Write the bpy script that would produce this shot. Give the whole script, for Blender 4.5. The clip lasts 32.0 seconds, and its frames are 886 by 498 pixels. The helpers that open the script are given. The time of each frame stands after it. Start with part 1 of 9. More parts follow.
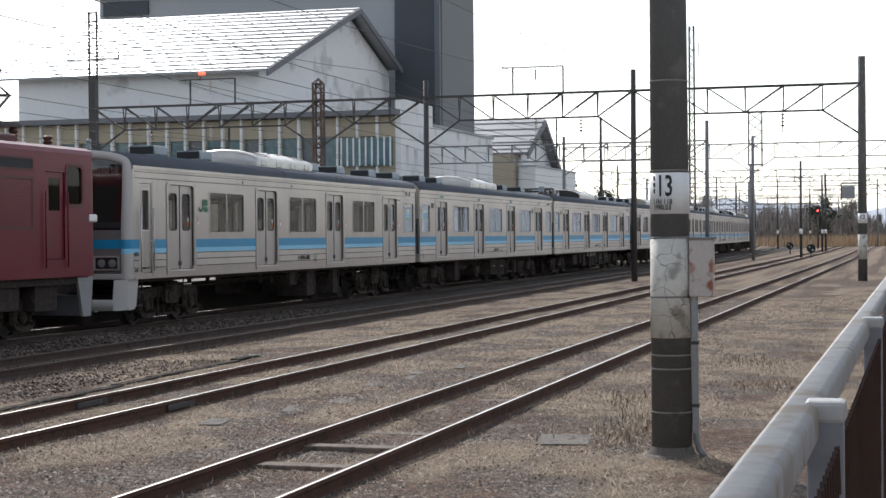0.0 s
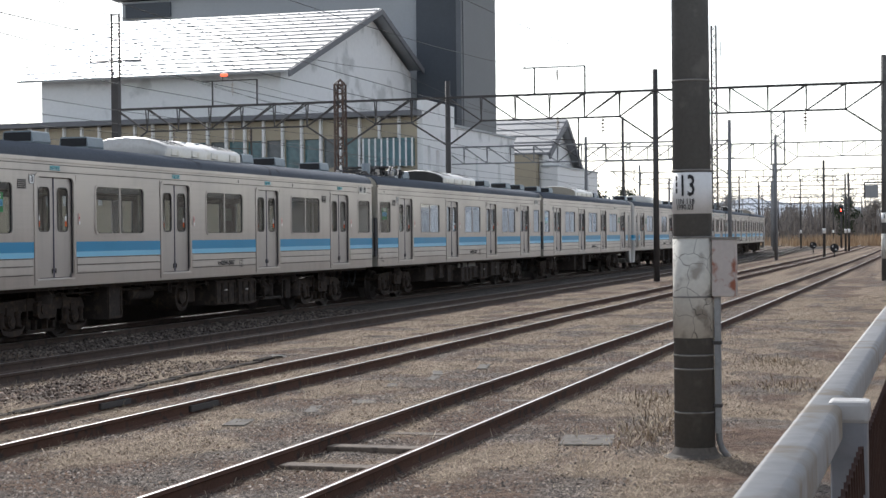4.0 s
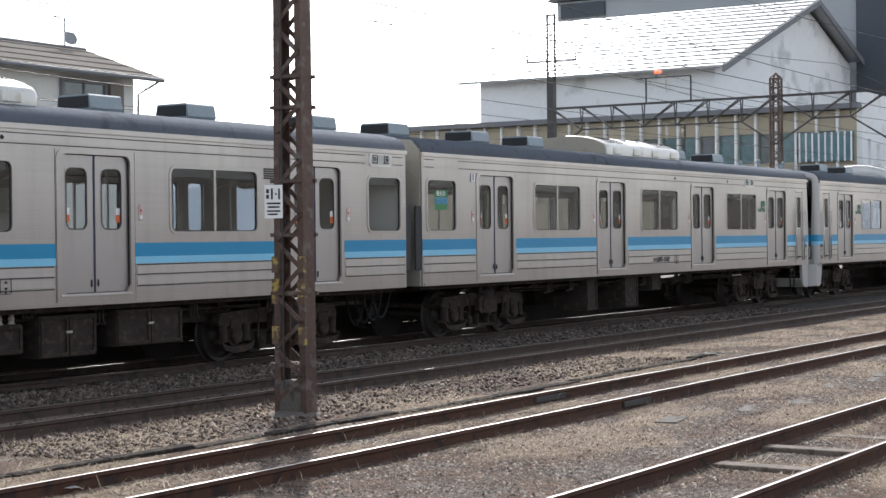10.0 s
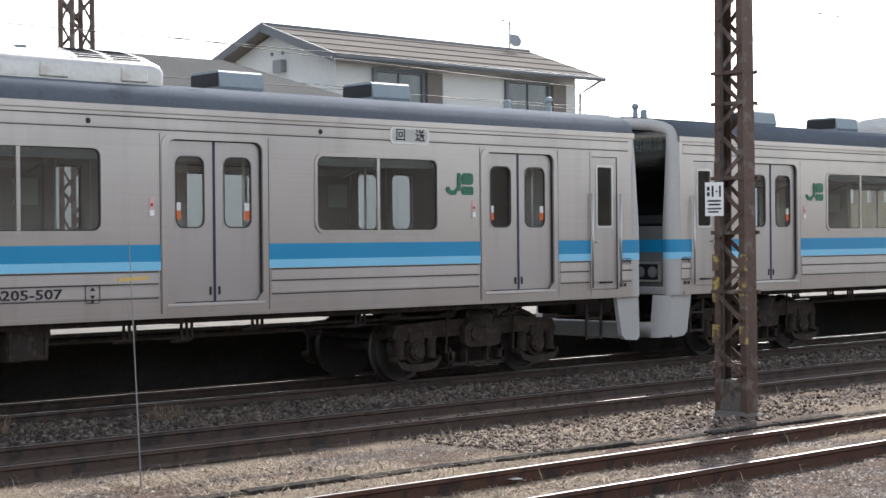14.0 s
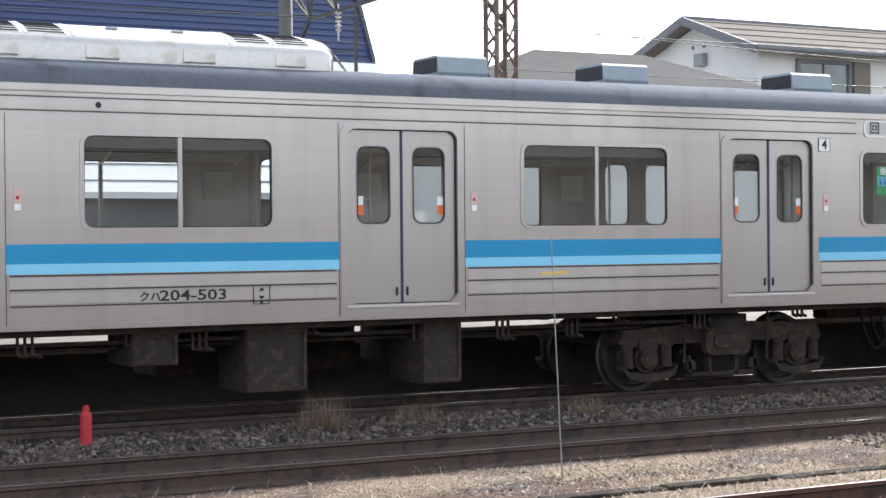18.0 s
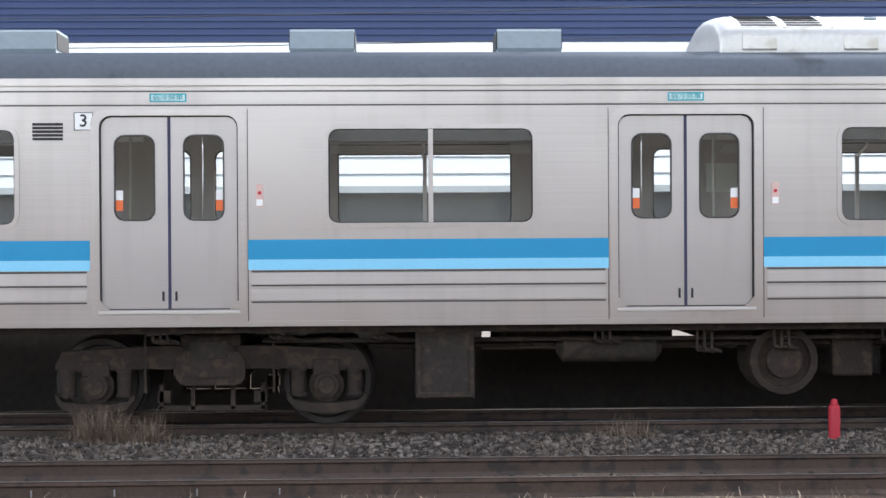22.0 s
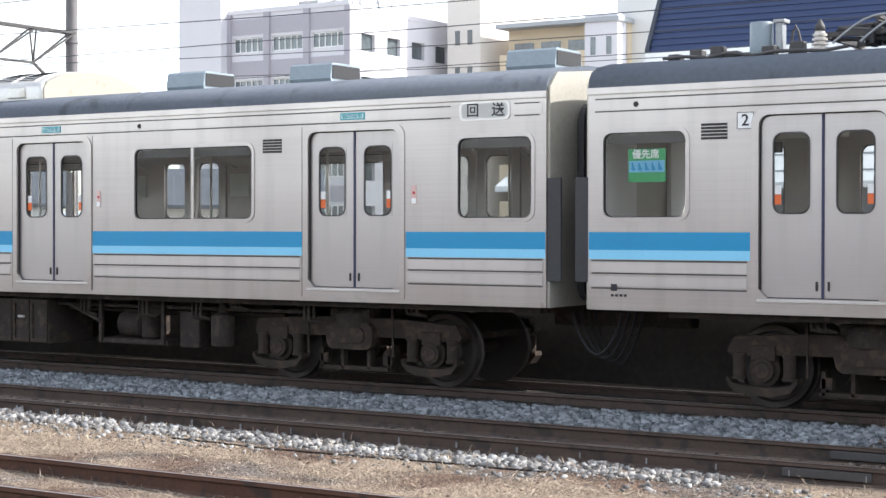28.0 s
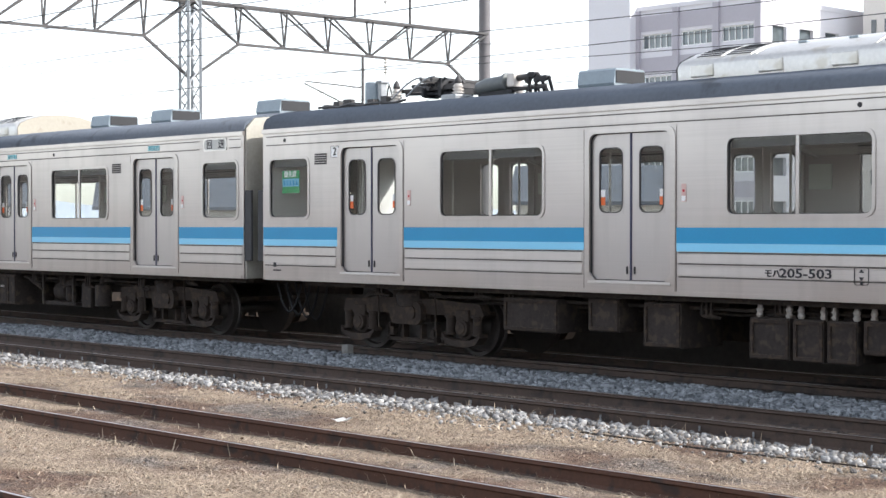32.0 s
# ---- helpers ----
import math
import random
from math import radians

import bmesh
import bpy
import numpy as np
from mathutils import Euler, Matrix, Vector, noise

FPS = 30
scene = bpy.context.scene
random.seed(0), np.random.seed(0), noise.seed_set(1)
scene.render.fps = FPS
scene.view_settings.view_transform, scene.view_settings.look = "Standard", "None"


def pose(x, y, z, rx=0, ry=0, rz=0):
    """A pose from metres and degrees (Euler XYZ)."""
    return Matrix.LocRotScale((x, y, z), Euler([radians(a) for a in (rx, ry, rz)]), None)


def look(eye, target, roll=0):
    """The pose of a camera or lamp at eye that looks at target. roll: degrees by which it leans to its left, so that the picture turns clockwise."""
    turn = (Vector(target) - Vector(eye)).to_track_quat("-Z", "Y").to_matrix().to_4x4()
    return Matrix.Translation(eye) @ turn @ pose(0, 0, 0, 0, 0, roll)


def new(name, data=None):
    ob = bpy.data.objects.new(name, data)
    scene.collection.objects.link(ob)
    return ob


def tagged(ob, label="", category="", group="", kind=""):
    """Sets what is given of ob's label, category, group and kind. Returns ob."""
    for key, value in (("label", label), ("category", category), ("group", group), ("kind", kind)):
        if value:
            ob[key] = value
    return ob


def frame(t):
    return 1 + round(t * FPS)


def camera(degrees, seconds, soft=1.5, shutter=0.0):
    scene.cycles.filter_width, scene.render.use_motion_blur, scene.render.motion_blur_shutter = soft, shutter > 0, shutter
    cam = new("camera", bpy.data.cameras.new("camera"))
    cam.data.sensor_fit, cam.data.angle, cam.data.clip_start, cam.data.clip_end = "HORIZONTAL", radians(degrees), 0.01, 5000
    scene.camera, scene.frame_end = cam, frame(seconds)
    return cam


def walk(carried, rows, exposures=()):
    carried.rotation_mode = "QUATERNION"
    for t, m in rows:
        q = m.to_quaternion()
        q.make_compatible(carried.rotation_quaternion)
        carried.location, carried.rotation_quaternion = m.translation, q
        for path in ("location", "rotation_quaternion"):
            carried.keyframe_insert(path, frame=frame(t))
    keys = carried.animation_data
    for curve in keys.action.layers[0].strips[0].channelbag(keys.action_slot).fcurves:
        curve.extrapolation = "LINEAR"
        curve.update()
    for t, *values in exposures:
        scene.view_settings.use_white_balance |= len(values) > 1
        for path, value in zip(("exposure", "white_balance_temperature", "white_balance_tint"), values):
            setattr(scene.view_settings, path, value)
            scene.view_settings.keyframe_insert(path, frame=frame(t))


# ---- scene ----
EYE = (0.0, 0.0, 1.83)
# seconds, turn to the left of the track's line, tilt, roll (degrees)
AIM = [(0.0, 16.221, -0.465, -0.471), (0.5, 16.222, -0.467, -0.47), (1.0, 16.222, -0.47, -0.505), (1.5, 16.224, -0.462, -0.53), (2.0, 16.233, -0.464, -0.54), (2.5, 16.247, -0.459, -0.53), (4.5, 17.958, -0.446, -0.661), (5.0, 19.429, -0.45, -0.685), (5.5, 20.955, -0.433, -0.675), (6.0, 22.265, -0.427, -0.65), (6.5, 23.857, -0.423, -0.655), (7.0, 25.785, -0.421, -0.645), (7.5, 27.693, -0.41, -0.63), (8.0, 28.784, -0.396, -0.635), (8.5, 29.605, -0.394, -0.622), (9.0, 30.506, -0.387, -0.61), (9.5, 31.391, -0.385, -0.6), (10.0, 32.162, -0.395, -0.605), (10.5, 32.563, -0.389, -0.61), (11.0, 34.043, -0.386, -0.62), (11.5, 35.747, -0.378, -0.6), (12.0, 37.326, -0.376, -0.61), (12.5, 39.76, -0.362, -0.665), (13.0, 42.834, -0.346, -0.67), (13.5, 45.532, -0.334, -0.594), (15.5, 52.271, -0.32, -0.447), (16.0, 54.195, -0.339, -0.464), (16.5, 56.002, -0.352, -0.46), (17.0, 57.932, -0.38, -0.36), (17.5, 59.763, -0.379, -0.4), (18.0, 62.282, -0.377, -0.49), (18.5, 65.542, -0.38, -0.43), (19.0, 67.036, -0.381, -0.35), (19.5, 68.136, -0.39, -0.388), (20.0, 71.289, -0.391, -0.43), (20.5, 74.618, -0.388, -0.46), (21.0, 77.118, -0.407, -0.41), (21.5, 80.377, -0.422, -0.31), (22.0, 88.214, -0.454, -0.315), (22.5, 94.918, -0.492, -0.245), (23.0, 98.645, -0.521, -0.195), (23.5, 101.871, -0.55, -0.2), (24.0, 104.117, -0.568, -0.09), (24.5, 108.284, -0.594, -0.055), (25.0, 111.551, -0.62, 0.01), (25.5, 114.116, -0.65, 0.005), (26.0, 116.423, -0.658, 0.045), (26.5, 118.745, -0.674, 0.043), (28.5, 123.827, -0.7, 0.02), (29.0, 125.814, -0.733, -0.06), (29.5, 127.992, -0.75, -0.08), (30.0, 129.891, -0.76, -0.01), (30.5, 131.545, -0.783, -0.03), (31.0, 133.139, -0.801, -0.027), (31.5, 135.02, -0.81, -0.045), (32.0, 136.773, -0.825, -0.012)]
# seconds, how far the train has run towards -x
RUN = [(0.0, 0.0), (0.5, -3.15), (1.0, -6.453), (1.5, -9.772), (2.0, -13.043), (2.5, -16.301), (4.5, -29.47), (5.0, -32.835), (5.5, -36.24), (6.0, -39.602), (6.5, -42.95), (7.0, -46.274), (7.5, -49.612), (8.0, -52.946), (8.5, -56.268), (9.0, -59.56), (9.5, -62.8), (10.0, -66.034), (10.5, -69.281), (11.0, -72.536), (11.5, -75.769), (12.0, -78.93), (12.5, -82.049), (13.0, -85.139), (13.5, -88.206), (15.5, -100.013), (16.0, -102.925), (16.5, -105.793), (17.0, -108.614), (17.5, -111.384), (18.0, -114.135), (18.5, -116.844), (19.0, -119.482), (19.5, -122.06), (20.0, -124.586), (20.5, -127.036), (21.0, -129.433), (21.5, -131.791), (22.0, -134.063), (22.5, -136.266), (23.0, -138.405), (23.5, -140.49), (24.0, -142.536), (24.5, -144.544), (25.0, -146.498), (25.5, -148.408), (26.0, -150.266), (26.5, -152.08), (28.5, -159.0), (29.0, -160.635), (29.5, -162.234), (30.0, -163.793), (30.5, -165.309), (31.0, -166.794), (31.5, -168.236), (32.0, -169.65)]
cam = camera(30.456, 32.0)
walk(cam, [(t, pose(*EYE, 90 + p, 0, a - 90) @ pose(0, 0, 0, 0, 0, r)) for t, a, p, r in AIM],
     [(0.0, 0.66), (2.5, 0.66), (6.0, 0.82), (9.0, 1.04), (13.0, 1.26), (16.0, 1.56), (19.0, 1.93), (22.0, 2.09), (26.0, 1.97), (32.0, 1.64)])

# ---- light ----
SUN_TURN, SUN_HEIGHT = 36.0, 34.6
world = bpy.data.worlds.new("sky")
scene.world = world
world.use_nodes = True
wn = world.node_tree.nodes
sky = wn.new("ShaderNodeTexSky")
sky.sky_type = 'NISHITA'
sky.sun_disc = False
sky.sun_elevation = radians(SUN_HEIGHT)
sky.sun_rotation = radians(90 - SUN_TURN)
sky.air_density, sky.dust_density, sky.ozone_density = 1.0, 0.9, 2.0
wn["Background"].inputs[1].default_value = 0.134
haze = wn.new("ShaderNodeHueSaturation")
haze.inputs["Saturation"].default_value = 0.40
world.node_tree.links.new(sky.outputs[0], haze.inputs["Color"])
world.node_tree.links.new(haze.outputs[0], wn["Background"].inputs[0])
sun = new("sun", bpy.data.lights.new("sun", 'SUN'))
sun.data.energy, sun.data.angle, sun.data.color = 2.1, radians(0.6), (1.0, 0.97, 0.935)
sun.matrix_basis = look((math.cos(radians(SUN_TURN)) * 80, math.sin(radians(SUN_TURN)) * 80, math.tan(radians(SUN_HEIGHT)) * 80), (0, 0, 0))

# ---- materials ----
MATS = {}


def mat(name, base, rough=0.6, metal=0.0, var=0.12, big=0.8, fine=25.0, bump=0.15, stain=None, amount=0.0, spec=0.5):
    """A painted, stone or metal surface: two scales of variation, fine relief, and stains of a second colour."""
    if name in MATS:
        return MATS[name]
    m = bpy.data.materials.new(name)
    m.use_nodes = True
    nt, n = m.node_tree, m.node_tree.nodes
    b = n["Principled BSDF"]
    co = n.new("ShaderNodeTexCoord")
    tex = []
    for scale, detail in ((big, 6), (fine, 4)):
        x = n.new("ShaderNodeTexNoise")
        x.inputs["Scale"].default_value, x.inputs["Detail"].default_value = scale, detail
        nt.links.new(co.outputs["Object"], x.inputs["Vector"])
        tex.append(x)
    add = n.new("ShaderNodeMath")
    add.operation = 'ADD'
    nt.links.new(tex[0].outputs["Fac"], add.inputs[0])
    nt.links.new(tex[1].outputs["Fac"], add.inputs[1])
    ramp = n.new("ShaderNodeMapRange")
    ramp.inputs["From Min"].default_value, ramp.inputs["From Max"].default_value = 0.65, 1.35
    ramp.inputs["To Min"].default_value, ramp.inputs["To Max"].default_value = 1 - var, 1 + var
    nt.links.new(add.outputs[0], ramp.inputs["Value"])
    mul = n.new("ShaderNodeMix")
    mul.data_type, mul.blend_type = 'RGBA', 'MULTIPLY'
    mul.inputs[0].default_value = 1.0
    mul.inputs[6].default_value = (*base, 1)
    nt.links.new(ramp.outputs[0], mul.inputs[7])
    out = mul.outputs[2]
    if stain:
        s = n.new("ShaderNodeTexNoise")
        s.inputs["Scale"].default_value, s.inputs["Detail"].default_value = big * 3.1, 8
        nt.links.new(co.outputs["Object"], s.inputs["Vector"])
        sr = n.new("ShaderNodeMapRange")
        sr.inputs["From Min"].default_value, sr.inputs["From Max"].default_value = 0.62 - amount * 0.3, 0.72 - amount * 0.3
        nt.links.new(s.outputs["Fac"], sr.inputs["Value"])
        mx = n.new("ShaderNodeMix")
        mx.data_type = 'RGBA'
        mx.inputs[7].default_value = (*stain, 1)
        nt.links.new(sr.outputs[0], mx.inputs[0])
        nt.links.new(out, mx.inputs[6])
        out = mx.outputs[2]
    nt.links.new(out, b.inputs["Base Color"])
    b.inputs["Roughness"].default_value, b.inputs["Metallic"].default_value = rough, metal
    b.inputs["Specular IOR Level"].default_value = spec
    if bump:
        bp = n.new("ShaderNodeBump")
        bp.inputs["Strength"].default_value, bp.inputs["Distance"].default_value = bump, 0.01
        nt.links.new(tex[1].outputs["Fac"], bp.inputs["Height"])
        nt.links.new(bp.outputs[0], b.inputs["Normal"])
    MATS[name] = m
    return m


def glass(name, tint, gloss=1.0, least=0.035):
    """Clear tinted glass: light passes straight, and the surface mirrors more at a flat angle."""
    if name in MATS:
        return MATS[name]
    m = bpy.data.materials.new(name)
    m.use_nodes = True
    nt, n = m.node_tree, m.node_tree.nodes
    n.remove(n["Principled BSDF"])
    a, g, f, mx = n.new("ShaderNodeBsdfTransparent"), n.new("ShaderNodeBsdfGlossy"), n.new("ShaderNodeLayerWeight"), n.new("ShaderNodeMixShader")
    a.inputs[0].default_value = (*tint, 1)
    g.inputs[0].default_value = (gloss, gloss, gloss, 1)
    g.inputs["Roughness"].default_value = 0.03
    f.inputs[0].default_value = 0.5
    steep, amount = n.new("ShaderNodeMath"), n.new("ShaderNodeMath")
    steep.operation, amount.operation = 'POWER', 'MULTIPLY_ADD'
    steep.inputs[1].default_value = 4.5
    amount.inputs[1].default_value, amount.inputs[2].default_value = 0.8, least
    nt.links.new(f.outputs["Facing"], steep.inputs[0])
    nt.links.new(steep.outputs[0], amount.inputs[0])
    nt.links.new(amount.outputs[0], mx.inputs[0])
    nt.links.new(a.outputs[0], mx.inputs[1])
    nt.links.new(g.outputs[0], mx.inputs[2])
    nt.links.new(mx.outputs[0], n["Material Output"].inputs[0])
    MATS[name] = m
    return m


def glow(name, colour, strength):
    m = bpy.data.materials.new(name)
    m.use_nodes = True
    b = m.node_tree.nodes["Principled BSDF"]
    b.inputs["Base Color"].default_value = (*colour, 1)
    b.inputs["Emission Color"].default_value = (*colour, 1)
    b.inputs["Emission Strength"].default_value = strength
    return m


def steel(name, base, rough, metal, grime, dirt=0.5):
    """Brushed sheet steel: fine lines along the sheet, faint ripples, and dull streaks that run down it."""
    m = bpy.data.materials.new(name)
    m.use_nodes = True
    nt, n = m.node_tree, m.node_tree.nodes
    b = n["Principled BSDF"]
    co = n.new("ShaderNodeTexCoord")

    def tex(scale, size, detail):
        mp, x = n.new("ShaderNodeMapping"), n.new("ShaderNodeTexNoise")
        mp.inputs["Scale"].default_value = scale
        x.inputs["Scale"].default_value, x.inputs["Detail"].default_value = size, detail
        nt.links.new(co.outputs["Object"], mp.inputs["Vector"])
        nt.links.new(mp.outputs[0], x.inputs["Vector"])
        return x.outputs["Fac"]

    def ramp(v, a, c, lo, hi):
        r = n.new("ShaderNodeMapRange")
        for k, q in zip(("From Min", "From Max", "To Min", "To Max"), (a, c, lo, hi)):
            r.inputs[k].default_value = q
        nt.links.new(v, r.inputs["Value"])
        return r.outputs[0]

    def times(p, q):
        x = n.new("ShaderNodeMath")
        x.operation = 'MULTIPLY'
        nt.links.new(p, x.inputs[0])
        nt.links.new(q, x.inputs[1])
        return x.outputs[0]
    lines = tex((0.25, 1, 60), 1.0, 3)
    streak = tex((5.0, 1, 0.35), 1.0, 5)
    cloud = tex((0.8, 1, 1.1), 0.9, 6)
    tone = times(times(ramp(lines, 0.3, 0.7, 0.95, 1.05), ramp(cloud, 0.3, 0.7, 0.90, 1.06)), ramp(streak, 0.50, 0.80, 1.0, 1.0 - dirt))
    mix = n.new("ShaderNodeMix")
    mix.data_type = 'RGBA'
    mix.inputs[6].default_value, mix.inputs[7].default_value = (*grime, 1), (*base, 1)
    nt.links.new(tone, mix.inputs[0])
    nt.links.new(mix.outputs[2], b.inputs["Base Color"])
    b.inputs["Metallic"].default_value = metal
    nt.links.new(ramp(cloud, 0.3, 0.7, rough + 0.06, rough - 0.05), b.inputs["Roughness"])
    wave = tex((0.9, 1, 1.6), 1.3, 2)
    bp = n.new("ShaderNodeBump")
    bp.inputs["Strength"].default_value, bp.inputs["Distance"].default_value = 0.25, 0.008
    nt.links.new(wave, bp.inputs["Height"])
    bq = n.new("ShaderNodeBump")
    bq.inputs["Strength"].default_value, bq.inputs["Distance"].default_value = 0.10, 0.002
    nt.links.new(lines, bq.inputs["Height"])
    nt.links.new(bp.outputs[0], bq.inputs["Normal"])
    nt.links.new(bq.outputs[0], b.inputs["Normal"])
    MATS[name] = m
    return m


STEEL = steel("brushed stainless steel", (0.478, 0.442, 0.424), 0.33, 0.9, (0.17, 0.15, 0.135), 0.20)
STEEL_EDGE = mat("bright steel trim", (0.60, 0.575, 0.55), 0.35, 0.75, 0.06, 1.5, 60, 0.02)
DOOR = steel("satin steel door", (0.455, 0.425, 0.410), 0.37, 0.88, (0.20, 0.18, 0.165), 0.3)
GROOVE = mat("pressed groove shade", (0.075, 0.068, 0.062), 0.7, 0.1, 0.1, 2, 30, 0)
BLUE = mat("blue band", (0.005, 0.265, 0.51), 0.4, 0, 0.05, 1, 40, 0)
PALE = mat("pale blue band", (0.24, 0.62, 0.85), 0.4, 0, 0.05, 1, 40, 0)
ROOF = mat("grey roof paint", (0.122, 0.136, 0.160), 0.95, 0, 0.12, 0.7, 18, 0.1, (0.085, 0.092, 0.104), 0.12, 0.03)
VENTM = mat("blue-grey vent paint", (0.24, 0.285, 0.315), 0.5, 0, 0.1, 1.5, 20, 0.1)
ACM = mat("dusty aluminium cowl", (0.58, 0.565, 0.54), 0.36, 0.5, 0.10, 1.2, 20, 0.05, (0.48, 0.45, 0.40), 0.05)
COWLEND = mat("cream cowl paint", (0.37, 0.338, 0.280), 0.75, 0, 0.08, 1.2, 20, 0.05, (0.31, 0.275, 0.22), 0.08, 0.2)
BLACK = mat("black rubber", (0.02, 0.02, 0.022), 0.7, 0, 0.2, 2, 30, 0.05)
DARKBOX = mat("dusty dark grey gear", (0.038, 0.030, 0.026), 0.85, 0, 0.3, 2.5, 25, 0.2, (0.066, 0.049, 0.038), 0.3, 0.3)
BOGIE = mat("rust-dusted bogie steel", (0.043, 0.032, 0.026), 0.85, 0.1, 0.3, 3, 30, 0.2, (0.072, 0.050, 0.036), 0.3, 0.3)
WHEEL = mat("worn wheel steel", (0.06, 0.05, 0.045), 0.6, 0.3, 0.25, 3, 30, 0.1)
SHINE = mat("polished rail head", (0.62, 0.61, 0.60), 0.32, 1.0, 0.05, 2, 40, 0.02)
LINING = mat("cream train lining", (0.72, 0.715, 0.69), 0.5, 0, 0.06, 1, 20, 0)
SEAT = mat("blue-grey moquette", (0.06, 0.10, 0.17), 0.9, 0, 0.15, 4, 60, 0.2)
FLOORM = mat("grey train floor", (0.42, 0.41, 0.385), 0.6, 0, 0.1, 2, 20, 0)
GLASS = glass("tinted train glass", (0.91, 0.922, 0.918), 1.0, 0.05)
CABGLASS = glass("dark cab glass", (0.30, 0.315, 0.31), 1.0, 0.07)
LOCOGLASS = glass("dark engine glass", (0.06, 0.065, 0.065), 0.45, 0.05)
CREWGLASS = glass("crew door glass", (0.62, 0.64, 0.63), 1.0, 0.05)
WHITE = mat("white enamel", (0.84, 0.84, 0.83), 0.5, 0, 0.05, 3, 30, 0)
INK = mat("black lettering", (0.02, 0.02, 0.025), 0.6, 0, 0, 3, 30, 0)
ORANGE = mat("orange sticker", (0.80, 0.16, 0.04), 0.5, 0, 0.05, 3, 30, 0)
REDM = mat("red paint", (0.45, 0.018, 0.035), 0.5, 0, 0.12, 3, 30, 0.05)
GREEN = mat("green notice", (0.03, 0.36, 0.12), 0.5, 0, 0.05, 3, 30, 0)
TEAL = mat("teal notice", (0.02, 0.33, 0.40), 0.5, 0, 0.05, 3, 30, 0)
LOGO = mat("deep green mark", (0.02, 0.15, 0.08), 0.5, 0, 0.05, 3, 30, 0)
CABFACE = mat("dark grey cab panel", (0.17, 0.165, 0.16), 0.5, 0.1, 0.08, 1, 30, 0.03)
CABGREY = mat("grey moulded cab front", (0.47, 0.455, 0.435), 0.42, 0.05, 0.06, 1, 30, 0.03)
LOCORED = mat("faded maroon engine paint", (0.145, 0.008, 0.022), 0.32, 0, 0.10, 1.0, 20, 0.06, (0.11, 0.016, 0.024), 0.1, 0.3)
LOCODARK = mat("engine roof red-brown", (0.10, 0.028, 0.03), 0.6, 0, 0.2, 1.5, 20, 0.1)
PORC = mat("porcelain insulator", (0.50, 0.46, 0.42), 0.3, 0, 0.1, 4, 20, 0)
PORCDARK = mat("brown insulator", (0.10, 0.06, 0.045), 0.3, 0, 0.1, 4, 20, 0)
RUSTRED = mat("red rusted rail side", (0.100, 0.048, 0.031), 0.85, 0.1, 0.22, 2, 40, 0.3, (0.05, 0.033, 0.027), 0.25)
RUST = mat("rusted rail side", (0.080, 0.054, 0.042), 0.8, 0.1, 0.25, 2, 40, 0.3, (0.045, 0.034, 0.029), 0.3)
CONC = mat("weathered concrete", (0.22, 0.21, 0.195), 0.85, 0, 0.15, 1.2, 30, 0.3, (0.13, 0.12, 0.105), 0.3)
CONC_DARK = mat("dirty brown concrete", (0.13, 0.115, 0.10), 0.9, 0, 0.2, 2, 30, 0.3, (0.07, 0.058, 0.048), 0.3)
POLEDARK = mat("dark painted concrete pole", (0.105, 0.102, 0.096), 0.75, 0, 0.15, 1.5, 30, 0.15, (0.15, 0.145, 0.135), 0.15)
POLEWHITE = mat("flaking cream pole paint", (0.62, 0.60, 0.54), 0.7, 0, 0.1, 1.5, 25, 0.3, (0.33, 0.30, 0.26), 0.25)
GALV = mat("galvanised steel", (0.30, 0.31, 0.32), 0.5, 0.5, 0.15, 1.5, 25, 0.1)
# Tube posts: grey taken down to include the shade on their near side.
TUBE = mat("shade-darkened tube grey", (0.145, 0.135, 0.138), 0.6, 0.2, 0.15, 1.5, 25, 0.1)
DARKSTEEL = mat("dark weathered steel", (0.066, 0.062, 0.061), 0.65, 0.2, 0.2, 1.5, 25, 0.15)
MASTRUST = mat("rusty painted mast", (0.105, 0.066, 0.051), 0.65, 0.15, 0.3, 1.8, 18, 0.3, (0.165, 0.135, 0.115), 0.25)
WIRE = mat("overhead wire", (0.05, 0.05, 0.05), 0.6, 0.3, 0, 1, 10, 0)
# Fence paint for the posts, its shade mixed in as darker blue-grey.
FENCESHADE = mat("blue-grey shaded fence paint", (0.23, 0.24, 0.265), 0.55, 0.05, 0.15, 2.5, 30, 0.15, (0.30, 0.28, 0.26), 0.25)
# Grey of the far gantries, lightened to stand for distance haze.
FARSTEEL = mat("haze-paled gantry steel", (0.20, 0.205, 0.215), 0.6, 0.2, 0.15, 1.5, 25, 0.1)
FENCE = mat("grey-white fence paint", (0.41, 0.405, 0.40), 0.55, 0.05, 0.15, 2.5, 30, 0.15, (0.33, 0.29, 0.24), 0.3)
MESHM = mat("brown netting", (0.06, 0.032, 0.026), 0.8, 0, 0.2, 5, 40, 0)
WOODM = mat("weathered sleeper wood", (0.165, 0.130, 0.104), 0.9, 0, 0.3, 3, 40, 0.4, (0.07, 0.056, 0.046), 0.3)
YELLOW = mat("faded yellow tape", (0.62, 0.45, 0.13), 0.7, 0, 0.1, 5, 30, 0)


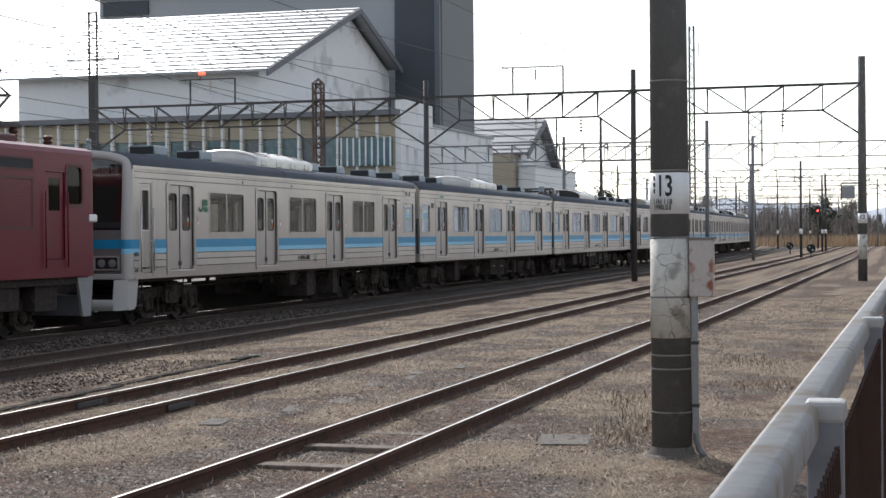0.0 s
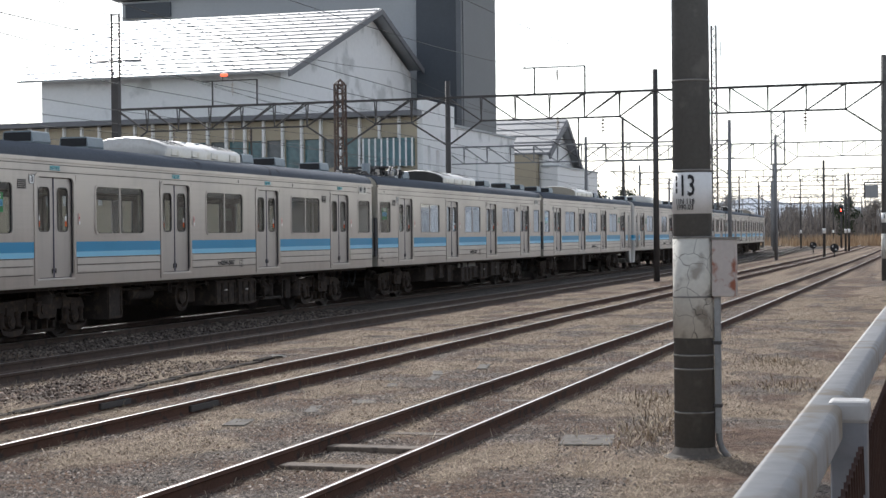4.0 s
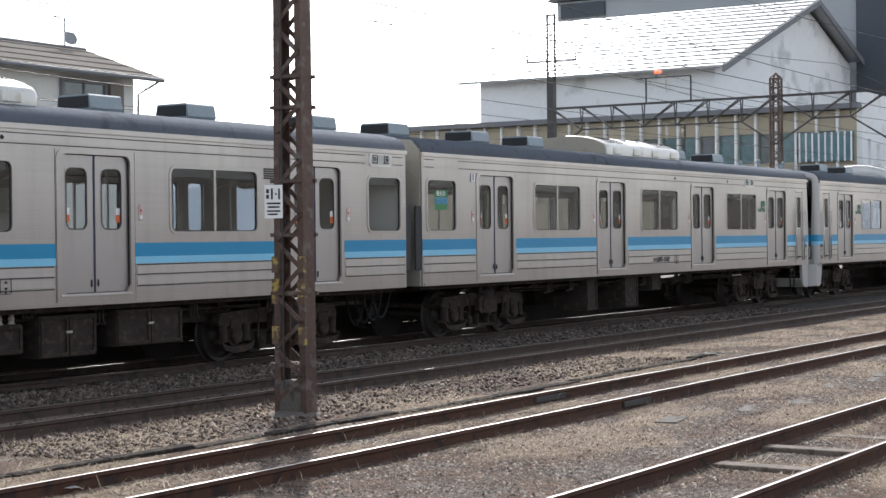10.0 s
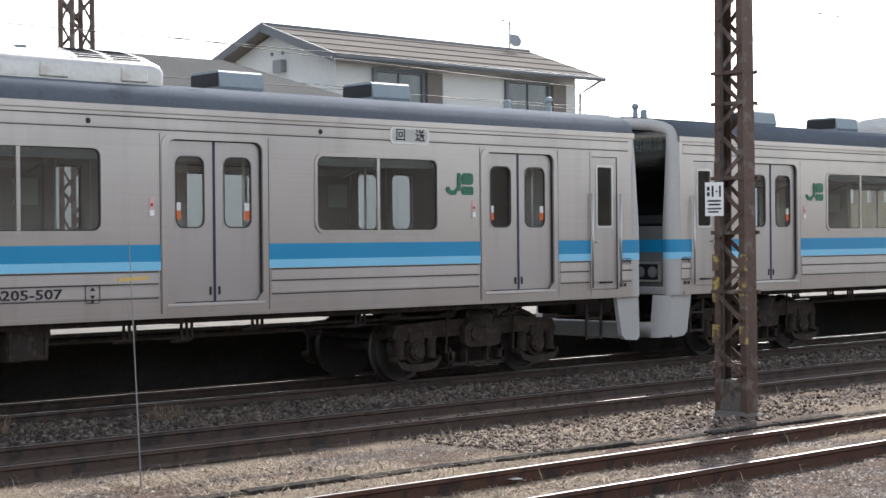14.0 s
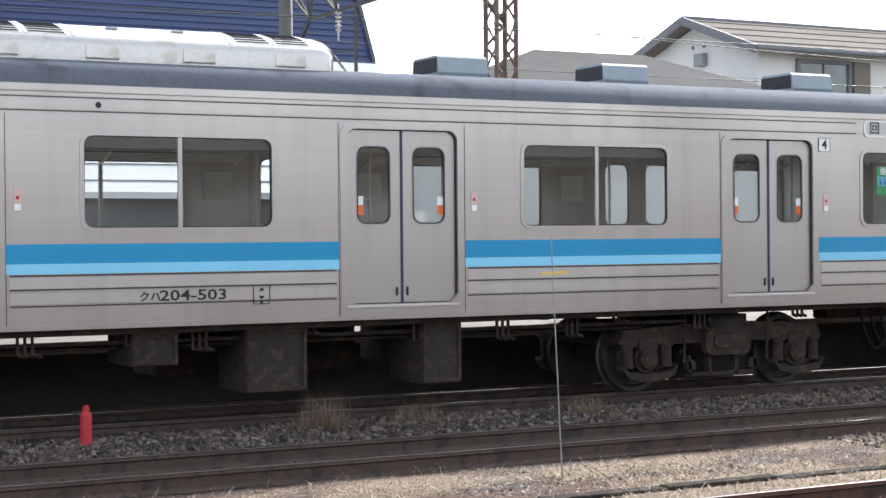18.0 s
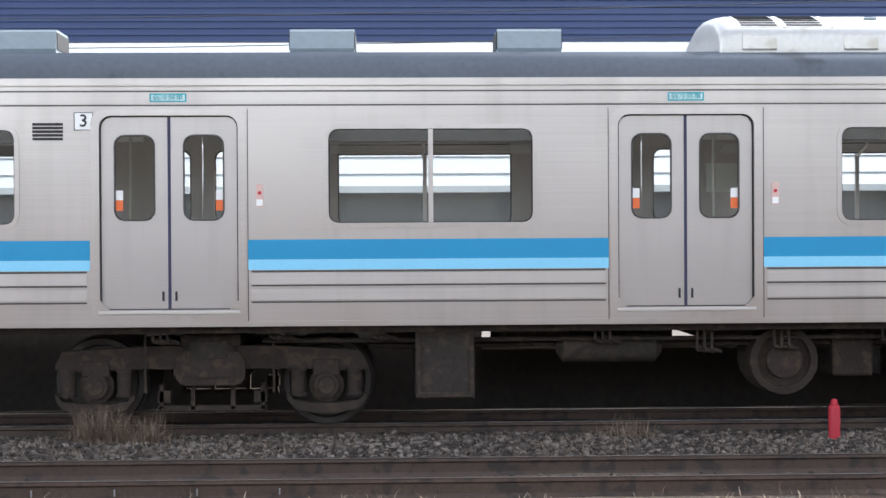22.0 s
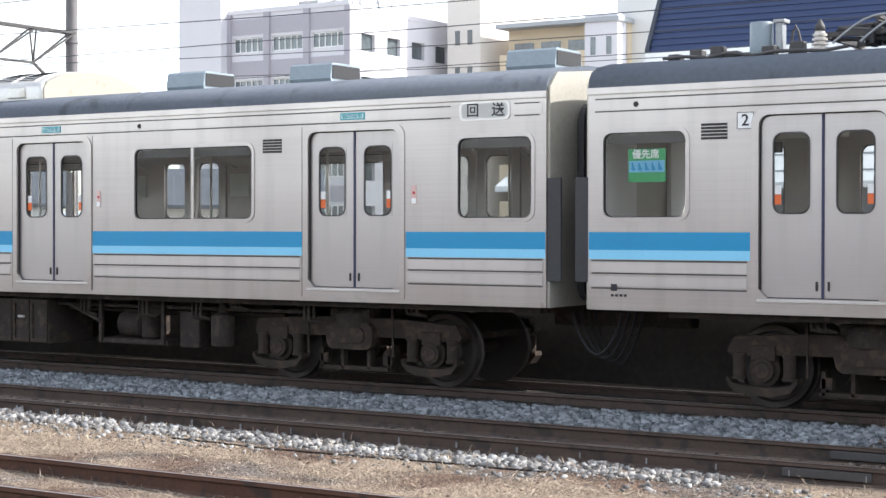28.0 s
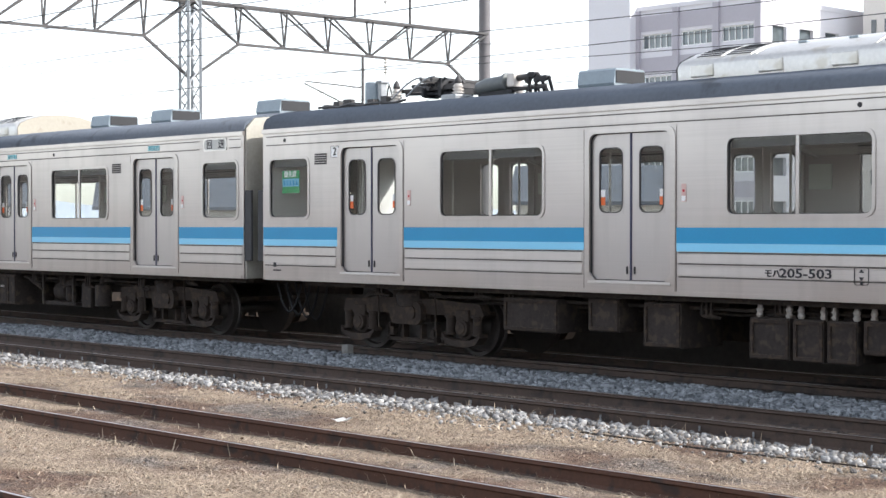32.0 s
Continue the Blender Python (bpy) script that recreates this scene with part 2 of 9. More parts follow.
def cracked(m, scale, dark):
    """Adds a net of thin cracks to a paint."""
    nt, n = m.node_tree, m.node_tree.nodes
    b = n["Principled BSDF"]
    co = n.new("ShaderNodeTexCoord")
    wob = n.new("ShaderNodeTexNoise")
    wob.inputs["Scale"].default_value = 6
    nt.links.new(co.outputs["Object"], wob.inputs["Vector"])
    ad = n.new("ShaderNodeVectorMath")
    ad.operation = 'MULTIPLY_ADD'
    nt.links.new(wob.outputs["Color"], ad.inputs[0])
    ad.inputs[1].default_value = (0.12, 0.12, 0.12)
    nt.links.new(co.outputs["Object"], ad.inputs[2])
    v = n.new("ShaderNodeTexVoronoi")
    v.feature = 'DISTANCE_TO_EDGE'
    v.inputs["Scale"].default_value = scale
    nt.links.new(ad.outputs[0], v.inputs["Vector"])
    r = n.new("ShaderNodeMapRange")
    r.inputs["From Min"].default_value, r.inputs["From Max"].default_value = 0.004, 0.013
    r.inputs["To Min"].default_value, r.inputs["To Max"].default_value = 0.85, 0.0
    nt.links.new(v.outputs["Distance"], r.inputs["Value"])
    x = n.new("ShaderNodeMix")
    x.data_type = 'RGBA'
    x.inputs[7].default_value = (*dark, 1)
    nt.links.new(r.outputs[0], x.inputs[0])
    nt.links.new(b.inputs["Base Color"].links[0].from_socket, x.inputs[6])
    nt.links.new(x.outputs[2], b.inputs["Base Color"])


cracked(POLEWHITE, 4.5, (0.10, 0.09, 0.075))

# ---- mesh helpers ----
MESHES = {}


def quad(bm, *pts):
    return bm.faces.new([bm.verts.new(p) for p in pts])


def box(bm, x0, x1, y0, y1, z0, z1, bev=0.0):
    """A box, its edges bevelled where bev is given."""
    v = [bm.verts.new((x, y, z)) for z in (z0, z1) for y in (y0, y1) for x in (x0, x1)]
    fs = [bm.faces.new([v[i] for i in f]) for f in ((0, 2, 3, 1), (4, 5, 7, 6), (0, 1, 5, 4), (2, 6, 7, 3), (0, 4, 6, 2), (1, 3, 7, 5))]
    if bev:
        es = list({e for f in fs for e in f.edges})
        bmesh.ops.bevel(bm, geom=es, offset=bev, segments=2, affect='EDGES', profile=0.5)


def rod(bm, p, q, r, r2=None, n=8, cap=True):
    """A round bar from p to q."""
    p, q = Vector(p), Vector(q)
    r2 = r if r2 is None else r2
    d = (q - p).normalized()
    a = d.orthogonal().normalized()
    b = d.cross(a)
    c = [(math.cos(2 * math.pi * i / n), math.sin(2 * math.pi * i / n)) for i in range(n)]
    lo = [bm.verts.new(p + (a * x + b * y) * r) for x, y in c]
    hi = [bm.verts.new(q + (a * x + b * y) * r2) for x, y in c]
    for i in range(n):
        f = bm.faces.new((lo[i], lo[(i + 1) % n], hi[(i + 1) % n], hi[i]))
        f.smooth = n > 6
    if cap:
        bm.faces.new(lo[::-1])
        bm.faces.new(hi)


def bar(bm, p, q, w, h=None):
    """A square bar from p to q."""
    p, q = Vector(p), Vector(q)
    h = w if h is None else h
    d = (q - p).normalized()
    a = d.cross(Vector((0, 0, 1)))
    a = a.normalized() if a.length > 1e-4 else Vector((1, 0, 0))
    b = a.cross(d)
    k = [bm.verts.new(o + a * sx * w / 2 + b * sy * h / 2) for o in (p, q) for sx, sy in ((-1, -1), (1, -1), (1, 1), (-1, 1))]
    for i in range(4):
        bm.faces.new((k[i], k[(i + 1) % 4], k[4 + (i + 1) % 4], k[4 + i]))
    bm.faces.new(k[3::-1])
    bm.faces.new(k[4:])


def turned(bm, p, axis, outline, n=16):
    """A body of revolution: outline of (distance along axis, radius)."""
    p, d = Vector(p), Vector(axis).normalized()
    a = d.orthogonal().normalized()
    b = d.cross(a)
    rings = [[bm.verts.new(p + d * s + (a * math.cos(2 * math.pi * i / n) + b * math.sin(2 * math.pi * i / n)) * max(r, 1e-4)) for i in range(n)] for s, r in outline]
    for lo, hi in zip(rings, rings[1:]):
        for i in range(n):
            f = bm.faces.new((lo[i], lo[(i + 1) % n], hi[(i + 1) % n], hi[i]))
            f.smooth = True
    bm.faces.new(rings[0][::-1])
    bm.faces.new(rings[-1])
    for k in range(1, len(outline) - 1):
        (s0, r0), (s1, r1), (s2, r2) = outline[k - 1:k + 2]
        turn = math.atan2(r2 - r1, s2 - s1) - math.atan2(r1 - r0, s1 - s0)
        if abs(turn) > 0.6:
            for i in range(n):
                e = bm.edges.get((rings[k][i], rings[k][(i + 1) % n]))
                if e:
                    e.smooth = False


def tube(bm, pts, r, n=5):
    """One round wire or pipe through all the points."""
    pts = [Vector(p) for p in pts]
    rings = []
    for i, p in enumerate(pts):
        d = (pts[min(i + 1, len(pts) - 1)] - pts[max(i - 1, 0)]).normalized()
        a = d.cross(Vector((0.13, 0.2, 1))).normalized()
        b = d.cross(a)
        rings.append([bm.verts.new(p + (a * math.cos(6.2832 * k / n) + b * math.sin(6.2832 * k / n)) * r) for k in range(n)])
    for lo, hi in zip(rings, rings[1:]):
        for k in range(n):
            bm.faces.new((lo[k], lo[(k + 1) % n], hi[(k + 1) % n], hi[k])).smooth = True


def bend(x):
    """How far the tracks have swung to the left at x: the yard's far end lies in a wide curve."""
    return 0.00027 * max(0.0, x - 90.0) ** 2


def prism(bm, outline, x0, x1, smooth=False):
    """A closed outline of (y, z) drawn out along x."""
    a = [bm.verts.new((x0, y, z)) for y, z in outline]
    b = [bm.verts.new((x1, y, z)) for y, z in outline]
    n = len(outline)
    for i in range(n):
        f = bm.faces.new((a[i], a[(i + 1) % n], b[(i + 1) % n], b[i]))
        f.smooth = smooth
    bm.faces.new(a[::-1])
    bm.faces.new(b)


def plate(bm, outline, y0, y1):
    """A closed outline of (x, z) drawn out along y."""
    a = [bm.verts.new((x, y0, z)) for x, z in outline]
    b = [bm.verts.new((x, y1, z)) for x, z in outline]
    n = len(outline)
    for i in range(n):
        bm.faces.new((a[i], a[(i + 1) % n], b[(i + 1) % n], b[i]))
    bm.faces.new(a[::-1])
    bm.faces.new(b)


def rounded(x0, x1, z0, z1, r, n=4, low=True):
    """The outline of a rectangle with rounded corners (the lower two as well, if low)."""
    pts = []
    for cx, cz, a0, on in ((x1 - r, z1 - r, 0, True), (x0 + r, z1 - r, 90, True), (x0 + r, z0 + r, 180, low), (x1 - r, z0 + r, 270, low)):
        if on:
            pts += [(cx + r * math.cos(radians(a0 + 90 * i / n)), cz + r * math.sin(radians(a0 + 90 * i / n))) for i in range(n + 1)]
        else:
            pts += [(x0 if a0 == 180 else x1, z0)] * (n + 1)
    return pts


def ring(bm, outer, inner, y0, y1):
    """A flat frame between two outlines of equal length, from y0 to y1."""
    n = len(outer)
    v = [[bm.verts.new((x, y, z)) for x, z in o] for o, y in ((outer, y0), (inner, y0), (outer, y1), (inner, y1))]
    for i in range(n):
        j = (i + 1) % n
        for a, b in ((0, 1), (1, 3), (3, 2), (2, 0)):
            bm.faces.new((v[a][i], v[a][j], v[b][j], v[b][i]))
    bmesh.ops.remove_doubles(bm, verts=bm.verts, dist=1e-5)


def holed(bm, x0, x1, z0, z1, holes, y0, y1):
    """A wall in the xz plane from y0 to y1 with rectangular openings (x0, x1, z0, z1) through it."""
    xs = sorted({x0, x1, *[h[0] for h in holes], *[h[1] for h in holes]})
    zs = sorted({z0, z1, *[h[2] for h in holes], *[h[3] for h in holes]})
    xs = [x for x in xs if x0 <= x <= x1]
    zs = [z for z in zs if z0 <= z <= z1]

    def solid(i, k):
        if not (0 <= i < len(xs) - 1 and 0 <= k < len(zs) - 1):
            return False
        cx, cz = (xs[i] + xs[i + 1]) / 2, (zs[k] + zs[k + 1]) / 2
        return not any(a < cx < b and c < cz < d for a, b, c, d in holes)

    for i in range(len(xs) - 1):
        for k in range(len(zs) - 1):
            if not solid(i, k):
                continue
            a, b, c, d = xs[i], xs[i + 1], zs[k], zs[k + 1]
            for y in (y0, y1):
                quad(bm, (a, y, c), (b, y, c), (b, y, d), (a, y, d))
            for e, (di, dk) in (((a, c, a, d), (-1, 0)), ((b, c, b, d), (1, 0)), ((a, c, b, c), (0, -1)), ((a, d, b, d), (0, 1))):
                if not solid(i + di, k + dk):
                    quad(bm, (e[0], y0, e[1]), (e[2], y0, e[3]), (e[2], y1, e[3]), (e[0], y1, e[1]))
    bmesh.ops.remove_doubles(bm, verts=bm.verts, dist=1e-5)
    bmesh.ops.recalc_face_normals(bm, faces=bm.faces)


def sheet(bm, x0, x1, z0, z1, y, t=0.004):
    box(bm, x0, x1, y - t, y, z0, z1)


def part(name, bm, material, parent, label="", m=None, shadow=True):
    """Links a bmesh, or a mesh that exists, as one object under a thing or part."""
    if isinstance(bm, bmesh.types.BMesh):
        bmesh.ops.recalc_face_normals(bm, faces=bm.faces)
        me = bpy.data.meshes.new(name)
        bm.to_mesh(me)
        bm.free()
        me.materials.append(material)
    else:
        me = bm
    ob = new(name, me)
    if parent is not None:
        ob.parent = parent
    if m is not None:
        ob.matrix_basis = m
    if label:
        ob["label"] = label
    if not shadow:
        ob.visible_shadow = False
    return ob


def shaped(key, material, fn):
    """One mesh for all alike parts."""
    k = (key, material.name)
    if k not in MESHES:
        bm = bmesh.new()
        fn(bm)
        bmesh.ops.recalc_face_normals(bm, faces=bm.faces)
        me = bpy.data.meshes.new(key if isinstance(key, str) else key[0])
        bm.to_mesh(me)
        bm.free()
        me.materials.append(material)
        MESHES[k] = me
    return MESHES[k]


def thing(name, m, label, category, group="", kind=""):
    ob = new(name)
    ob.empty_display_size = 0.2
    ob.matrix_basis = m
    return tagged(ob, label, category, group, kind)


def letters(text, height, material, m, parent, name="lettering", thick=0.002, squeeze=1.0, bold=0.012):
    """Words in the built-in font as a mesh, centred at m, standing in its xz plane and facing -y."""
    key = ("text", text, round(height, 3), squeeze, bold, material.name)
    if key not in MESHES:
        c = bpy.data.curves.new("text", 'FONT')
        c.body, c.size, c.align_x, c.align_y, c.extrude = text, height * 1.36, 'CENTER', 'CENTER', thick
        c.resolution_u = 2
        c.offset = height * bold
        o = new("text", c)
        me = bpy.data.meshes.new_from_object(o.evaluated_get(bpy.context.evaluated_depsgraph_get()))
        bpy.data.objects.remove(o)
        me.transform(Matrix.Diagonal((squeeze, 1, 1, 1)))
        me.transform(Matrix.Rotation(radians(90), 4, 'X'))
        me.materials.clear()
        me.materials.append(material)
        MESHES[key] = me
    return part(name, MESHES[key], material, parent, m=m)

# ---- the train ----
TRACKS = {1: 16.56, 2: 12.90, 3: 8.67, 4: 4.90}
HALF = 1.40
DOORS = (2.77, 7.59, 12.41, 17.23)
FIRST = 29.2255           # the front coupling at the start


def side_mesh(cab):
    """A side of a car, with its doorways and windows cut through."""
    holes = [(d - 10 - 0.645, d - 10 + 0.645, 1.16, 2.96) for d in DOORS]
    holes += [(a - 10, b - 10, 1.95, 2.84) for a, b in ((4.24, 6.16), (9.05, 10.96), (13.86, 15.76))]
    ends = ((18.64, 19.58),) if cab else ((0.42, 1.36), (18.64, 19.58))
    holes += [(a - 10, b - 10, 1.95, 2.84) for a, b in ends]
    if cab:
        holes.append((0.84 - 10, 1.36 - 10, 1.12, 2.96))

    def fn(bm):
        holed(bm, (0.52 if cab else 0.25) - 10, 9.75, 1.0, 3.30, holes, -HALF, -HALF + 0.05)
    return shaped(("side_wall", cab), STEEL, fn)


def spans(cab):
    """The stretches of side between the doors."""
    e = [(0.52 if cab else 0.26) - 10]
    if cab:
        e += [0.80 - 10, 1.40 - 10]
    for d in DOORS:
        e += [d - 10 - 0.73, d - 10 + 0.73]
    e.append(9.74)
    return list(zip(e[::2], e[1::2]))


def band_mesh(a, b, z0, z1, material, t):
    return shaped(("band", round(a, 3), z0), material, lambda bm: box(bm, a, b, -HALF - t, -HALF + 0.002, z0, z1))


# Thin dark strips paint the shade of grooves pressed into the side.
def groove_mesh(cab):
    def fn(bm):
        for a, b in spans(cab):
            for z in (1.225, 1.38, 1.512):
                box(bm, a + 0.03, b - 0.03, -HALF - 0.002, -HALF + 0.002, z - 0.008, z + 0.008)
        for z in (3.055, 3.185):
            box(bm, (0.6 if cab else 0.33) - 10, 8.55, -HALF - 0.002, -HALF + 0.002, z - 0.007, z + 0.007)
            box(bm, 9.36, 9.67, -HALF - 0.002, -HALF + 0.002, z - 0.007, z + 0.007)
        for a, b in spans(cab)[1:-1]:
            box(bm, a - 0.004, a + 0.004, -HALF - 0.002, -HALF + 0.002, 1.03, 3.02)
            box(bm, b - 0.004, b + 0.004, -HALF - 0.002, -HALF + 0.002, 1.03, 3.02)
    return shaped(("groove", cab), GROOVE, fn)


def rib_mesh(cab):
    def fn(bm):
        for a, b in spans(cab):
            for z in (1.30, 1.447):
                prism(bm, [(-HALF + 0.002, z - 0.062), (-HALF - 0.0085, z - 0.058), (-HALF - 0.005, z + 0.052), (-HALF + 0.002, z + 0.058)], a + 0.03, b - 0.03)
        box(bm, (0.6 if cab else 0.3) - 10, 9.7, -HALF - 0.006, -HALF + 0.002, 3.07, 3.17)
        box(bm, (0.6 if cab else 0.3) - 10, 9.7, -HALF - 0.014, -HALF + 0.002, 1.0, 1.05)
    return shaped(("rib", cab), STEEL, fn)


ROOF_OUT = [(-1.40, 3.30), (-1.385, 3.40), (-1.33, 3.475), (-1.20, 3.535), (-0.9, 3.60), (-0.45, 3.65), (0, 3.665)]
ROOF_OUT = ROOF_OUT + [(-y, z) for y, z in ROOF_OUT[-2::-1]]


def roof_mesh(a, b):
    def fn(bm):
        prism(bm, ROOF_OUT + [(y, z - 0.06) for y, z in ROOF_OUT[::-1]], a, b, True)
    return shaped(("roof", a, b), ROOF, fn)


def gutter_mesh(a):
    return shaped(("gutter", a), STEEL, lambda bm: box(bm, a, 9.76, -HALF - 0.03, -HALF + 0.01, 3.236, 3.304))


def leaf_mesh():
    def fn(bm):
        holed(bm, -0.32, 0.318, 1.17, 2.955, [(-0.20, 0.19, 1.98, 2.79)], -0.02, 0.02)
    return shaped("door_leaf", DOOR, fn)


def leaf_frame_mesh():
    def fn(bm):
        ring(bm, rounded(-0.197, 0.187, 1.983, 2.787, 0.10), rounded(-0.182, 0.172, 1.998, 2.772, 0.088), -0.027, -0.006)
    return shaped("window_rubber", DARKSTEEL, fn)


def leaf_corner_mesh():
    """The pressed surround that rounds off the opening of a door's window."""
    def fn(bm):
        ring(bm, rounded(-0.208, 0.198, 1.972, 2.798, 0.012), rounded(-0.190, 0.180, 1.990, 2.780, 0.095), -0.023, -0.008)
    return shaped("window_surround", DOOR, fn)


def portal_mesh():
    def fn(bm):
        ring(bm, rounded(-0.715, 0.715, 1.05, 3.02, 0.13, low=False), rounded(-0.64, 0.64, 1.155, 2.962, 0.11, low=False), -HALF - 0.012, -HALF + 0.03)
        for s in (-1, 1):
            plate(bm, [(s * 0.64, 1.155), (s * 0.55, 1.155), (s * 0.64, 1.25)], -HALF - 0.010, -HALF + 0.02)
    return shaped("door_portal", STEEL, fn)


def window_ring(w, z0=1.95, z1=2.84):
    def fn(bm):
        ring(bm, rounded(-w / 2 - 0.035, w / 2 + 0.035, z0 - 0.035, z1 + 0.035, 0.13), rounded(-w / 2 + 0.008, w / 2 - 0.008, z0 + 0.008, z1 - 0.008, 0.09), -HALF - 0.01, -HALF + 0.03)
    return shaped(("window_frame", round(w, 2), z0), STEEL, fn)


def window_rubber(w, z0=1.95, z1=2.84):
    def fn(bm):
        ring(bm, rounded(-w / 2 + 0.004, w / 2 - 0.004, z0 + 0.004, z1 - 0.004, 0.09), rounded(-w / 2 + 0.018, w / 2 - 0.018, z0 + 0.018, z1 - 0.018, 0.08), -HALF + 0.012, -HALF + 0.035)
    return shaped(("window_seal", round(w, 2), z0), BLACK, fn)


def pane_mesh(w, z0, z1):
    return shaped(("pane", round(w, 2), z0), GLASS, lambda bm: box(bm, -w / 2, w / 2, 0, 0.005, z0, z1))


def add_side(car, cab, near):
    """All that one side of a car carries. The far side is the near one turned round, with the small things left off."""
    turn = Matrix.Identity(4) if near else Matrix.Diagonal((1, -1, 1, 1))
    T = lambda x=0.0, y=0.0, z=0.0: turn @ Matrix.Translation((x, y, z))
    part("side_wall", side_mesh(cab), STEEL, car, m=T())
    for a, b in spans(cab):
        part("blue_stripe", band_mesh(a, b, 1.622, 1.806, BLUE, 0.004), BLUE, car, "bright blue painted stripe", T())
        part("pale_stripe", band_mesh(a, b, 1.525, 1.622, PALE, 0.004), PALE, car, "pale sky-blue painted stripe", T())
    part("gutter", gutter_mesh((0.5 if cab else 0.25) - 10), STEEL_EDGE, car, m=T())
    if near:
        part("pressed_groove", groove_mesh(cab), GROOVE, car, m=T())
        part("pressed_rib", rib_mesh(cab), STEEL, car, m=T())
    for d in DOORS:
        if near:
            part("door_portal", portal_mesh(), STEEL, car, m=T(d - 10))
            # Black ring draws the shadow in the groove between portal and leaves.
            part("door_gap_shade", shaped("door_gap_shade", BLACK, lambda bm: ring(bm, rounded(-0.646, 0.646, 1.15, 2.968, 0.113, low=False), rounded(-0.628, 0.628, 1.168, 2.95, 0.10, low=False), -HALF + 0.020, -HALF + 0.036)), BLACK, car, m=T(d - 10))
            part("door_sill", shaped("door_sill", STEEL_EDGE, lambda bm: box(bm, -0.655, 0.655, -HALF - 0.022, -HALF + 0.03, 1.118, 1.150, 0.005)), STEEL_EDGE, car, "bright steel door sill", T(d - 10))
            part("door_seam", shaped("door_seam", SEAM, lambda bm: box(bm, -0.014, 0.014, -HALF + 0.03, -HALF + 0.07, 1.17, 2.955)), SEAM, car, "dark navy rubber seam", T(d - 10))
        for s in (-1, 1):
            flip = Matrix.Diagonal((s, 1, 1, 1))
            leaf = part("door_leaf", leaf_mesh(), DOOR, car, m=T(d - 10 + s * 0.325, -HALF + 0.058) @ flip)
            part("pane", pane_mesh(0.385, 1.985, 2.785), GLASS, leaf, shadow=False)
            part("window_surround", leaf_corner_mesh(), DOOR, leaf)
            part("window_rubber", leaf_frame_mesh(), BLACK, leaf)
            if near:
                part("handle", shaped("door_handle", BLACK, lambda bm: box(bm, -0.275, -0.255, -0.032, -0.018, 1.24, 1.33)), BLACK, leaf, "small black pull recess")
                part("sticker", shaped("sticker_white", WHITE, lambda bm: box(bm, 0.105, 0.175, -0.004, -0.001, 2.18, 2.27)), WHITE, leaf, "white notice on the glass")
                part("sticker", shaped("sticker_orange", ORANGE, lambda bm: box(bm, 0.105, 0.175, -0.004, -0.001, 2.08, 2.178)), ORANGE, leaf, "orange notice on the glass")
        if near:
            cock = part("door_cock_cover", shaped("door_cock", PINK, lambda bm: box(bm, -0.035, 0.035, -HALF - 0.008, -HALF, 2.11, 2.32, 0.004)), PINK, car, "pink and white release cover", T(d - 10 + 0.84))
            part("red_mark", shaped("red_mark", REDM, lambda bm: turned(bm, (0, -HALF - 0.006, 2.24), (0, -1, 0), [(0, 0.018), (0.005, 0.018)], 8)), REDM, cock)
            part("white_card", shaped("white_card", WHITE, lambda bm: box(bm, -0.03, 0.03, -HALF - 0.011, -HALF - 0.006, 2.12, 2.18)), WHITE, cock)
    wins = [(4.24, 6.16), (9.05, 10.96), (13.86, 15.76), (18.64, 19.58)] + ([] if cab else [(0.42, 1.36)])
    for a, b in wins:
        w, c = b - a, (a + b) / 2 - 10
        fr = part("window_frame", window_ring(w), STEEL_EDGE, car, m=T(c))
        part("seal", window_rubber(w), BLACK, fr)
        if w > 1.2:
            part("mullion", shaped("mullion", STEEL, lambda bm: box(bm, -0.022, 0.022, -HALF + 0.004, -HALF + 0.03, 1.96, 2.83)), STEEL_EDGE, fr)
            for s in (-1, 1):
                part("pane", pane_mesh(w / 2 - 0.02, 1.96, 2.83), GLASS, fr, m=Matrix.Translation((s * w / 4, -HALF + 0.016, 0)), shadow=False)
        else:
            part("pane", pane_mesh(w, 1.96, 2.83), GLASS, fr, m=Matrix.Translation((0, -HALF + 0.016, 0)), shadow=False)
        part("blind_box", shaped(("blind_box", round(w, 2)), mat("dark grey blind box", (0.10, 0.10, 0.10), 0.7, 0, 0.1, 3, 30, 0), lambda bm: box(bm, -w / 2 + 0.02, w / 2 - 0.02, -HALF + 0.06, -HALF + 0.12, 2.72, 2.84)), VENTM, fr, "dark blind box behind the glass")
    if cab:
        cd = part("crew_door", shaped("crew_door", DOOR, lambda bm: holed(bm, 0.85 - 10, 1.35 - 10, 1.13, 2.95, [(0.95 - 10, 1.25 - 10, 2.0, 2.82)], -HALF + 0.012, -HALF + 0.045)), DOOR, car, "narrow crew door with a window", T())
        part("pane", shaped("crew_pane", CREWGLASS, lambda bm: box(bm, 0.95 - 10, 1.25 - 10, -HALF + 0.02, -HALF + 0.026, 2.0, 2.82)), CABGLASS, cd, shadow=False)
        part("window_rubber", shaped("crew_rubber", STEEL_EDGE, lambda bm: ring(bm, rounded(0.925 - 10, 1.275 - 10, 1.975, 2.845, 0.04), rounded(0.955 - 10, 1.245 - 10, 2.005, 2.815, 0.03), -HALF + 0.002, -HALF + 0.014)), STEEL_EDGE, cd)
        part("handle", shaped("crew_handle", STEEL_EDGE, lambda bm: rod(bm, (1.24 - 10, -HALF - 0.03, 1.78), (1.33 - 10, -HALF - 0.03, 1.78), 0.012)), STEEL_EDGE, cd)
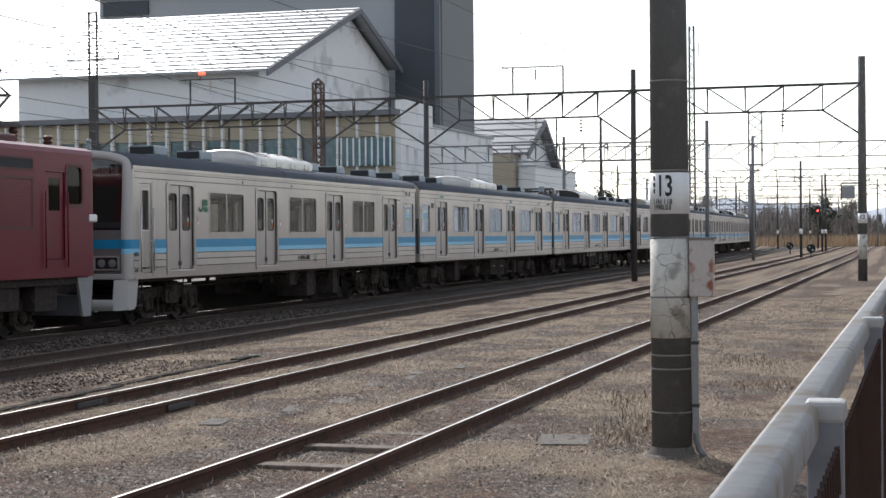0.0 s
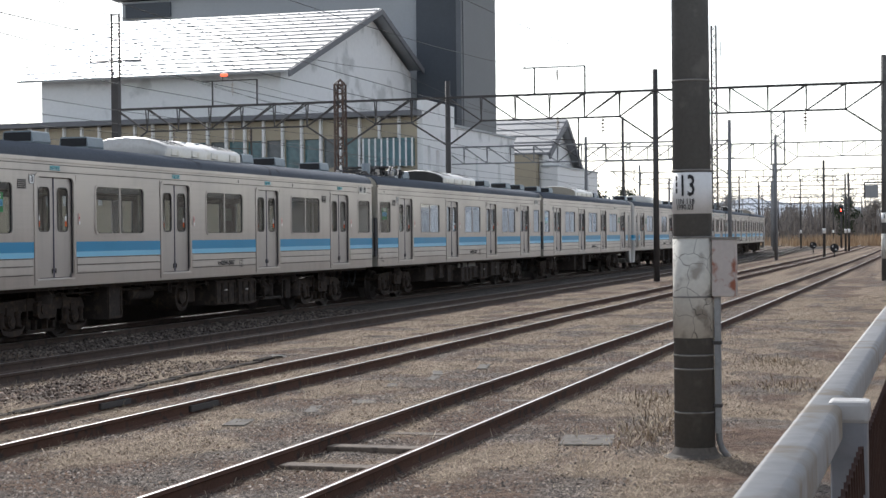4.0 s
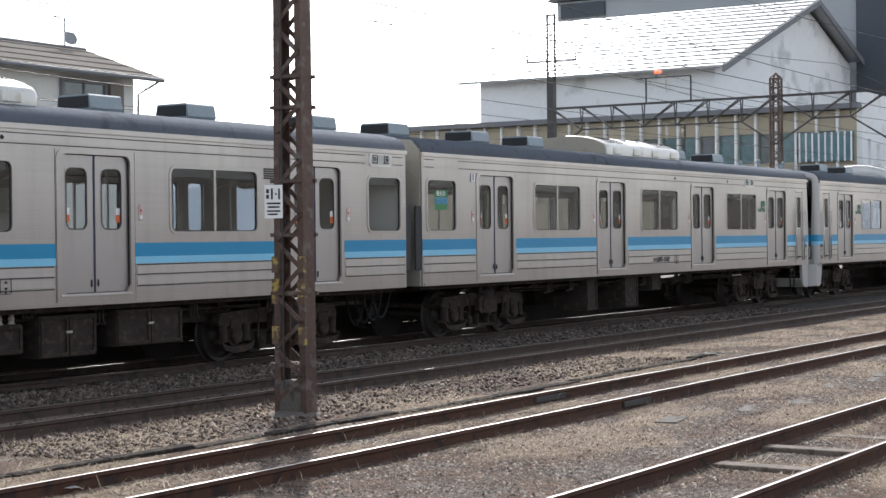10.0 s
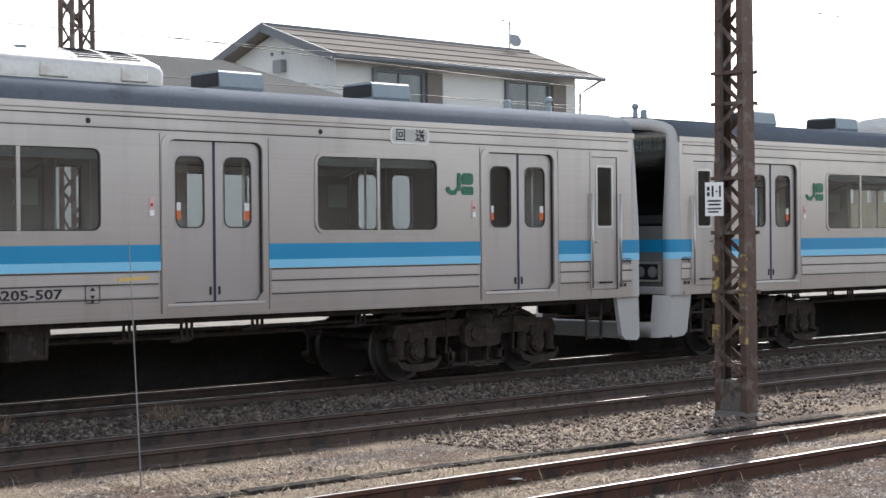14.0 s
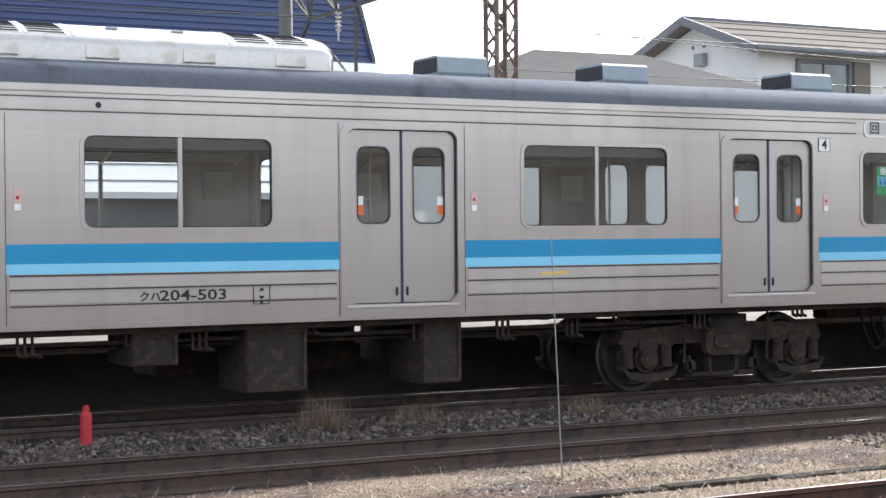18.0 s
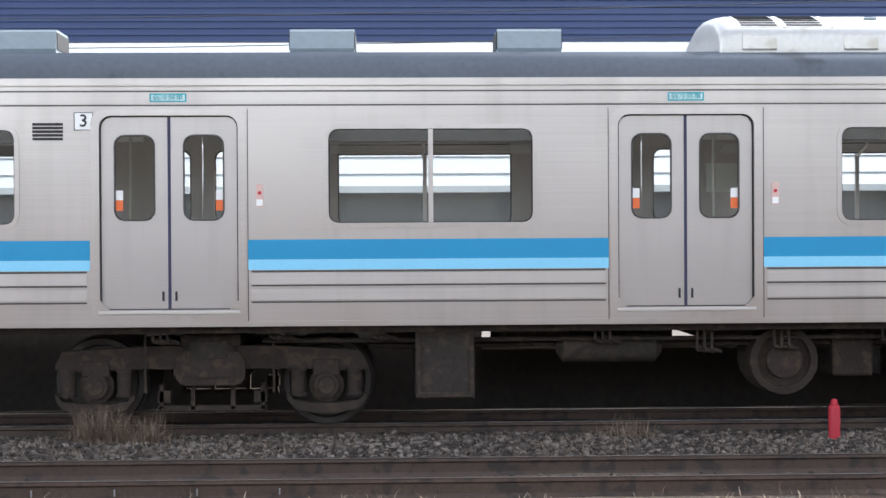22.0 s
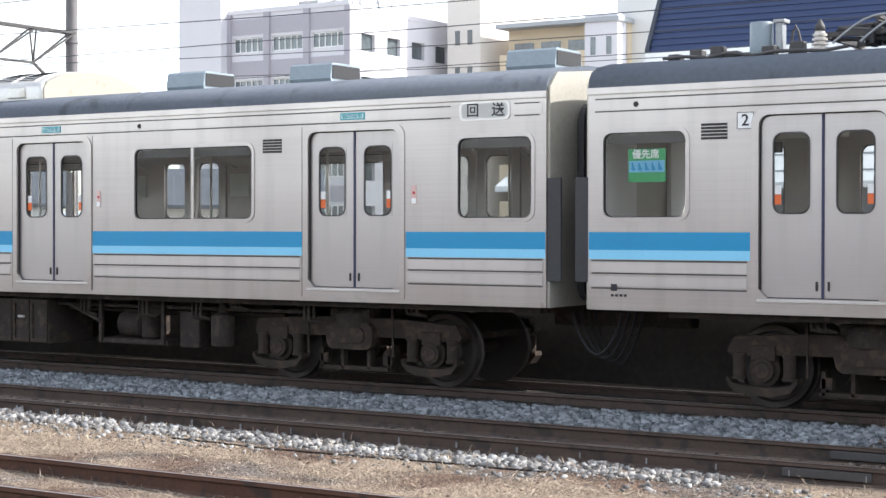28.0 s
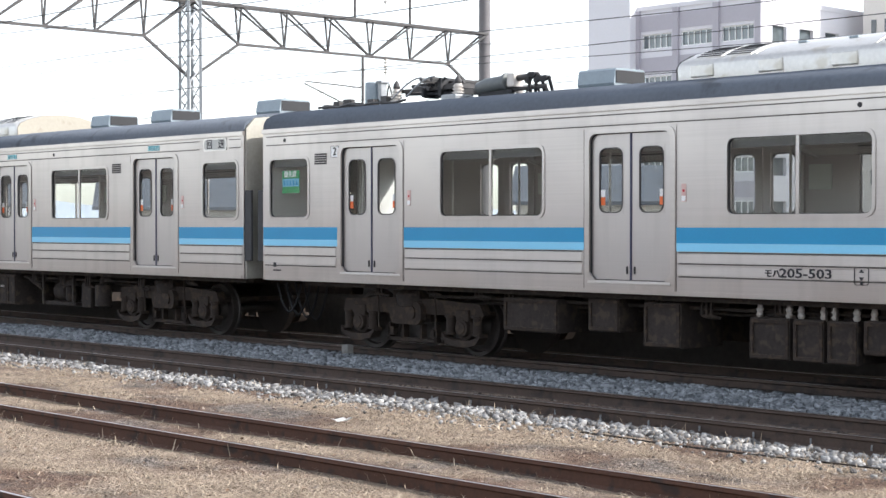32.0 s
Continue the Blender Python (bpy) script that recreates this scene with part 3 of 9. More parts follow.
        part("sill", shaped("crew_sill", BLACK, lambda bm: rod(bm, (0.97 - 10, -HALF - 0.01, 1.22), (1.22 - 10, -HALF - 0.01, 1.22), 0.014)), BLACK, cd)
        for x in (0.81, 1.395):
            part("grab_rail", shaped(("grab_rail", x), STEEL_EDGE, lambda bm, x=x: rod(bm, (x - 10, -HALF - 0.04, 1.15), (x - 10, -HALF - 0.04, 2.45), 0.014)), STEEL_EDGE, car, m=T())


LAMPGLASS = mat("dull lamp glass", (0.25, 0.25, 0.25), 0.15, 0, 0.1, 4, 30, 0)
PALEINK = mat("pale blind lettering", (0.62, 0.66, 0.60), 0.6, 0, 0, 3, 30, 0)
SEAM = mat("navy seam rubber", (0.03, 0.032, 0.075), 0.6, 0, 0.05, 2, 30, 0)
PINK = mat("pinkish cover", (0.62, 0.42, 0.38), 0.5, 0, 0.05, 2, 30, 0)
BELLOWS = mat("dark grey bellows", (0.05, 0.05, 0.053), 0.8, 0, 0.15, 2, 30, 0.1)
DRUM = mat("dull dark grey drum paint", (0.13, 0.14, 0.14), 0.5, 0.1, 0.15, 2, 20, 0.1)
SCREEN = mat("dark wire screen", (0.055, 0.052, 0.050), 0.8, 0.2, 0.25, 2, 90, 0.4)
ENDWALL = mat("dusty steel end wall", (0.40, 0.38, 0.33), 0.55, 0.3, 0.12, 1, 20, 0.05)


def vent_mesh():
    def fn(bm):
        prism(bm, [(-0.30, 3.57), (-0.33, 3.63), (-0.30, 3.80), (-0.27, 3.825), (0.27, 3.825), (0.30, 3.80), (0.33, 3.63), (0.30, 3.57)], -0.32, 0.32)
    return shaped("roof_vent", VENTM, fn)


# Black sheets stand for the shade inside the vent's open ends.
def vent_end():
    def fn(bm):
        for x in (-0.326, 0.326):
            box(bm, x - 0.004, x + 0.004, -0.29, 0.29, 3.63, 3.795)
        box(bm, -0.2, 0.2, -0.31, 0.31, 3.54, 3.585)
    return shaped("vent_mouth", BLACK, fn)


def cowl_mesh():
    """The air-conditioning cowl: an arched cover of even section whose ends are upright and round-edged."""
    arch = [(-0.99, 3.56), (-1.0, 3.74), (-0.985, 3.79), (-0.94, 3.825), (-0.72, 3.92), (-0.40, 4.0), (0, 4.03)]
    arch = arch + [(-y, z) for y, z in arch[-2::-1]]

    def fn(bm):
        rows = []
        for x, k in ((-1.90, 0.0), (-1.905, 0.45), (-1.90, 0.80), (-1.875, 0.92), (-1.82, 0.975), (-1.74, 1.0), (1.74, 1.0), (1.82, 0.975), (1.875, 0.92), (1.90, 0.80), (1.905, 0.45), (1.90, 0.0)):
            rows.append([bm.verts.new((x, y * (0.94 + 0.06 * k), 3.56 + (z - 3.56) * k)) for y, z in arch])
        for a, b in zip(rows, rows[1:]):
            for i in range(len(arch) - 1):
                f = bm.faces.new((a[i], a[i + 1], b[i + 1], b[i]))
                f.smooth = True
        bm.edges.ensure_lookup_table()
        for e in bm.edges:
            if abs(e.verts[0].co.y) > 0.90 and abs(e.verts[0].co.x - e.verts[1].co.x) > 1:
                e.smooth = False
    return shaped("cooling_unit", ACM, fn)


def add_roof(car, cab, vents, cowl, screened=False):
    a = (0.5 if cab else 0.25) - 10
    part("roof", roof_mesh(a, 9.75), ROOF, car)
    for u in vents:
        v = part("roof_vent", vent_mesh(), VENTM, car, "blue-grey box ventilator", Matrix.Translation((u - 10, 0, 0.075)))
        part("vent_mouth", vent_end(), BLACK, v)
    ac = part("cooling_unit", cowl_mesh(), ACM, car, "arched aluminium cooling unit", Matrix.Translation((cowl - 10, 0, 0)))

    if screened:
        def screen(bm):
            o = [(-0.965, 3.58), (-0.97, 3.73), (-0.90, 3.81), (-0.70, 3.90), (-0.39, 3.975), (0, 4.0)]
            prism(bm, o + [(-y, z) for y, z in o[-2::-1]], -1.935, -1.80)
        part("end_screen", shaped("cooling_screen", SCREEN, screen), SCREEN, ac, "black mesh end screen")

    def end_panel(bm):
        o = [(-0.965, 3.57), (-0.97, 3.73), (-0.91, 3.815), (-0.71, 3.905), (-0.39, 3.985), (0, 4.01)]
        prism(bm, o + [(-y, z) for y, z in o[-2::-1]], 1.80, 1.925)
    part("end_panel", shaped("cooling_end", COWLEND, end_panel), COWLEND, ac, "cream painted end panel")
    for x0 in (-1.50, -1.06, 1.06, 1.50):
        g = part("grille", shaped("cooling_grille", ACM, lambda bm: grille_frame(bm)), ACM, ac, "sloping slotted air grille", Matrix.Translation((x0, 0, 0)))
        for k in range(7):
            f = (k + 0.5) / 7
            part("grille_slot", shaped("grille_slot", BLACK, lambda bm: box(bm, -0.175, 0.175, -0.015, 0.015, -0.004, 0.009)), BLACK, g, m=Matrix.Translation((0, -0.915 + 0.50 * f, slope_height(-0.915 + 0.50 * f))))
    for k in range(4):
        part("side_hatch", shaped("cooling_hatch", ACM, lambda bm: box(bm, -0.17, 0.17, -1.016, -0.97, 3.60, 3.755, 0.016)), ACM, ac, m=Matrix.Translation((-1.52 + 0.985 * k, 0, 0)))
    for x0 in (-0.34, 0.34):
        part("lifting_eye", shaped("cooling_eye", VENTM, lambda bm: box(bm, -0.06, 0.06, -0.66, -0.58, 3.935, 3.965, 0.01)), VENTM, ac, m=Matrix.Translation((x0, 0, 0)))
    for x0 in (-1.26, 1.26, -0.80, 0.80):
        part("seam_strip", shaped("cooling_seam", STEEL_EDGE, seam_arch), STEEL_EDGE, ac, m=Matrix.Translation((x0, 0, 0)))


def slope_height(y):
    """The cowl's top at y, a hair above the sheet."""
    if y < -0.72:
        return 3.825 + (y + 0.94) / 0.22 * 0.095 + 0.002
    return 3.92 + (y + 0.72) / 0.32 * 0.08 + 0.002


def grille_frame(bm):
    for a, b in ((-0.93, -0.72), (-0.72, -0.41)):
        v = [bm.verts.new((x, y, slope_height(y) + z)) for z in (-0.012, 0.004) for y in (a, b) for x in (-0.20, 0.20)]
        for f in ((0, 2, 3, 1), (4, 5, 7, 6), (0, 1, 5, 4), (2, 6, 7, 3), (0, 4, 6, 2), (1, 3, 7, 5)):
            bm.faces.new([v[i] for i in f])


def seam_arch(bm):
    ys_ = (-0.94, -0.72, -0.40)
    for a, b in zip(ys_, ys_[1:]):
        bar(bm, (0, a, slope_height(a)), (0, b, slope_height(b)), 0.03, 0.008)


def add_inside(car, cab):
    x0 = (1.7 if cab else 0.3) - 10
    part("floor_pan", shaped(("floor_pan", cab), FLOORM, lambda bm: box(bm, (0.55 if cab else 0.26) - 10, 9.74, -1.34, 1.34, 1.02, 1.17)), FLOORM, car)
    part("ceiling_panel", shaped(("ceiling", cab), LINING, lambda bm: box(bm, x0, 9.7, -1.2, 1.2, 3.12, 3.16)), LINING, car)

    def cove(bm):
        for s in (-1, 1):
            plate_pts = [(s * 1.34, 2.88), (s * 1.30, 3.0), (s * 1.05, 3.14), (s * 1.34, 3.2)]
            prism(bm, plate_pts, x0, 9.7)
    part("ceiling_cove", shaped(("cove", cab), LINING, cove), LINING, car)
    for e in ((x0, x0 + 0.05), (9.69, 9.735)):
        part("end_partition", shaped(("partition", e[0]), LINING, lambda bm, e=e: [box(bm, e[0], e[1], -1.34, -0.45, 1.17, 3.12), box(bm, e[0], e[1], 0.45, 1.34, 1.17, 3.12), box(bm, e[0], e[1], -0.45, 0.45, 2.95, 3.12)]), LINING, car)

    def seat(bm, w):
        box(bm, -w / 2, w / 2, -1.33, -0.85, 1.35, 1.62, 0.04)
        box(bm, -w / 2, w / 2, -1.34, -1.18, 1.6, 1.93, 0.03)
    for a, b in ((3.5, 6.86), (8.32, 11.68), (13.14, 16.5), (18.0, 19.6)):
        for q in (1, -1):
            part("bench_seat", shaped(("bench_seat", round(b - a, 2)), SEAT, lambda bm: seat(bm, b - a)), SEAT, car, "long blue-grey bench seat", Matrix.Translation(((a + b) / 2 - 10, 0, 0)) @ Matrix.Diagonal((1, q, 1, 1)))
    for d in DOORS:
        for k in (-0.72, 0.72):
            for q in (-0.92, 0.92):
                part("grab_pole", shaped("grab_pole", STEEL_EDGE, lambda bm: rod(bm, (0, 0, 1.17), (0, 0, 3.12), 0.017, n=6)), STEEL_EDGE, car, m=Matrix.Translation((d - 10 + k, q, 0)))
    def rack(bm, w):
        for k in range(6):
            rod(bm, (-w / 2, -1.28 + 0.06 * k, 2.74 + 0.012 * k), (w / 2, -1.28 + 0.06 * k, 2.74 + 0.012 * k), 0.008, n=4)
        for x in (-w / 2, 0, w / 2):
            bar(bm, (x, -1.34, 2.70), (x, -0.96, 2.81), 0.025)
    for a, b in ((3.6, 6.76), (8.42, 11.58), (13.24, 16.4), (18.1, 19.5)):
        for q in (1, -1):
            part("luggage_rack", shaped(("luggage_rack", round(b - a, 2)), STEEL_EDGE, lambda bm: rack(bm, b - a)), STEEL_EDGE, car, "steel rod luggage rack", Matrix.Translation(((a + b) / 2 - 10, 0, 0)) @ Matrix.Diagonal((1, q, 1, 1)))
    for u in (3.66, 6.55, 8.48, 11.37, 13.3, 16.2):
        part("poster", shaped("wall_poster", PALEINK, lambda bm: box(bm, -0.17, 0.17, 1.325, 1.345, 2.30, 2.62)), PALEINK, car, "pale framed poster on the far wall", Matrix.Translation((u - 10, 0, 0)))


def gear(bm, u0, u1, z0, z1, panels=0, y0=-1.18, y1=-0.35):
    """An underfloor case under its hanger."""
    box(bm, u0 - 10, u1 - 10, y0, y1, z0, z1, 0.012)
    box(bm, u0 - 10 + 0.08, u1 - 10 - 0.08, y0 + 0.2, y1 - 0.1, z1 - 0.01, 1.02)


def gear_case(car, g, m=None, label=""):
    u0, u1, z0, z1, panels = g
    case = part("equipment_case", shaped(("case", *g), DARKBOX, lambda bm: gear(bm, *g)), DARKBOX, car, label, m)
    w = (u1 - u0) / panels
    for k in range(panels):
        a = u0 - 10 + k * w
        part("panel", shaped(("case_panel", round(w, 3), z0, z1), BOGIE, lambda bm: ring(bm, rounded(0.01, w - 0.01, z0 + 0.02, z1 - 0.02, 0.01, 1), rounded(0.05, w - 0.05, z0 + 0.06, z1 - 0.06, 0.01, 1), -1.205, -1.17)), BOGIE, case, m=Matrix.Translation((a, 0, 0)))
    if panels > 1:
        part("small_plate", shaped("case_plate", PORC, lambda bm: box(bm, -0.05, 0.05, -1.21, -1.18, -0.015, 0.015)), PORC, case, "small pale rating plate", Matrix.Translation(((u0 + u1) / 2 - 10, 0, (z0 * 0.4 + z1 * 0.6))))


GEAR = {"motor_a": [(5.05, 5.61, .29, .95, 1), (9.95, 11.0, .35, .90, 3), (11.12, 12.12, .31, .90, 3)],
        "motor_b": [(5.25, 6.22, .44, .88, 1), (6.75, 7.25, .50, .92, 1), (7.65, 8.21, .35, .9, 1), (9.22, 9.76, .30, .78, 1), (9.81, 10.21, .30, .78, 1), (10.26, 10.64, .30, .78, 1), (10.72, 11.3, .42, .80, 1), (11.6, 12.6, .33, .88, 2), (13.0, 14.3, .40, .9, 2)],
        "trailer": [(9.57, 10.04, .60, .95, 1), (10.75, 11.41, .28, .95, 1), (12.73, 13.20, .28, .95, 1)]}
FAR_GEAR = [(10.3, 11.2, .36, .95, 1), (11.5, 12.65, .36, .95, 2), (13.1, 13.9, .40, .95, 1)]


def add_gear(car, form):
    for g in GEAR[form]:
        gear_case(car, g, None, "dusty dark underfloor case")
    for g in FAR_GEAR if form == "trailer" else GEAR[form]:
        gear_case(car, g, Matrix.Diagonal((1, -1, 1, 1)))

    def beam(bm):
        box(bm, -8.9, 9.6, -1.25, -1.1, 0.93, 1.0)
        box(bm, -8.9, 9.6, 1.1, 1.25, 0.93, 1.0)
        box(bm, -8.9, 9.6, -0.25, 0.25, 0.88, 1.0)
        r = random.Random(3)
        x = -5.2 if form != "trailer" else 9.0
        while x < 5.0:
            w = r.uniform(0.5, 1.4)
            box(bm, x, x + w, -0.7, 0.7, r.uniform(0.62, 0.82), 0.99)
            x += w + r.uniform(0.1, 0.8)
        for k in range(9):
            box(bm, -8.4 + 2.1 * k, -8.3 + 2.1 * k, -1.2, 1.2, 0.92, 1.0)
    part("underframe", shaped(("underframe", form == "trailer"), DARKBOX, beam), DARKBOX, car)

    def pipes(bm):
        r = random.Random(5)
        for k in range(16):
            x = -7.5 + k + r.uniform(-0.3, 0.3)
            z = r.uniform(0.72, 0.9)
            for q in range(3):
                a = Vector((x + 0.07 * q, -1.12, 0.98))
                bar(bm, a, a + Vector((0, 0, -(0.98 - z))), 0.025)
                rod(bm, a + Vector((0, 0, z - 0.98)), a + Vector((0.10, 0.05, z - 0.98 - 0.03)), 0.02, n=6)
        rod(bm, (-6.4, -1.0, 0.84), (6.3, -1.0, 0.84), 0.022, n=6)
        rod(bm, (-5.4, -0.8, 0.78), (5.8, -0.8, 0.78), 0.03, n=6)
    part("air_pipe", shaped("air_pipe", DARKBOX, pipes), DARKBOX, car)
    if form == "motor_a":
        part("air_tank", shaped("air_tank", DARKBOX, lambda bm: turned(bm, (6.42 - 10, -0.85, 0.74), (1, 0, 0), [(0, 0.05), (0.06, 0.14), (0.95, 0.14), (1.02, 0.05)], 14)), DARKBOX, car, "round dark air tank")
        part("generator", shaped("generator", BOGIE, lambda bm: [turned(bm, (8.6 - 10, -1.05, 0.62), (0, 1, 0), [(0, 0.10), (0.01, 0.17), (0.08, 0.18), (0.082, 0.25), (0.02, 0.26), (0.03, 0.33), (0.6, 0.34)], 18), box(bm, 9.1 - 10, 9.5 - 10, -0.9, -0.3, 0.45, 0.9, 0.03)]), BOGIE, car, "round dark generator drum")

        def comp(bm):
            box(bm, 12.9 - 10, 14.1 - 10, -1.05, -0.5, 0.36, 0.42)
            for x in (12.95, 14.03):
                bar(bm, (x - 10, -1.05, 0.38), (x - 10, -1.05, 0.98), 0.05)
            turned(bm, (13.1 - 10, -0.8, 0.60), (1, 0, 0), [(0, 0.1), (0.05, 0.17), (0.4, 0.17), (0.45, 0.1)], 12)
            turned(bm, (13.65 - 10, -0.85, 0.42), (0, 0, 1), [(0, 0.1), (0.03, 0.13), (0.28, 0.13), (0.33, 0.06)], 12)
            box(bm, 13.5 - 10, 13.9 - 10, -0.95, -0.6, 0.72, 0.92, 0.02)
            rod(bm, (12.4 - 10, -1.1, 0.86), (12.95 - 10, -1.08, 0.64), 0.025, n=6)
            box(bm, 14.3 - 10, 14.62 - 10, -1.05, -0.6, 0.34, 0.8, 0.02)
        part("compressor", shaped("compressor", DARKBOX, comp), DARKBOX, car, "dusty air compressor in its cradle")
        part("air_tank", shaped("drop_tank", DARKBOX, lambda bm: turned(bm, (14.97 - 10, -1.0, 0.36), (0, 0, 1), [(0, 0.04), (0.03, 0.15), (0.40, 0.15), (0.44, 0.06), (0.62, 0.04)], 14)), DARKBOX, car, "upright dark air tank")
    if form == "motor_b":
        def knobs(bm):
            for x in (10.0,):
                turned(bm, (x - 10, -1.1, 0.78), (0, 0, 1), [(0, 0.03), (0.03, 0.045), (0.06, 0.03), (0.09, 0.045), (0.12, 0.03), (0.2, 0.03)], 8)
        for u in (9.3, 9.7, 9.86, 10.16, 10.3, 10.58, 10.8, 11.0, 11.2):
            part("insulator", shaped("gear_insulator", PORC, knobs), PORC, car, "pale porcelain insulator", Matrix.Translation((u - 10, 0, 0)))


WHEEL_R = 0.43
SPINNING = []


def add_bogie(car, u, sx=1):
    b = part("bogie", shaped("bogie_frame", BOGIE, bogie_frame), BOGIE, car, "rust-dusted steel bogie frame", Matrix.Translation((u - 10, 0, 0)))
    for s in (-1.1, 1.1):
        w = part("wheelset", shaped("wheelset", WHEEL, wheel_shape), WHEEL, b, "worn steel wheels on their axle", Matrix.Translation((s, 0, WHEEL_R)))
        SPINNING.append((w, s))
        for q in (-1, 1):
            part("axle_box", shaped("axle_box", BOGIE, axle_box), BOGIE, b, m=Matrix.Translation((s, 0, 0)) @ Matrix.Diagonal((1, q, 1, 1)))
    part("bolster", shaped("bolster", DARKBOX, lambda bm: [turned(bm, (0, s * 0.82, 0.66), (0, 0, 1), [(0, 0.16), (0.02, 0.26), (0.18, 0.28), (0.26, 0.20), (0.28, 0.24), (0.36, 0.24)], 16) for s in (-1, 1)] + [box(bm, -0.28, 0.28, -1.0, 1.0, 0.80, 0.9)]), DARKBOX, b, "rubber air spring")


def bogie_frame(bm):
    """Two thick side beams joined across, with spring seats, a swollen middle and brake gear hung below."""
    for s in (-1, 1):
        lo, hi = sorted((s * 0.76, s * 0.92))
        plate(bm, [(-1.50, 0.60), (-1.42, 0.74), (-0.60, 0.79), (0.60, 0.79), (1.42, 0.74), (1.50, 0.60), (1.44, 0.54), (0.80, 0.57), (-0.80, 0.57), (-1.44, 0.54)][::-1], lo, hi)
        lo, hi = sorted((s * 0.92, s * 1.02))
        plate(bm, rounded(-0.33, 0.33, 0.42, 0.74, 0.11), lo, hi)
        plate(bm, rounded(-0.22, 0.22, 0.50, 0.68, 0.07), *sorted((s * 1.02, s * 1.045)))
        for x in (-1.37, -0.83, 0.83, 1.37):
            turned(bm, (x, s * 0.9, 0.31), (0, 0, 1), [(0, 0.085), (0.03, 0.085), (0.032, 0.07), (0.24, 0.07), (0.242, 0.09), (0.27, 0.09)], 8)
        lo, hi = sorted((s * 0.80, s * 0.90))
        box(bm, -0.52, 0.52, lo, hi, 0.17, 0.215)
        for x in (-0.50, -0.2, 0.18, 0.47):
            box(bm, x, x + 0.04, lo, hi, 0.18, 0.42)
        for x in (-0.52, 0.40):
            box(bm, x, x + 0.13, lo, hi, 0.24, 0.36, 0.01)
        for x in (-0.62, 0.60):
            bar(bm, (x, s * 1.0, 0.98), (x, s * 0.97, 0.35), 0.022)
    box(bm, -0.3, 0.3, -0.8, 0.8, 0.45, 0.70)
    for x in (-1.47, 1.42):
        bar(bm, (x, -0.8, 0.60), (x, 0.8, 0.60), 0.07)


def axle_box(bm):
    """A round cover on its casting, over a curved spring seat."""
    turned(bm, (0, -0.80, WHEEL_R - 0.02), (0, -1, 0), [(0, 0.17), (0.10, 0.17), (0.102, 0.125), (0.17, 0.12), (0.172, 0.085), (0.185, 0.08), (0.187, 0.02)], 14)
    plate(bm, [(-0.37, 0.34), (-0.31, 0.27), (-0.14, 0.24), (0.14, 0.24), (0.31, 0.27), (0.37, 0.34), (0.38, 0.29), (0.30, 0.19), (0.12, 0.15), (-0.12, 0.15), (-0.30, 0.19), (-0.38, 0.29)][::-1], -0.99, -0.82)
    box(bm, -0.13, 0.13, -0.95, -0.82, 0.50, 0.66, 0.015)


def wheel_shape(bm):
    for s in (-1, 1):
        turned(bm, (0, s * 0.50, 0), (0, s, 0), [(0, 0.456), (0.025, 0.456), (0.04, 0.434), (0.135, 0.425), (0.135, 0.37), (0.09, 0.35), (0.075, 0.2), (0.12, 0.15), (0.17, 0.13)], 28)
    rod(bm, (0, -0.8, 0), (0, 0.8, 0), 0.075, n=10)


def end_wall(car, x, s):
    """A plain end: wall with its gangway bellows, and the grey plates that close the gap."""
    part("end_wall", shaped(("end_wall", s), ENDWALL, lambda bm: prism(bm, [(-1.37, 1.0), (1.37, 1.0), (1.37, 3.35), (1.2, 3.52), (0, 3.63), (-1.2, 3.52), (-1.37, 3.35)], -0.02 * s, 0.03 * s)), ENDWALL, car, m=Matrix.Translation((x, 0, 0)))

    holder = None
    for k in range(4):
        a = 0.02 + 0.055 * k
        f = part("fold" if k else "gangway_bellows", shaped(("bellows", s, k), BELLOWS, lambda bm: ring_x(bm, 0.80 if k % 2 else 0.75, 1.05, 3.22 if k % 2 else 3.16, s * a, s * (a + 0.06))), BELLOWS, holder or car, "" if k else "dark folded gangway bellows", None if k else Matrix.Translation((x, 0, 0)))
        holder = holder or f
    part("gap_plate", shaped(("gap_plate", s), BELLOWS, lambda bm: box(bm, min(0, s * 0.165), max(0, s * 0.165), -1.385, -1.34, 1.28, 2.38, 0.01)), BELLOWS, car, "grey rubber gap guard", Matrix.Translation((x, 0, 0)))
    part("gap_plate", shaped(("gap_plate", s), BELLOWS, None), BELLOWS, car, m=Matrix.Translation((x, 2.725, 0)))

    for k in range(4):
        part("jumper_hose", shaped(("hose", s, k), BLACK, lambda bm: tube(bm, [(s * (0.3 * i / 8), -0.7 + 0.18 * k, 0.92 - (0.45 + 0.05 * k) * math.sin(math.pi * i / 16) ** 0.8) for i in range(9)], 0.018, 5)), BLACK, car, "hanging black jumper hose", Matrix.Translation((x - s * 0.05, 0, 0)))
    part("coupler", shaped(("coupler", s), DARKBOX, lambda bm: box(bm, min(-0.6 * s, 0.25 * s), max(-0.6 * s, 0.25 * s), -0.13, 0.13, 0.74, 0.98, 0.03)), DARKBOX, car, m=Matrix.Translation((x, 0, 0)))


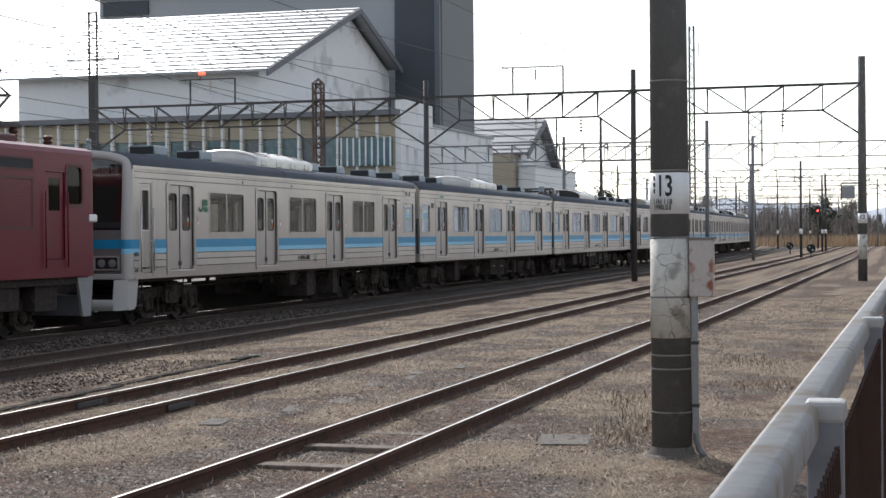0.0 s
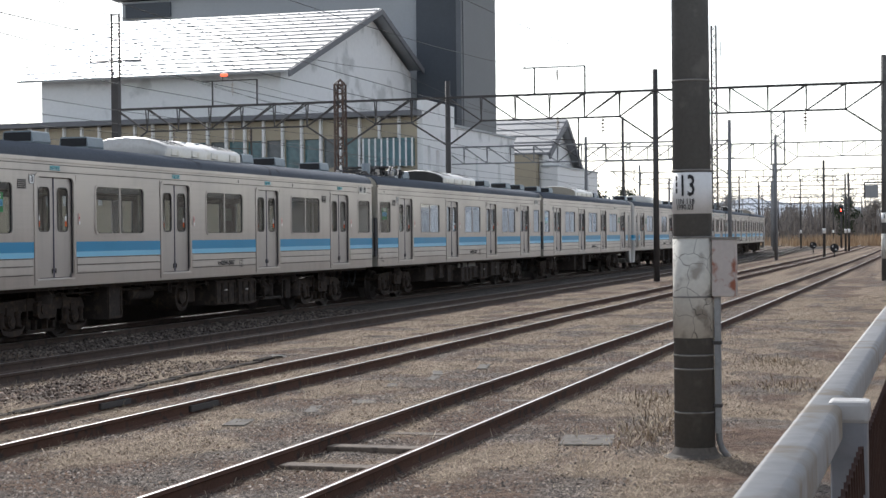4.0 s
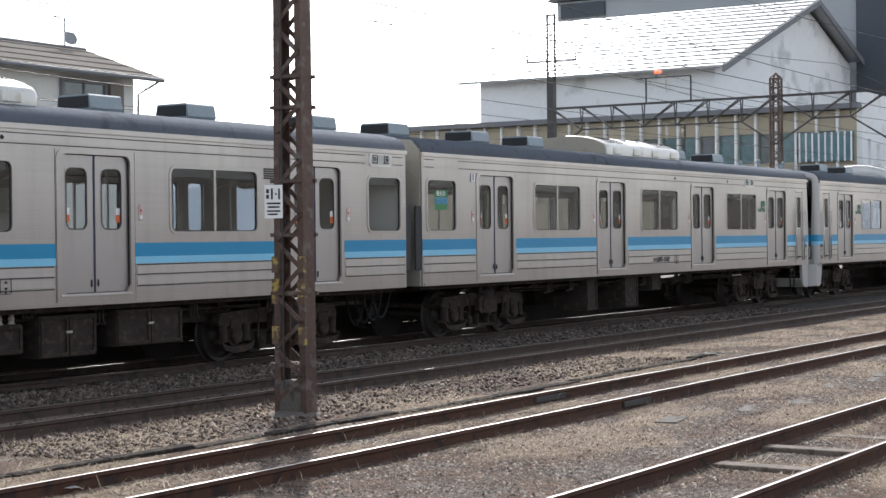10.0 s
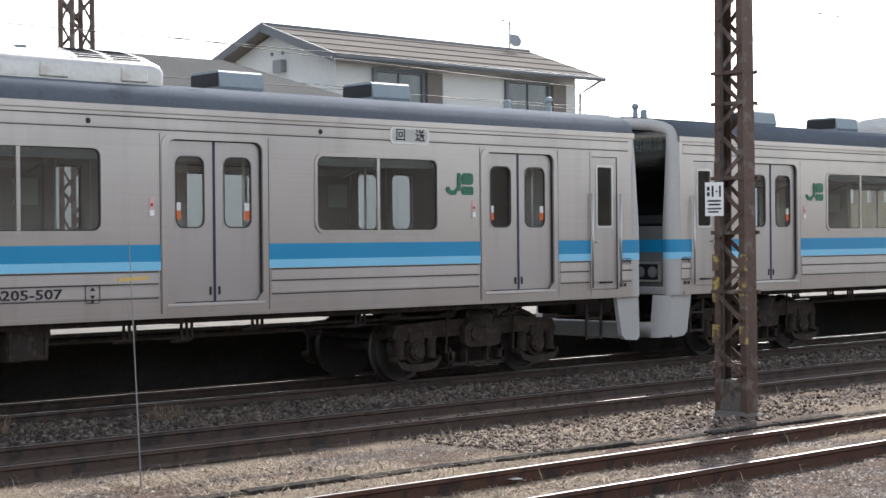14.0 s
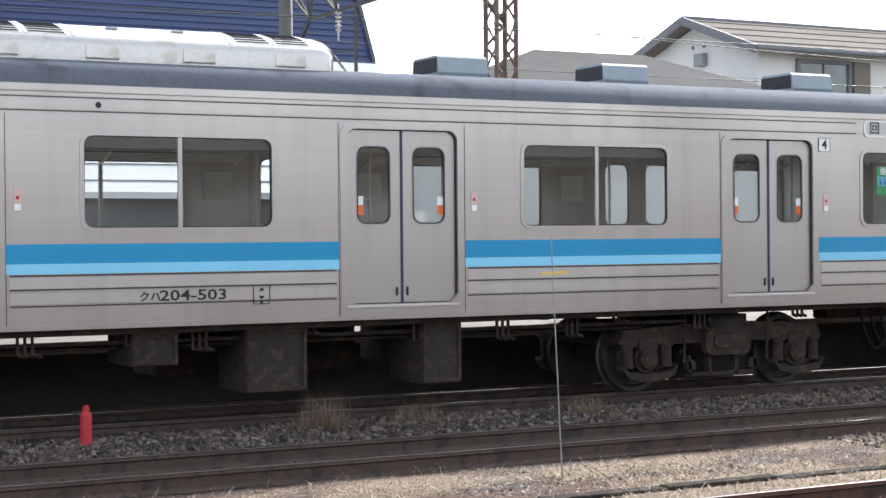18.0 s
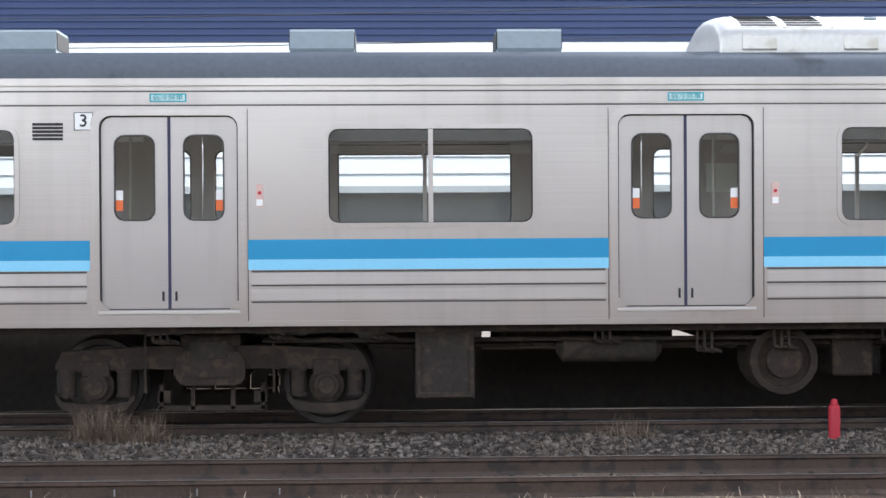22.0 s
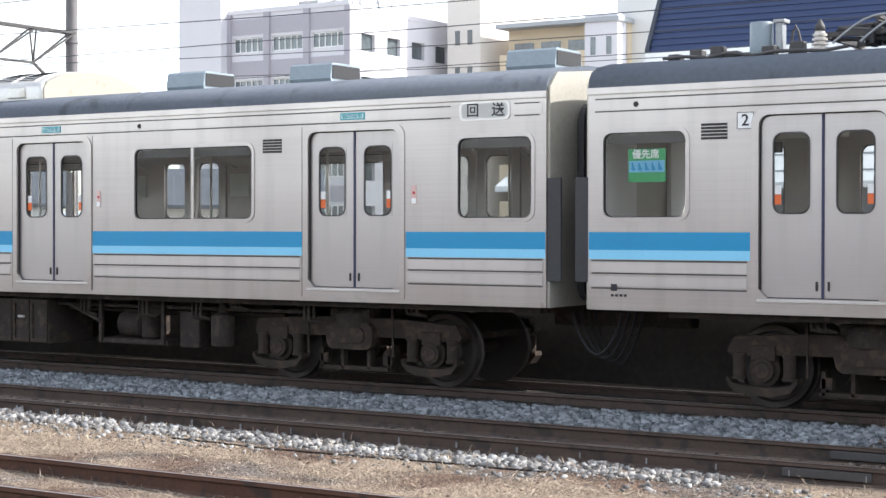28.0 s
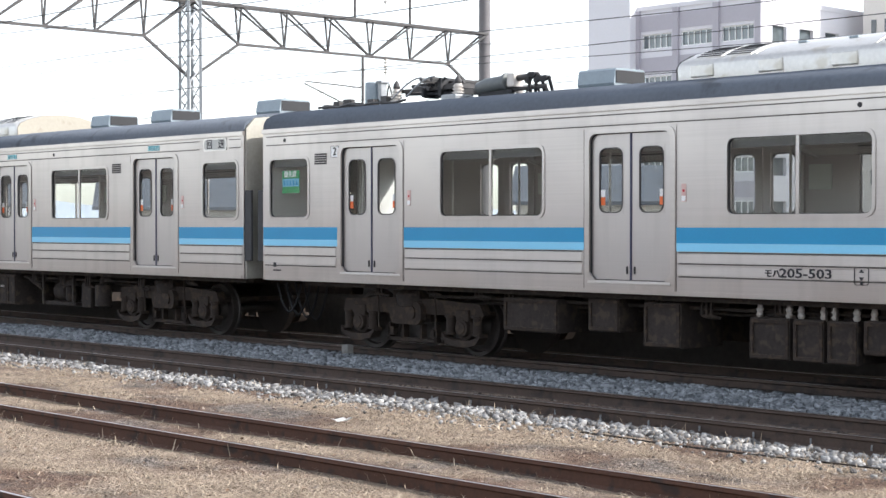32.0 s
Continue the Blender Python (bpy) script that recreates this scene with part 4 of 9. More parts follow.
def ring_x(bm, half, z0, z1, x0, x1):
    """A frame round the gangway, in the yz plane."""
    o = rounded(-half, half, z0, z1, 0.2)
    i = rounded(-half + 0.1, half - 0.1, z0 + 0.1, z1 - 0.1, 0.15)
    n = len(o)
    v = [[bm.verts.new((x, p, q)) for p, q in w] for w, x in ((o, x0), (i, x0), (o, x1), (i, x1))]
    for k in range(n):
        j = (k + 1) % n
        for a, b in ((0, 1), (1, 3), (3, 2), (2, 0)):
            bm.faces.new((v[a][k], v[a][j], v[b][j], v[b][k]))


def cab_front(car):
    """The driving end at -x: a grey moulded surround, a wide dark windscreen, lamps in a sunk panel, the skirt."""
    M = Matrix.Identity(4)

    half = [(1.40, 1.0), (1.40, 1.5), (1.40, 2.0), (1.40, 2.5), (1.40, 3.0), (1.392, 3.28), (1.365, 3.40), (1.30, 3.475), (1.17, 3.535), (0.9, 3.60), (0.45, 3.648), (0, 3.66)]
    arch = [(-y, z) for y, z in half] + half[-2::-1]
    section = [(0.53, 0.0), (0.43, 0.0), (0.375, 0.012), (0.335, 0.045), (0.315, 0.09), (0.318, 0.135), (0.345, 0.175), (0.40, 0.19), (0.47, 0.19)]

    def rake(z):
        return 0.11 * max(0.0, z - 2.0) / 1.4

    def shell(bm):
        rows = []
        for k, (y, z) in enumerate(arch):
            (ya, za), (yb, zb) = arch[max(k - 1, 0)], arch[min(k + 1, len(arch) - 1)]
            t = Vector((yb - ya, zb - za)).normalized()
            ny, nz = t.y, -t.x
            rows.append([bm.verts.new((u - 10 + (rake(z) if u < 0.5 else 0), y + ny * w, z + nz * w)) for u, w in section])
        for a, b in zip(rows, rows[1:]):
            for i in range(len(section) - 1):
                bm.faces.new((a[i], a[i + 1], b[i + 1], b[i])).smooth = True
        box(bm, 0.318 - 10, 0.42 - 10, -1.26, 1.26, 1.0, 1.115, 0.02)
    part("cab_surround", shaped("cab_surround", CABGREY, shell), CABGREY, car, "pale grey moulded cab surround")
    part("front_panel", shaped("cab_front_panel", CABFACE, lambda bm: box(bm, 0.372 - 10, 0.43 - 10, -1.235, 1.235, 1.1, 2.0, 0.006)), CABFACE, car, "dark grey sunk front panel")
    part("windscreen", shaped("windscreen", CABGLASS, lambda bm: [bm.faces.new([bm.verts.new(p) for p in ((0.395 - 10, -1.225, 1.98), (0.395 - 10, 1.225, 1.98), (0.515 - 10, 1.225, 3.46), (0.515 - 10, -1.225, 3.46))])]), CABGLASS, car, "wide dark windscreen", shadow=False)
    part("cab_mask", shaped("cab_mask", BLACK, lambda bm: [box(bm, 0.40 - 10, 0.44 - 10, -1.21, 1.21, 1.97, 2.16), box(bm, 0.53 - 10, 0.56 - 10, -1.21, 1.21, 3.02, 3.48), box(bm, 0.6 - 10, 0.66 - 10, -1.3, 1.3, 1.17, 2.3), box(bm, 1.55 - 10, 1.62 - 10, -1.33, 1.33, 1.17, 3.1)]), BLACK, car, "black screen border")
    for y in (-0.55, 0.5):
        part("wiper", shaped("cab_wiper", BLACK, lambda bm: [bar(bm, (0.375 - 10, 0, 2.02), (0.405 - 10, 0.12, 2.60), 0.018), bar(bm, (0.385 - 10, 0.05, 2.25), (0.42 - 10, 0.2, 2.85), 0.012)]), BLACK, car, "black windscreen wiper", Matrix.Translation((0, y, 0)))
    part("blue_stripe", shaped("cab_blue", BLUE, lambda bm: box(bm, 0.366 - 10, 0.373 - 10, -1.215, 1.215, 1.622, 1.806)), BLUE, car)

    def corner(bm, q, z0, z1):
        v = [[bm.verts.new((u - 10 - 0.004, q * (1.404 - w), z)) for u, w in section[:8]] for z in (z0, z1)]
        for i in range(7):
            bm.faces.new((v[0][i], v[0][i + 1], v[1][i + 1], v[1][i])).smooth = True
    for q in (-1, 1):
        part("blue_stripe", shaped(("cab_blue_corner", q), BLUE, lambda bm: corner(bm, q, 1.622, 1.806)), BLUE, car)
        part("pale_stripe", shaped(("cab_pale_corner", q), PALE, lambda bm: corner(bm, q, 1.525, 1.622)), PALE, car)
    for q in (-1, 1):
        lb = part("lamp_panel", shaped("lamp_panel", BLACK, lambda bm: box(bm, 0.36 - 10, 0.385 - 10, -0.27, 0.27, 1.20, 1.46)), BLACK, car, "black sunk lamp panel", Matrix.Translation((0, q * 0.90, 0)))
        part("lamp_rim", shaped("lamp_rim", STEEL_EDGE, lambda bm: [box(bm, 0.315 - 10, 0.372 - 10, -0.28, 0.28, 1.185, 1.215, 0.006), box(bm, 0.315 - 10, 0.372 - 10, -0.28, 0.28, 1.445, 1.475, 0.006), box(bm, 0.315 - 10, 0.372 - 10, -0.28, -0.25, 1.21, 1.45, 0.006), box(bm, 0.315 - 10, 0.372 - 10, 0.25, 0.28, 1.21, 1.45, 0.006)]), STEEL_EDGE, lb)
        for y in (-0.12, 0.12):
            part("lamp", shaped("cab_lamp", LAMPGLASS, lambda bm: turned(bm, (0.36 - 10, 0, 1.33), (-1, 0, 0), [(0, 0.085), (0.02, 0.08), (0.03, 0.03)], 14)), WHITE, lb, "clear round lamp glass", Matrix.Translation((0, y, 0)))

    def skirt(bm):
        for q in (-1, 1):
            a = [(0.36 - 10, 0.995), (0.82 - 10, 0.995), (0.72 - 10, 0.46), (0.64 - 10, 0.40), (0.40 - 10, 0.38), (0.34 - 10, 0.44)]
            plate(bm, a[::-1], min(q * 1.36, q * 1.29), max(q * 1.36, q * 1.29))
            v = [(0.36, 1.36, 0.995), (0.30, 1.24, 0.995), (0.26, 1.10, 0.995)]
            lo = [(0.34, 1.36, 0.40), (0.24, 1.24, 0.38), (0.18, 1.10, 0.38)]
            t = [bm.verts.new((x - 10, q * y, z)) for x, y, z in v]
            u = [bm.verts.new((x - 10, q * y, z)) for x, y, z in lo]
            for i in range(2):
                bm.faces.new((t[i], t[i + 1], u[i + 1], u[i])).smooth = True
        n = 10
        ys_ = [-1.12 + 2.24 * k / n for k in range(n + 1)]
        rows = [[bm.verts.new((0.10 + 0.08 * (y / 1.12) ** 2 + d - 10, y, z)) for d, z in ((0.0, 0.38), (0.02, 0.60), (0.07, 0.60), (0.07, 0.38))] for y in ys_]
        for a, b in zip(rows, rows[1:]):
            for i in range(4):
                bm.faces.new((a[i], a[(i + 1) % 4], b[(i + 1) % 4], b[i])).smooth = i == 0
    part("skirt", shaped("cab_skirt", CABGREY, skirt), CABGREY, car, "pale grey snow skirt")
    letters("相模線", 0.15, PALEINK, pose(0.522 - 10, -0.80, 3.19, 0, 0, -90), car)
    letters("回送", 0.13, PALEINK, pose(0.522 - 10, 0.05, 3.17, 0, 0, -90), car, squeeze=1.5)
    part("coupler", shaped("cab_coupler", DARKBOX, lambda bm: [box(bm, -0.35 - 10, 0.9 - 10, -0.13, 0.13, 0.74, 0.98, 0.03), box(bm, -0.42 - 10, 0.02 - 10, -0.2, 0.2, 0.7, 1.02, 0.04)]), DARKBOX, car)
    part("roof_aerial", shaped("roof_aerial", VENTM, lambda bm: turned(bm, (0.95 - 10, -0.2, 3.62), (0, 0, 1), [(0, 0.07), (0.05, 0.045), (0.18, 0.035), (0.2, 0.06), (0.25, 0.05), (0.27, 0.02)], 12)), VENTM, car, "small grey roof aerial")
    part("roof_horn", shaped("roof_horn", VENTM, lambda bm: turned(bm, (1.5 - 10, 0.1, 3.62), (0, 0, 1), [(0, 0.06), (0.2, 0.05), (0.22, 0.03)], 12)), VENTM, car)

    def step(bm):
        for x in (0.98, 1.28):
            bar(bm, (x - 10, -1.2, 1.0), (x - 10, -1.2, 0.42), 0.03)
        for z in (0.45, 0.72):
            bar(bm, (0.98 - 10, -1.2, z), (1.28 - 10, -1.2, z), 0.03)
    part("crew_step", shaped("crew_step", DARKBOX, step), DARKBOX, car)


def add_pantograph(car):
    """The folded pantograph, its insulators, and the switch gear, drum and cables in line with it along the roof."""
    Z, a, c = 3.66, -7.53, -6.22
    base = part("pantograph_base", shaped("panto_base", DARKSTEEL, lambda bm: [bar(bm, (a, y, Z + 0.15), (c, y, Z + 0.15), 0.05) for y in (-0.5, 0.5)] + [bar(bm, (k, -0.6, Z + 0.15), (k, 0.6, Z + 0.15), 0.055) for k in (a, (a + c) / 2, c)]), DARKSTEEL, car, "dark pantograph base frame")
    rings = [(0, 0.085), (0.05, 0.085), (0.06, 0.06)]
    for k in range(4):
        rings += [(0.08 + 0.045 * k, 0.055), (0.084 + 0.045 * k, 0.09 - 0.006 * k), (0.105 + 0.045 * k, 0.09 - 0.006 * k), (0.109 + 0.045 * k, 0.055)]
    rings += [(0.27, 0.05)]
    for k in (a, c):
        for y in (-0.62, 0.62):
            p = part("insulator", shaped("panto_insulator", PORC, lambda bm: turned(bm, (0, 0, Z - 0.09), (0, 0, 1), rings, 12)), PORC, base, "ribbed porcelain insulator", Matrix.Translation((k, y, 0)))
            part("cap", shaped("panto_cap", DARKSTEEL, lambda bm: turned(bm, (0, 0, Z + 0.18), (0, 0, 1), [(0, 0.055), (0.05, 0.05), (0.12, 0.012)], 10)), DARKSTEEL, p, "dark pointed cap")
    part("pedestal", shaped("panto_pedestal", GALV, lambda bm: box(bm, c - 0.17, c + 0.13, -0.8, -0.45, Z - 0.12, Z + 0.02, 0.02)), GALV, base, "pale steel pedestal")

    def horn(bm):
        tube(bm, [(a + 0.22 + 0.5 * t, -0.88 + 0.1 * t, Z + 0.02 + 0.27 * math.sin(1.6 * t)) for t in (0, 0.2, 0.4, 0.6, 0.8, 1.0)], 0.013, 6)
    for q in (0.0, 0.28):
        for y in (0.0, 1.66):
            part("bow_horn", shaped("panto_horn", GALV, horn), GALV, base, "pale curved bow horn", Matrix.Translation((q, y, 0)))

    def bow(bm):
        bar(bm, (0, -0.70, Z + 0.28), (0, 0.70, Z + 0.28), 0.06, 0.035)
        bar(bm, (0, -0.70, Z + 0.25), (0, 0.70, Z + 0.25), 0.03, 0.03)
    for k in (-6.92, -6.70):
        part("collector_bow", shaped("panto_bow", DARKSTEEL, bow), DARKSTEEL, base, m=Matrix.Translation((k, 0, 0)))

    def arm(bm, q, k):
        rod(bm, (-6.85 + k * 0.12, q * 0.5, Z + 0.16), (-6.85 + k * 0.55, q * 0.42, Z + 0.22), 0.028, n=6)
        rod(bm, (-6.85 + k * 0.55, q * 0.42, Z + 0.22), (-6.85 - k * 0.12, q * 0.36, Z + 0.27), 0.020, n=6)
    for q in (-1, 1):
        for k in (-1, 1):
            part("folded_arm", shaped(("panto_arm", q, k), DARKSTEEL, lambda bm: arm(bm, q, k)), DARKSTEEL, base, "folded dark pantograph arm")
    r = random.Random(12)
    for q in range(9):
        x = -7.12 + 0.085 * q
        h, y = r.uniform(0.10, 0.26), r.uniform(-0.58, -0.38)
        part("spring_gear", shaped(("panto_gear", q), BLACK, lambda bm: [box(bm, x, x + r.uniform(0.03, 0.07), y, y + 0.25, Z + 0.03, Z + 0.05 + h, 0.006), bar(bm, (x + 0.03, y + 0.1, Z + 0.05 + h), (x + 0.12, y + 0.05, Z + 0.08 + h * 0.8), 0.03)]), BLACK, base, "black spring and hook gear")
    for q, y in enumerate((-0.5, -0.44, -0.36)):
        part("operating_rod", shaped(("panto_rod", q), BLACK, lambda bm: rod(bm, (-7.45, y, Z + 0.10 + 0.05 * q), (-6.4, y, Z + 0.06 + 0.09 * q), 0.022, n=6)), BLACK, base)
    part("arrester", shaped("arrester", VENTM, lambda bm: turned(bm, (-8.2, -0.5, Z - 0.05), (0, 0, 1), [(0, 0.11), (0.05, 0.12), (0.36, 0.12), (0.375, 0.112), (0.38, 0.03)], 16)), VENTM, car, "grey-green surge arrester drum")
    part("fuse_box", shaped("roof_fuse", GALV, lambda bm: [box(bm, -8.03, -7.95, -0.56, -0.44, Z, Z + 0.31, 0.012), box(bm, -8.05, -7.92, -0.58, -0.42, Z + 0.30, Z + 0.34, 0.008)]), GALV, car, "narrow pale fuse box")
    part("bent_pipe", shaped("bent_pipe", DARKSTEEL, lambda bm: tube(bm, [(-7.90, -0.5, Z - 0.05), (-7.86, -0.5, Z + 0.20), (-7.83, -0.5, Z + 0.27), (-7.80, -0.5, Z + 0.20), (-7.75, -0.48, Z - 0.05)], 0.014, 6)), DARKSTEEL, car, "thin bent pipe")
    part("roof_drum", shaped("roof_drum", DRUM, lambda bm: turned(bm, (-6.06, -0.42, Z + 0.11), (1, 0, 0.08), [(0, 0.04), (0.05, 0.08), (0.22, 0.11), (0.56, 0.105), (0.60, 0.10), (0.605, 0.13), (0.65, 0.13), (0.655, 0.07), (0.70, 0.065)], 18)), DRUM, car, "tapered grey roof switch drum")
    part("drum_cradle", shaped("drum_cradle", BLACK, lambda bm: [bar(bm, (-5.95, -0.45, Z + 0.0), (-5.3, -0.45, Z + 0.02), 0.06), bar(bm, (-5.85, -0.45, Z - 0.06), (-5.85, -0.45, Z + 0.05), 0.05), bar(bm, (-5.45, -0.45, Z - 0.06), (-5.45, -0.45, Z + 0.05), 0.05)]), BLACK, car)
    part("switch_head", shaped("switch_head", PORC, lambda bm: box(bm, -5.36, -5.22, -0.52, -0.34, Z + 0.08, Z + 0.27, 0.015)), PORC, car, "pale switch housing")
    part("switch_bar", shaped("switch_bar", DARKSTEEL, lambda bm: [rod(bm, (-5.25, -0.43, Z + 0.20), (-4.85, -0.43, Z + 0.22), 0.045, n=8), rod(bm, (-5.4, -0.43, Z + 0.05), (-4.7, -0.43, Z + 0.06), 0.03, n=8)]), DARKSTEEL, car)
    for q in range(7):
        x = -5.0 + 0.055 * q
        h = 0.16 + 0.09 * r.random()
        part("switch_link", shaped(("panto_knuckle", q), BLACK, lambda bm: [bar(bm, (x, -0.5 + 0.03 * q, Z - 0.03), (x + 0.05 * (-1) ** q, -0.46, Z + h), 0.035), turned(bm, (x, -0.5, Z + h - 0.02), (0, 1, 0), [(0, 0.04), (0.06, 0.04)], 8)]), BLACK, car, "black switch linkage")
    for y in (-0.75, -0.3, 0.3):
        part("roof_cable", shaped("roof_cable", DARKSTEEL, lambda bm: tube(bm, [(-9.2 + 0.25 * k, 0.02 * math.sin(k * 1.9), Z - 0.02 + 0.02 * math.sin(k * 2.6)) for k in range(9)], 0.02, 5)), DARKSTEEL, car, m=Matrix.Translation((0, y, 0)))
    for k, x in enumerate((-9.1, -8.85, -8.62, -8.45, -8.05, -7.75)):
        part("cable_cleat", shaped(("cable_cleat", k % 3), DARKSTEEL, lambda bm: [turned(bm, (0, -0.6, Z - 0.1), (0, 0, 1), [(0, 0.06), (0.1, 0.06), (0.12, 0.03)], 8), box(bm, -0.08, 0.06, -0.68, -0.55, Z - 0.04, Z + 0.03 + 0.03 * (k % 3), 0.01)]), DARKSTEEL, car, m=Matrix.Translation((x, 0, 0)))


def notices(car, form, number, cls, flip):
    """Car number, class, destination box, priority-seat notices, louvres."""
    if flip:
        X = lambda u: 10 - u
    else:
        X = lambda u: u - 10
    front = -HALF - 0.006
    if number:
        u = 1.99 if form.startswith("motor") else 18.05
        b = part("number_board", shaped("number_board", WHITE, lambda bm: box(bm, -0.085, 0.085, front, front + 0.004, 2.83, 2.99)), WHITE, car, "white square with the car number", Matrix.Translation((X(u), 0, 0)))
        part("board_edge", shaped("board_edge", INK, lambda bm: ring(bm, rounded(-0.088, 0.088, 2.827, 2.993, 0.004, 1), rounded(-0.082, 0.082, 2.833, 2.987, 0.003, 1), front - 0.003, front + 0.002)), INK, b)
        letters(number, 0.12, INK, Matrix.Translation((0, front - 0.003, 2.91)), b)
    if cls:
        letters(cls[:2], 0.072, INK, Matrix.Translation((-0.315, -HALF - 0.014, 1.288)), car, squeeze=1.1, bold=0.035)
        letters(cls[2:], 0.105, INK, Matrix.Translation((0.125, -HALF - 0.014, 1.295)), car, squeeze=1.46, bold=0.02)
        part("jack_mark", shaped("jack_mark", INK, lambda bm: [plate(bm, [(0, 1.37), (-0.03, 1.33), (0.03, 1.33)], -HALF - 0.015, -HALF - 0.011), plate(bm, [(0, 1.24), (0.03, 1.28), (-0.03, 1.28)], -HALF - 0.015, -HALF - 0.011), box(bm, -0.012, 0.012, -HALF - 0.015, -HALF - 0.011, 1.19, 1.23)]), INK, car, m=Matrix.Translation((0.83, 0, 0.06)) @ Matrix.Diagonal((1.1, 1, 0.95, 1)))
        part("mark_frame", shaped("mark_frame", INK, lambda bm: ring(bm, rounded(-0.09, 0.09, 1.19, 1.385, 0.03), rounded(-0.083, 0.083, 1.197, 1.378, 0.025), -HALF - 0.015, -HALF - 0.011)), INK, car, m=Matrix.Translation((0.83, 0, 0)))
    ud = 4.7 if flip else 18.99
    d = part("destination_box", shaped("destination_box", STEEL_EDGE, lambda bm: ring(bm, rounded(-0.32, 0.32, 3.015, 3.225, 0.06), rounded(-0.29, 0.29, 3.04, 3.20, 0.05), -HALF - 0.012, -HALF)), STEEL_EDGE, car, "grey destination box", Matrix.Translation((X(ud), 0, 0)))
    part("display", shaped("display", mat("grey roller blind", (0.48, 0.48, 0.46), 0.3, 0, 0.05, 3, 30, 0), lambda bm: box(bm, -0.3, 0.3, -HALF - 0.0075, -HALF, 3.03, 3.21)), WHITE, d)
    letters("回", 0.12, INK, Matrix.Translation((-0.15, -HALF - 0.010, 3.12)), d)
    letters("送", 0.12, INK, Matrix.Translation((0.17, -HALF - 0.010, 3.12)), d)
    ws = [1.66, 16.06] if form.startswith("motor") else []
    for u in ws:
        part("louvre", shaped("louvre", BLACK, lambda bm: [box(bm, -0.14, 0.14, -HALF - 0.008, -HALF - 0.001, 2.735 + 0.034 * k, 2.759 + 0.034 * k) for k in range(5)]), BLACK, car, "dark slotted air louvre", Matrix.Translation((X(u), 0, 0)))
    for u in ((0.9,) if form.startswith("motor") else (19.1,)):
        n = part("priority_notice", shaped("priority_notice", GREEN, lambda bm: box(bm, -0.2, 0.22, -HALF + 0.024, -HALF + 0.028, 2.32, 2.66)), GREEN, car, "green priority-seat notice in the window", Matrix.Translation((X(u), 0, 0)))
        part("picture_row", shaped("picture_row", PALE, lambda bm: box(bm, -0.19, 0.21, -HALF + 0.021, -HALF + 0.024, 2.42, 2.54)), PALE, n)
        part("picture_row", shaped("picture_marks", BLUE, lambda bm: [plate(bm, [(x, 2.44), (x + 0.05, 2.44), (x + 0.012, 2.52), (x, 2.52)], -HALF + 0.018, -HALF + 0.0205) for x in (-0.16, -0.085, -0.01, 0.065, 0.14)]), BLUE, n)
        letters("優先席", 0.075, WHITE, Matrix.Translation((0.0, -HALF + 0.021, 2.60)), n)
    if form == "motor_a":
        for dd in DOORS:
            b = part("notice_strip", shaped("notice_strip", TEAL, lambda bm: box(bm, -0.17, 0.17, -HALF - 0.012, -HALF - 0.006, 3.085, 3.165)), TEAL, car, "teal and white notice over the door", Matrix.Translation((X(dd), 0, 0)))
            part("strip_face", shaped("strip_face", mat("pale teal", (0.55, 0.72, 0.72), 0.5, 0, 0, 3, 30, 0), lambda bm: box(bm, -0.155, 0.155, -HALF - 0.014, -HALF - 0.011, 3.097, 3.153)), WHITE, b)
            letters("弱冷房車", 0.046, TEAL, Matrix.Translation((0, -HALF - 0.0165, 3.125)), b, squeeze=1.15, bold=0.0)
    if form == "trailer":
        def mark(bm):
            plate(bm, rounded(-0.03, 0.03, 2.45, 2.68, 0.02), -HALF - 0.009, -HALF - 0.006)
            plate(bm, [(-0.22, 2.50), (-0.22, 2.44), (-0.15, 2.40), (-0.06, 2.40), (-0.03, 2.45), (-0.03, 2.50), (-0.09, 2.46), (-0.15, 2.46), (-0.17, 2.50)], -HALF - 0.009, -HALF - 0.006)
            plate(bm, rounded(0.05, 0.25, 2.53, 2.68, 0.05), -HALF - 0.009, -HALF - 0.006)
            plate(bm, rounded(0.05, 0.25, 2.40, 2.51, 0.03), -HALF - 0.009, -HALF - 0.006)
        for q in (0.0, 0.10):
            part("brake_mark", shaped("brake_mark", INK, lambda bm: [ring(bm, rounded(-0.042, 0.042, 1.462, 1.548, 0.006, 1), rounded(-0.034, 0.034, 1.47, 1.54, 0.004, 1), -HALF - 0.008, -HALF - 0.005), box(bm, -0.018, 0.0, -HALF - 0.008, -HALF - 0.005, 1.48, 1.525), box(bm, 0.005, 0.02, -HALF - 0.008, -HALF - 0.005, 1.48, 1.50)]), INK, car, "small black framed equipment mark", Matrix.Translation((X(0.64 + q - 0.03), 0, 0)))
        part("company_mark", shaped("company_mark", LOGO, mark), LOGO, car, "dark green company mark", Matrix.Translation((X(3.87), 0, 0)))
        part("small_text", shaped("small_bars", INK, lambda bm: [box(bm, x, x + 0.05, -HALF - 0.008, -HALF - 0.005, 1.15, 1.2) for x in (-0.1, -0.02)]), INK, car, m=Matrix.Translation((X(0.7), 0, 0)))
    else:
        part("small_text", shaped("small_bars_m", INK, lambda bm: [box(bm, -0.1, -0.03, -HALF - 0.009, -HALF - 0.006, 1.20, 1.27)] + [box(bm, -0.1 + 0.05 * k, -0.07 + 0.05 * k, -HALF - 0.009, -HALF - 0.006, 1.14, 1.165) for k in range(4)]), INK, car, m=Matrix.Translation((X(0.62), 0, 0)))
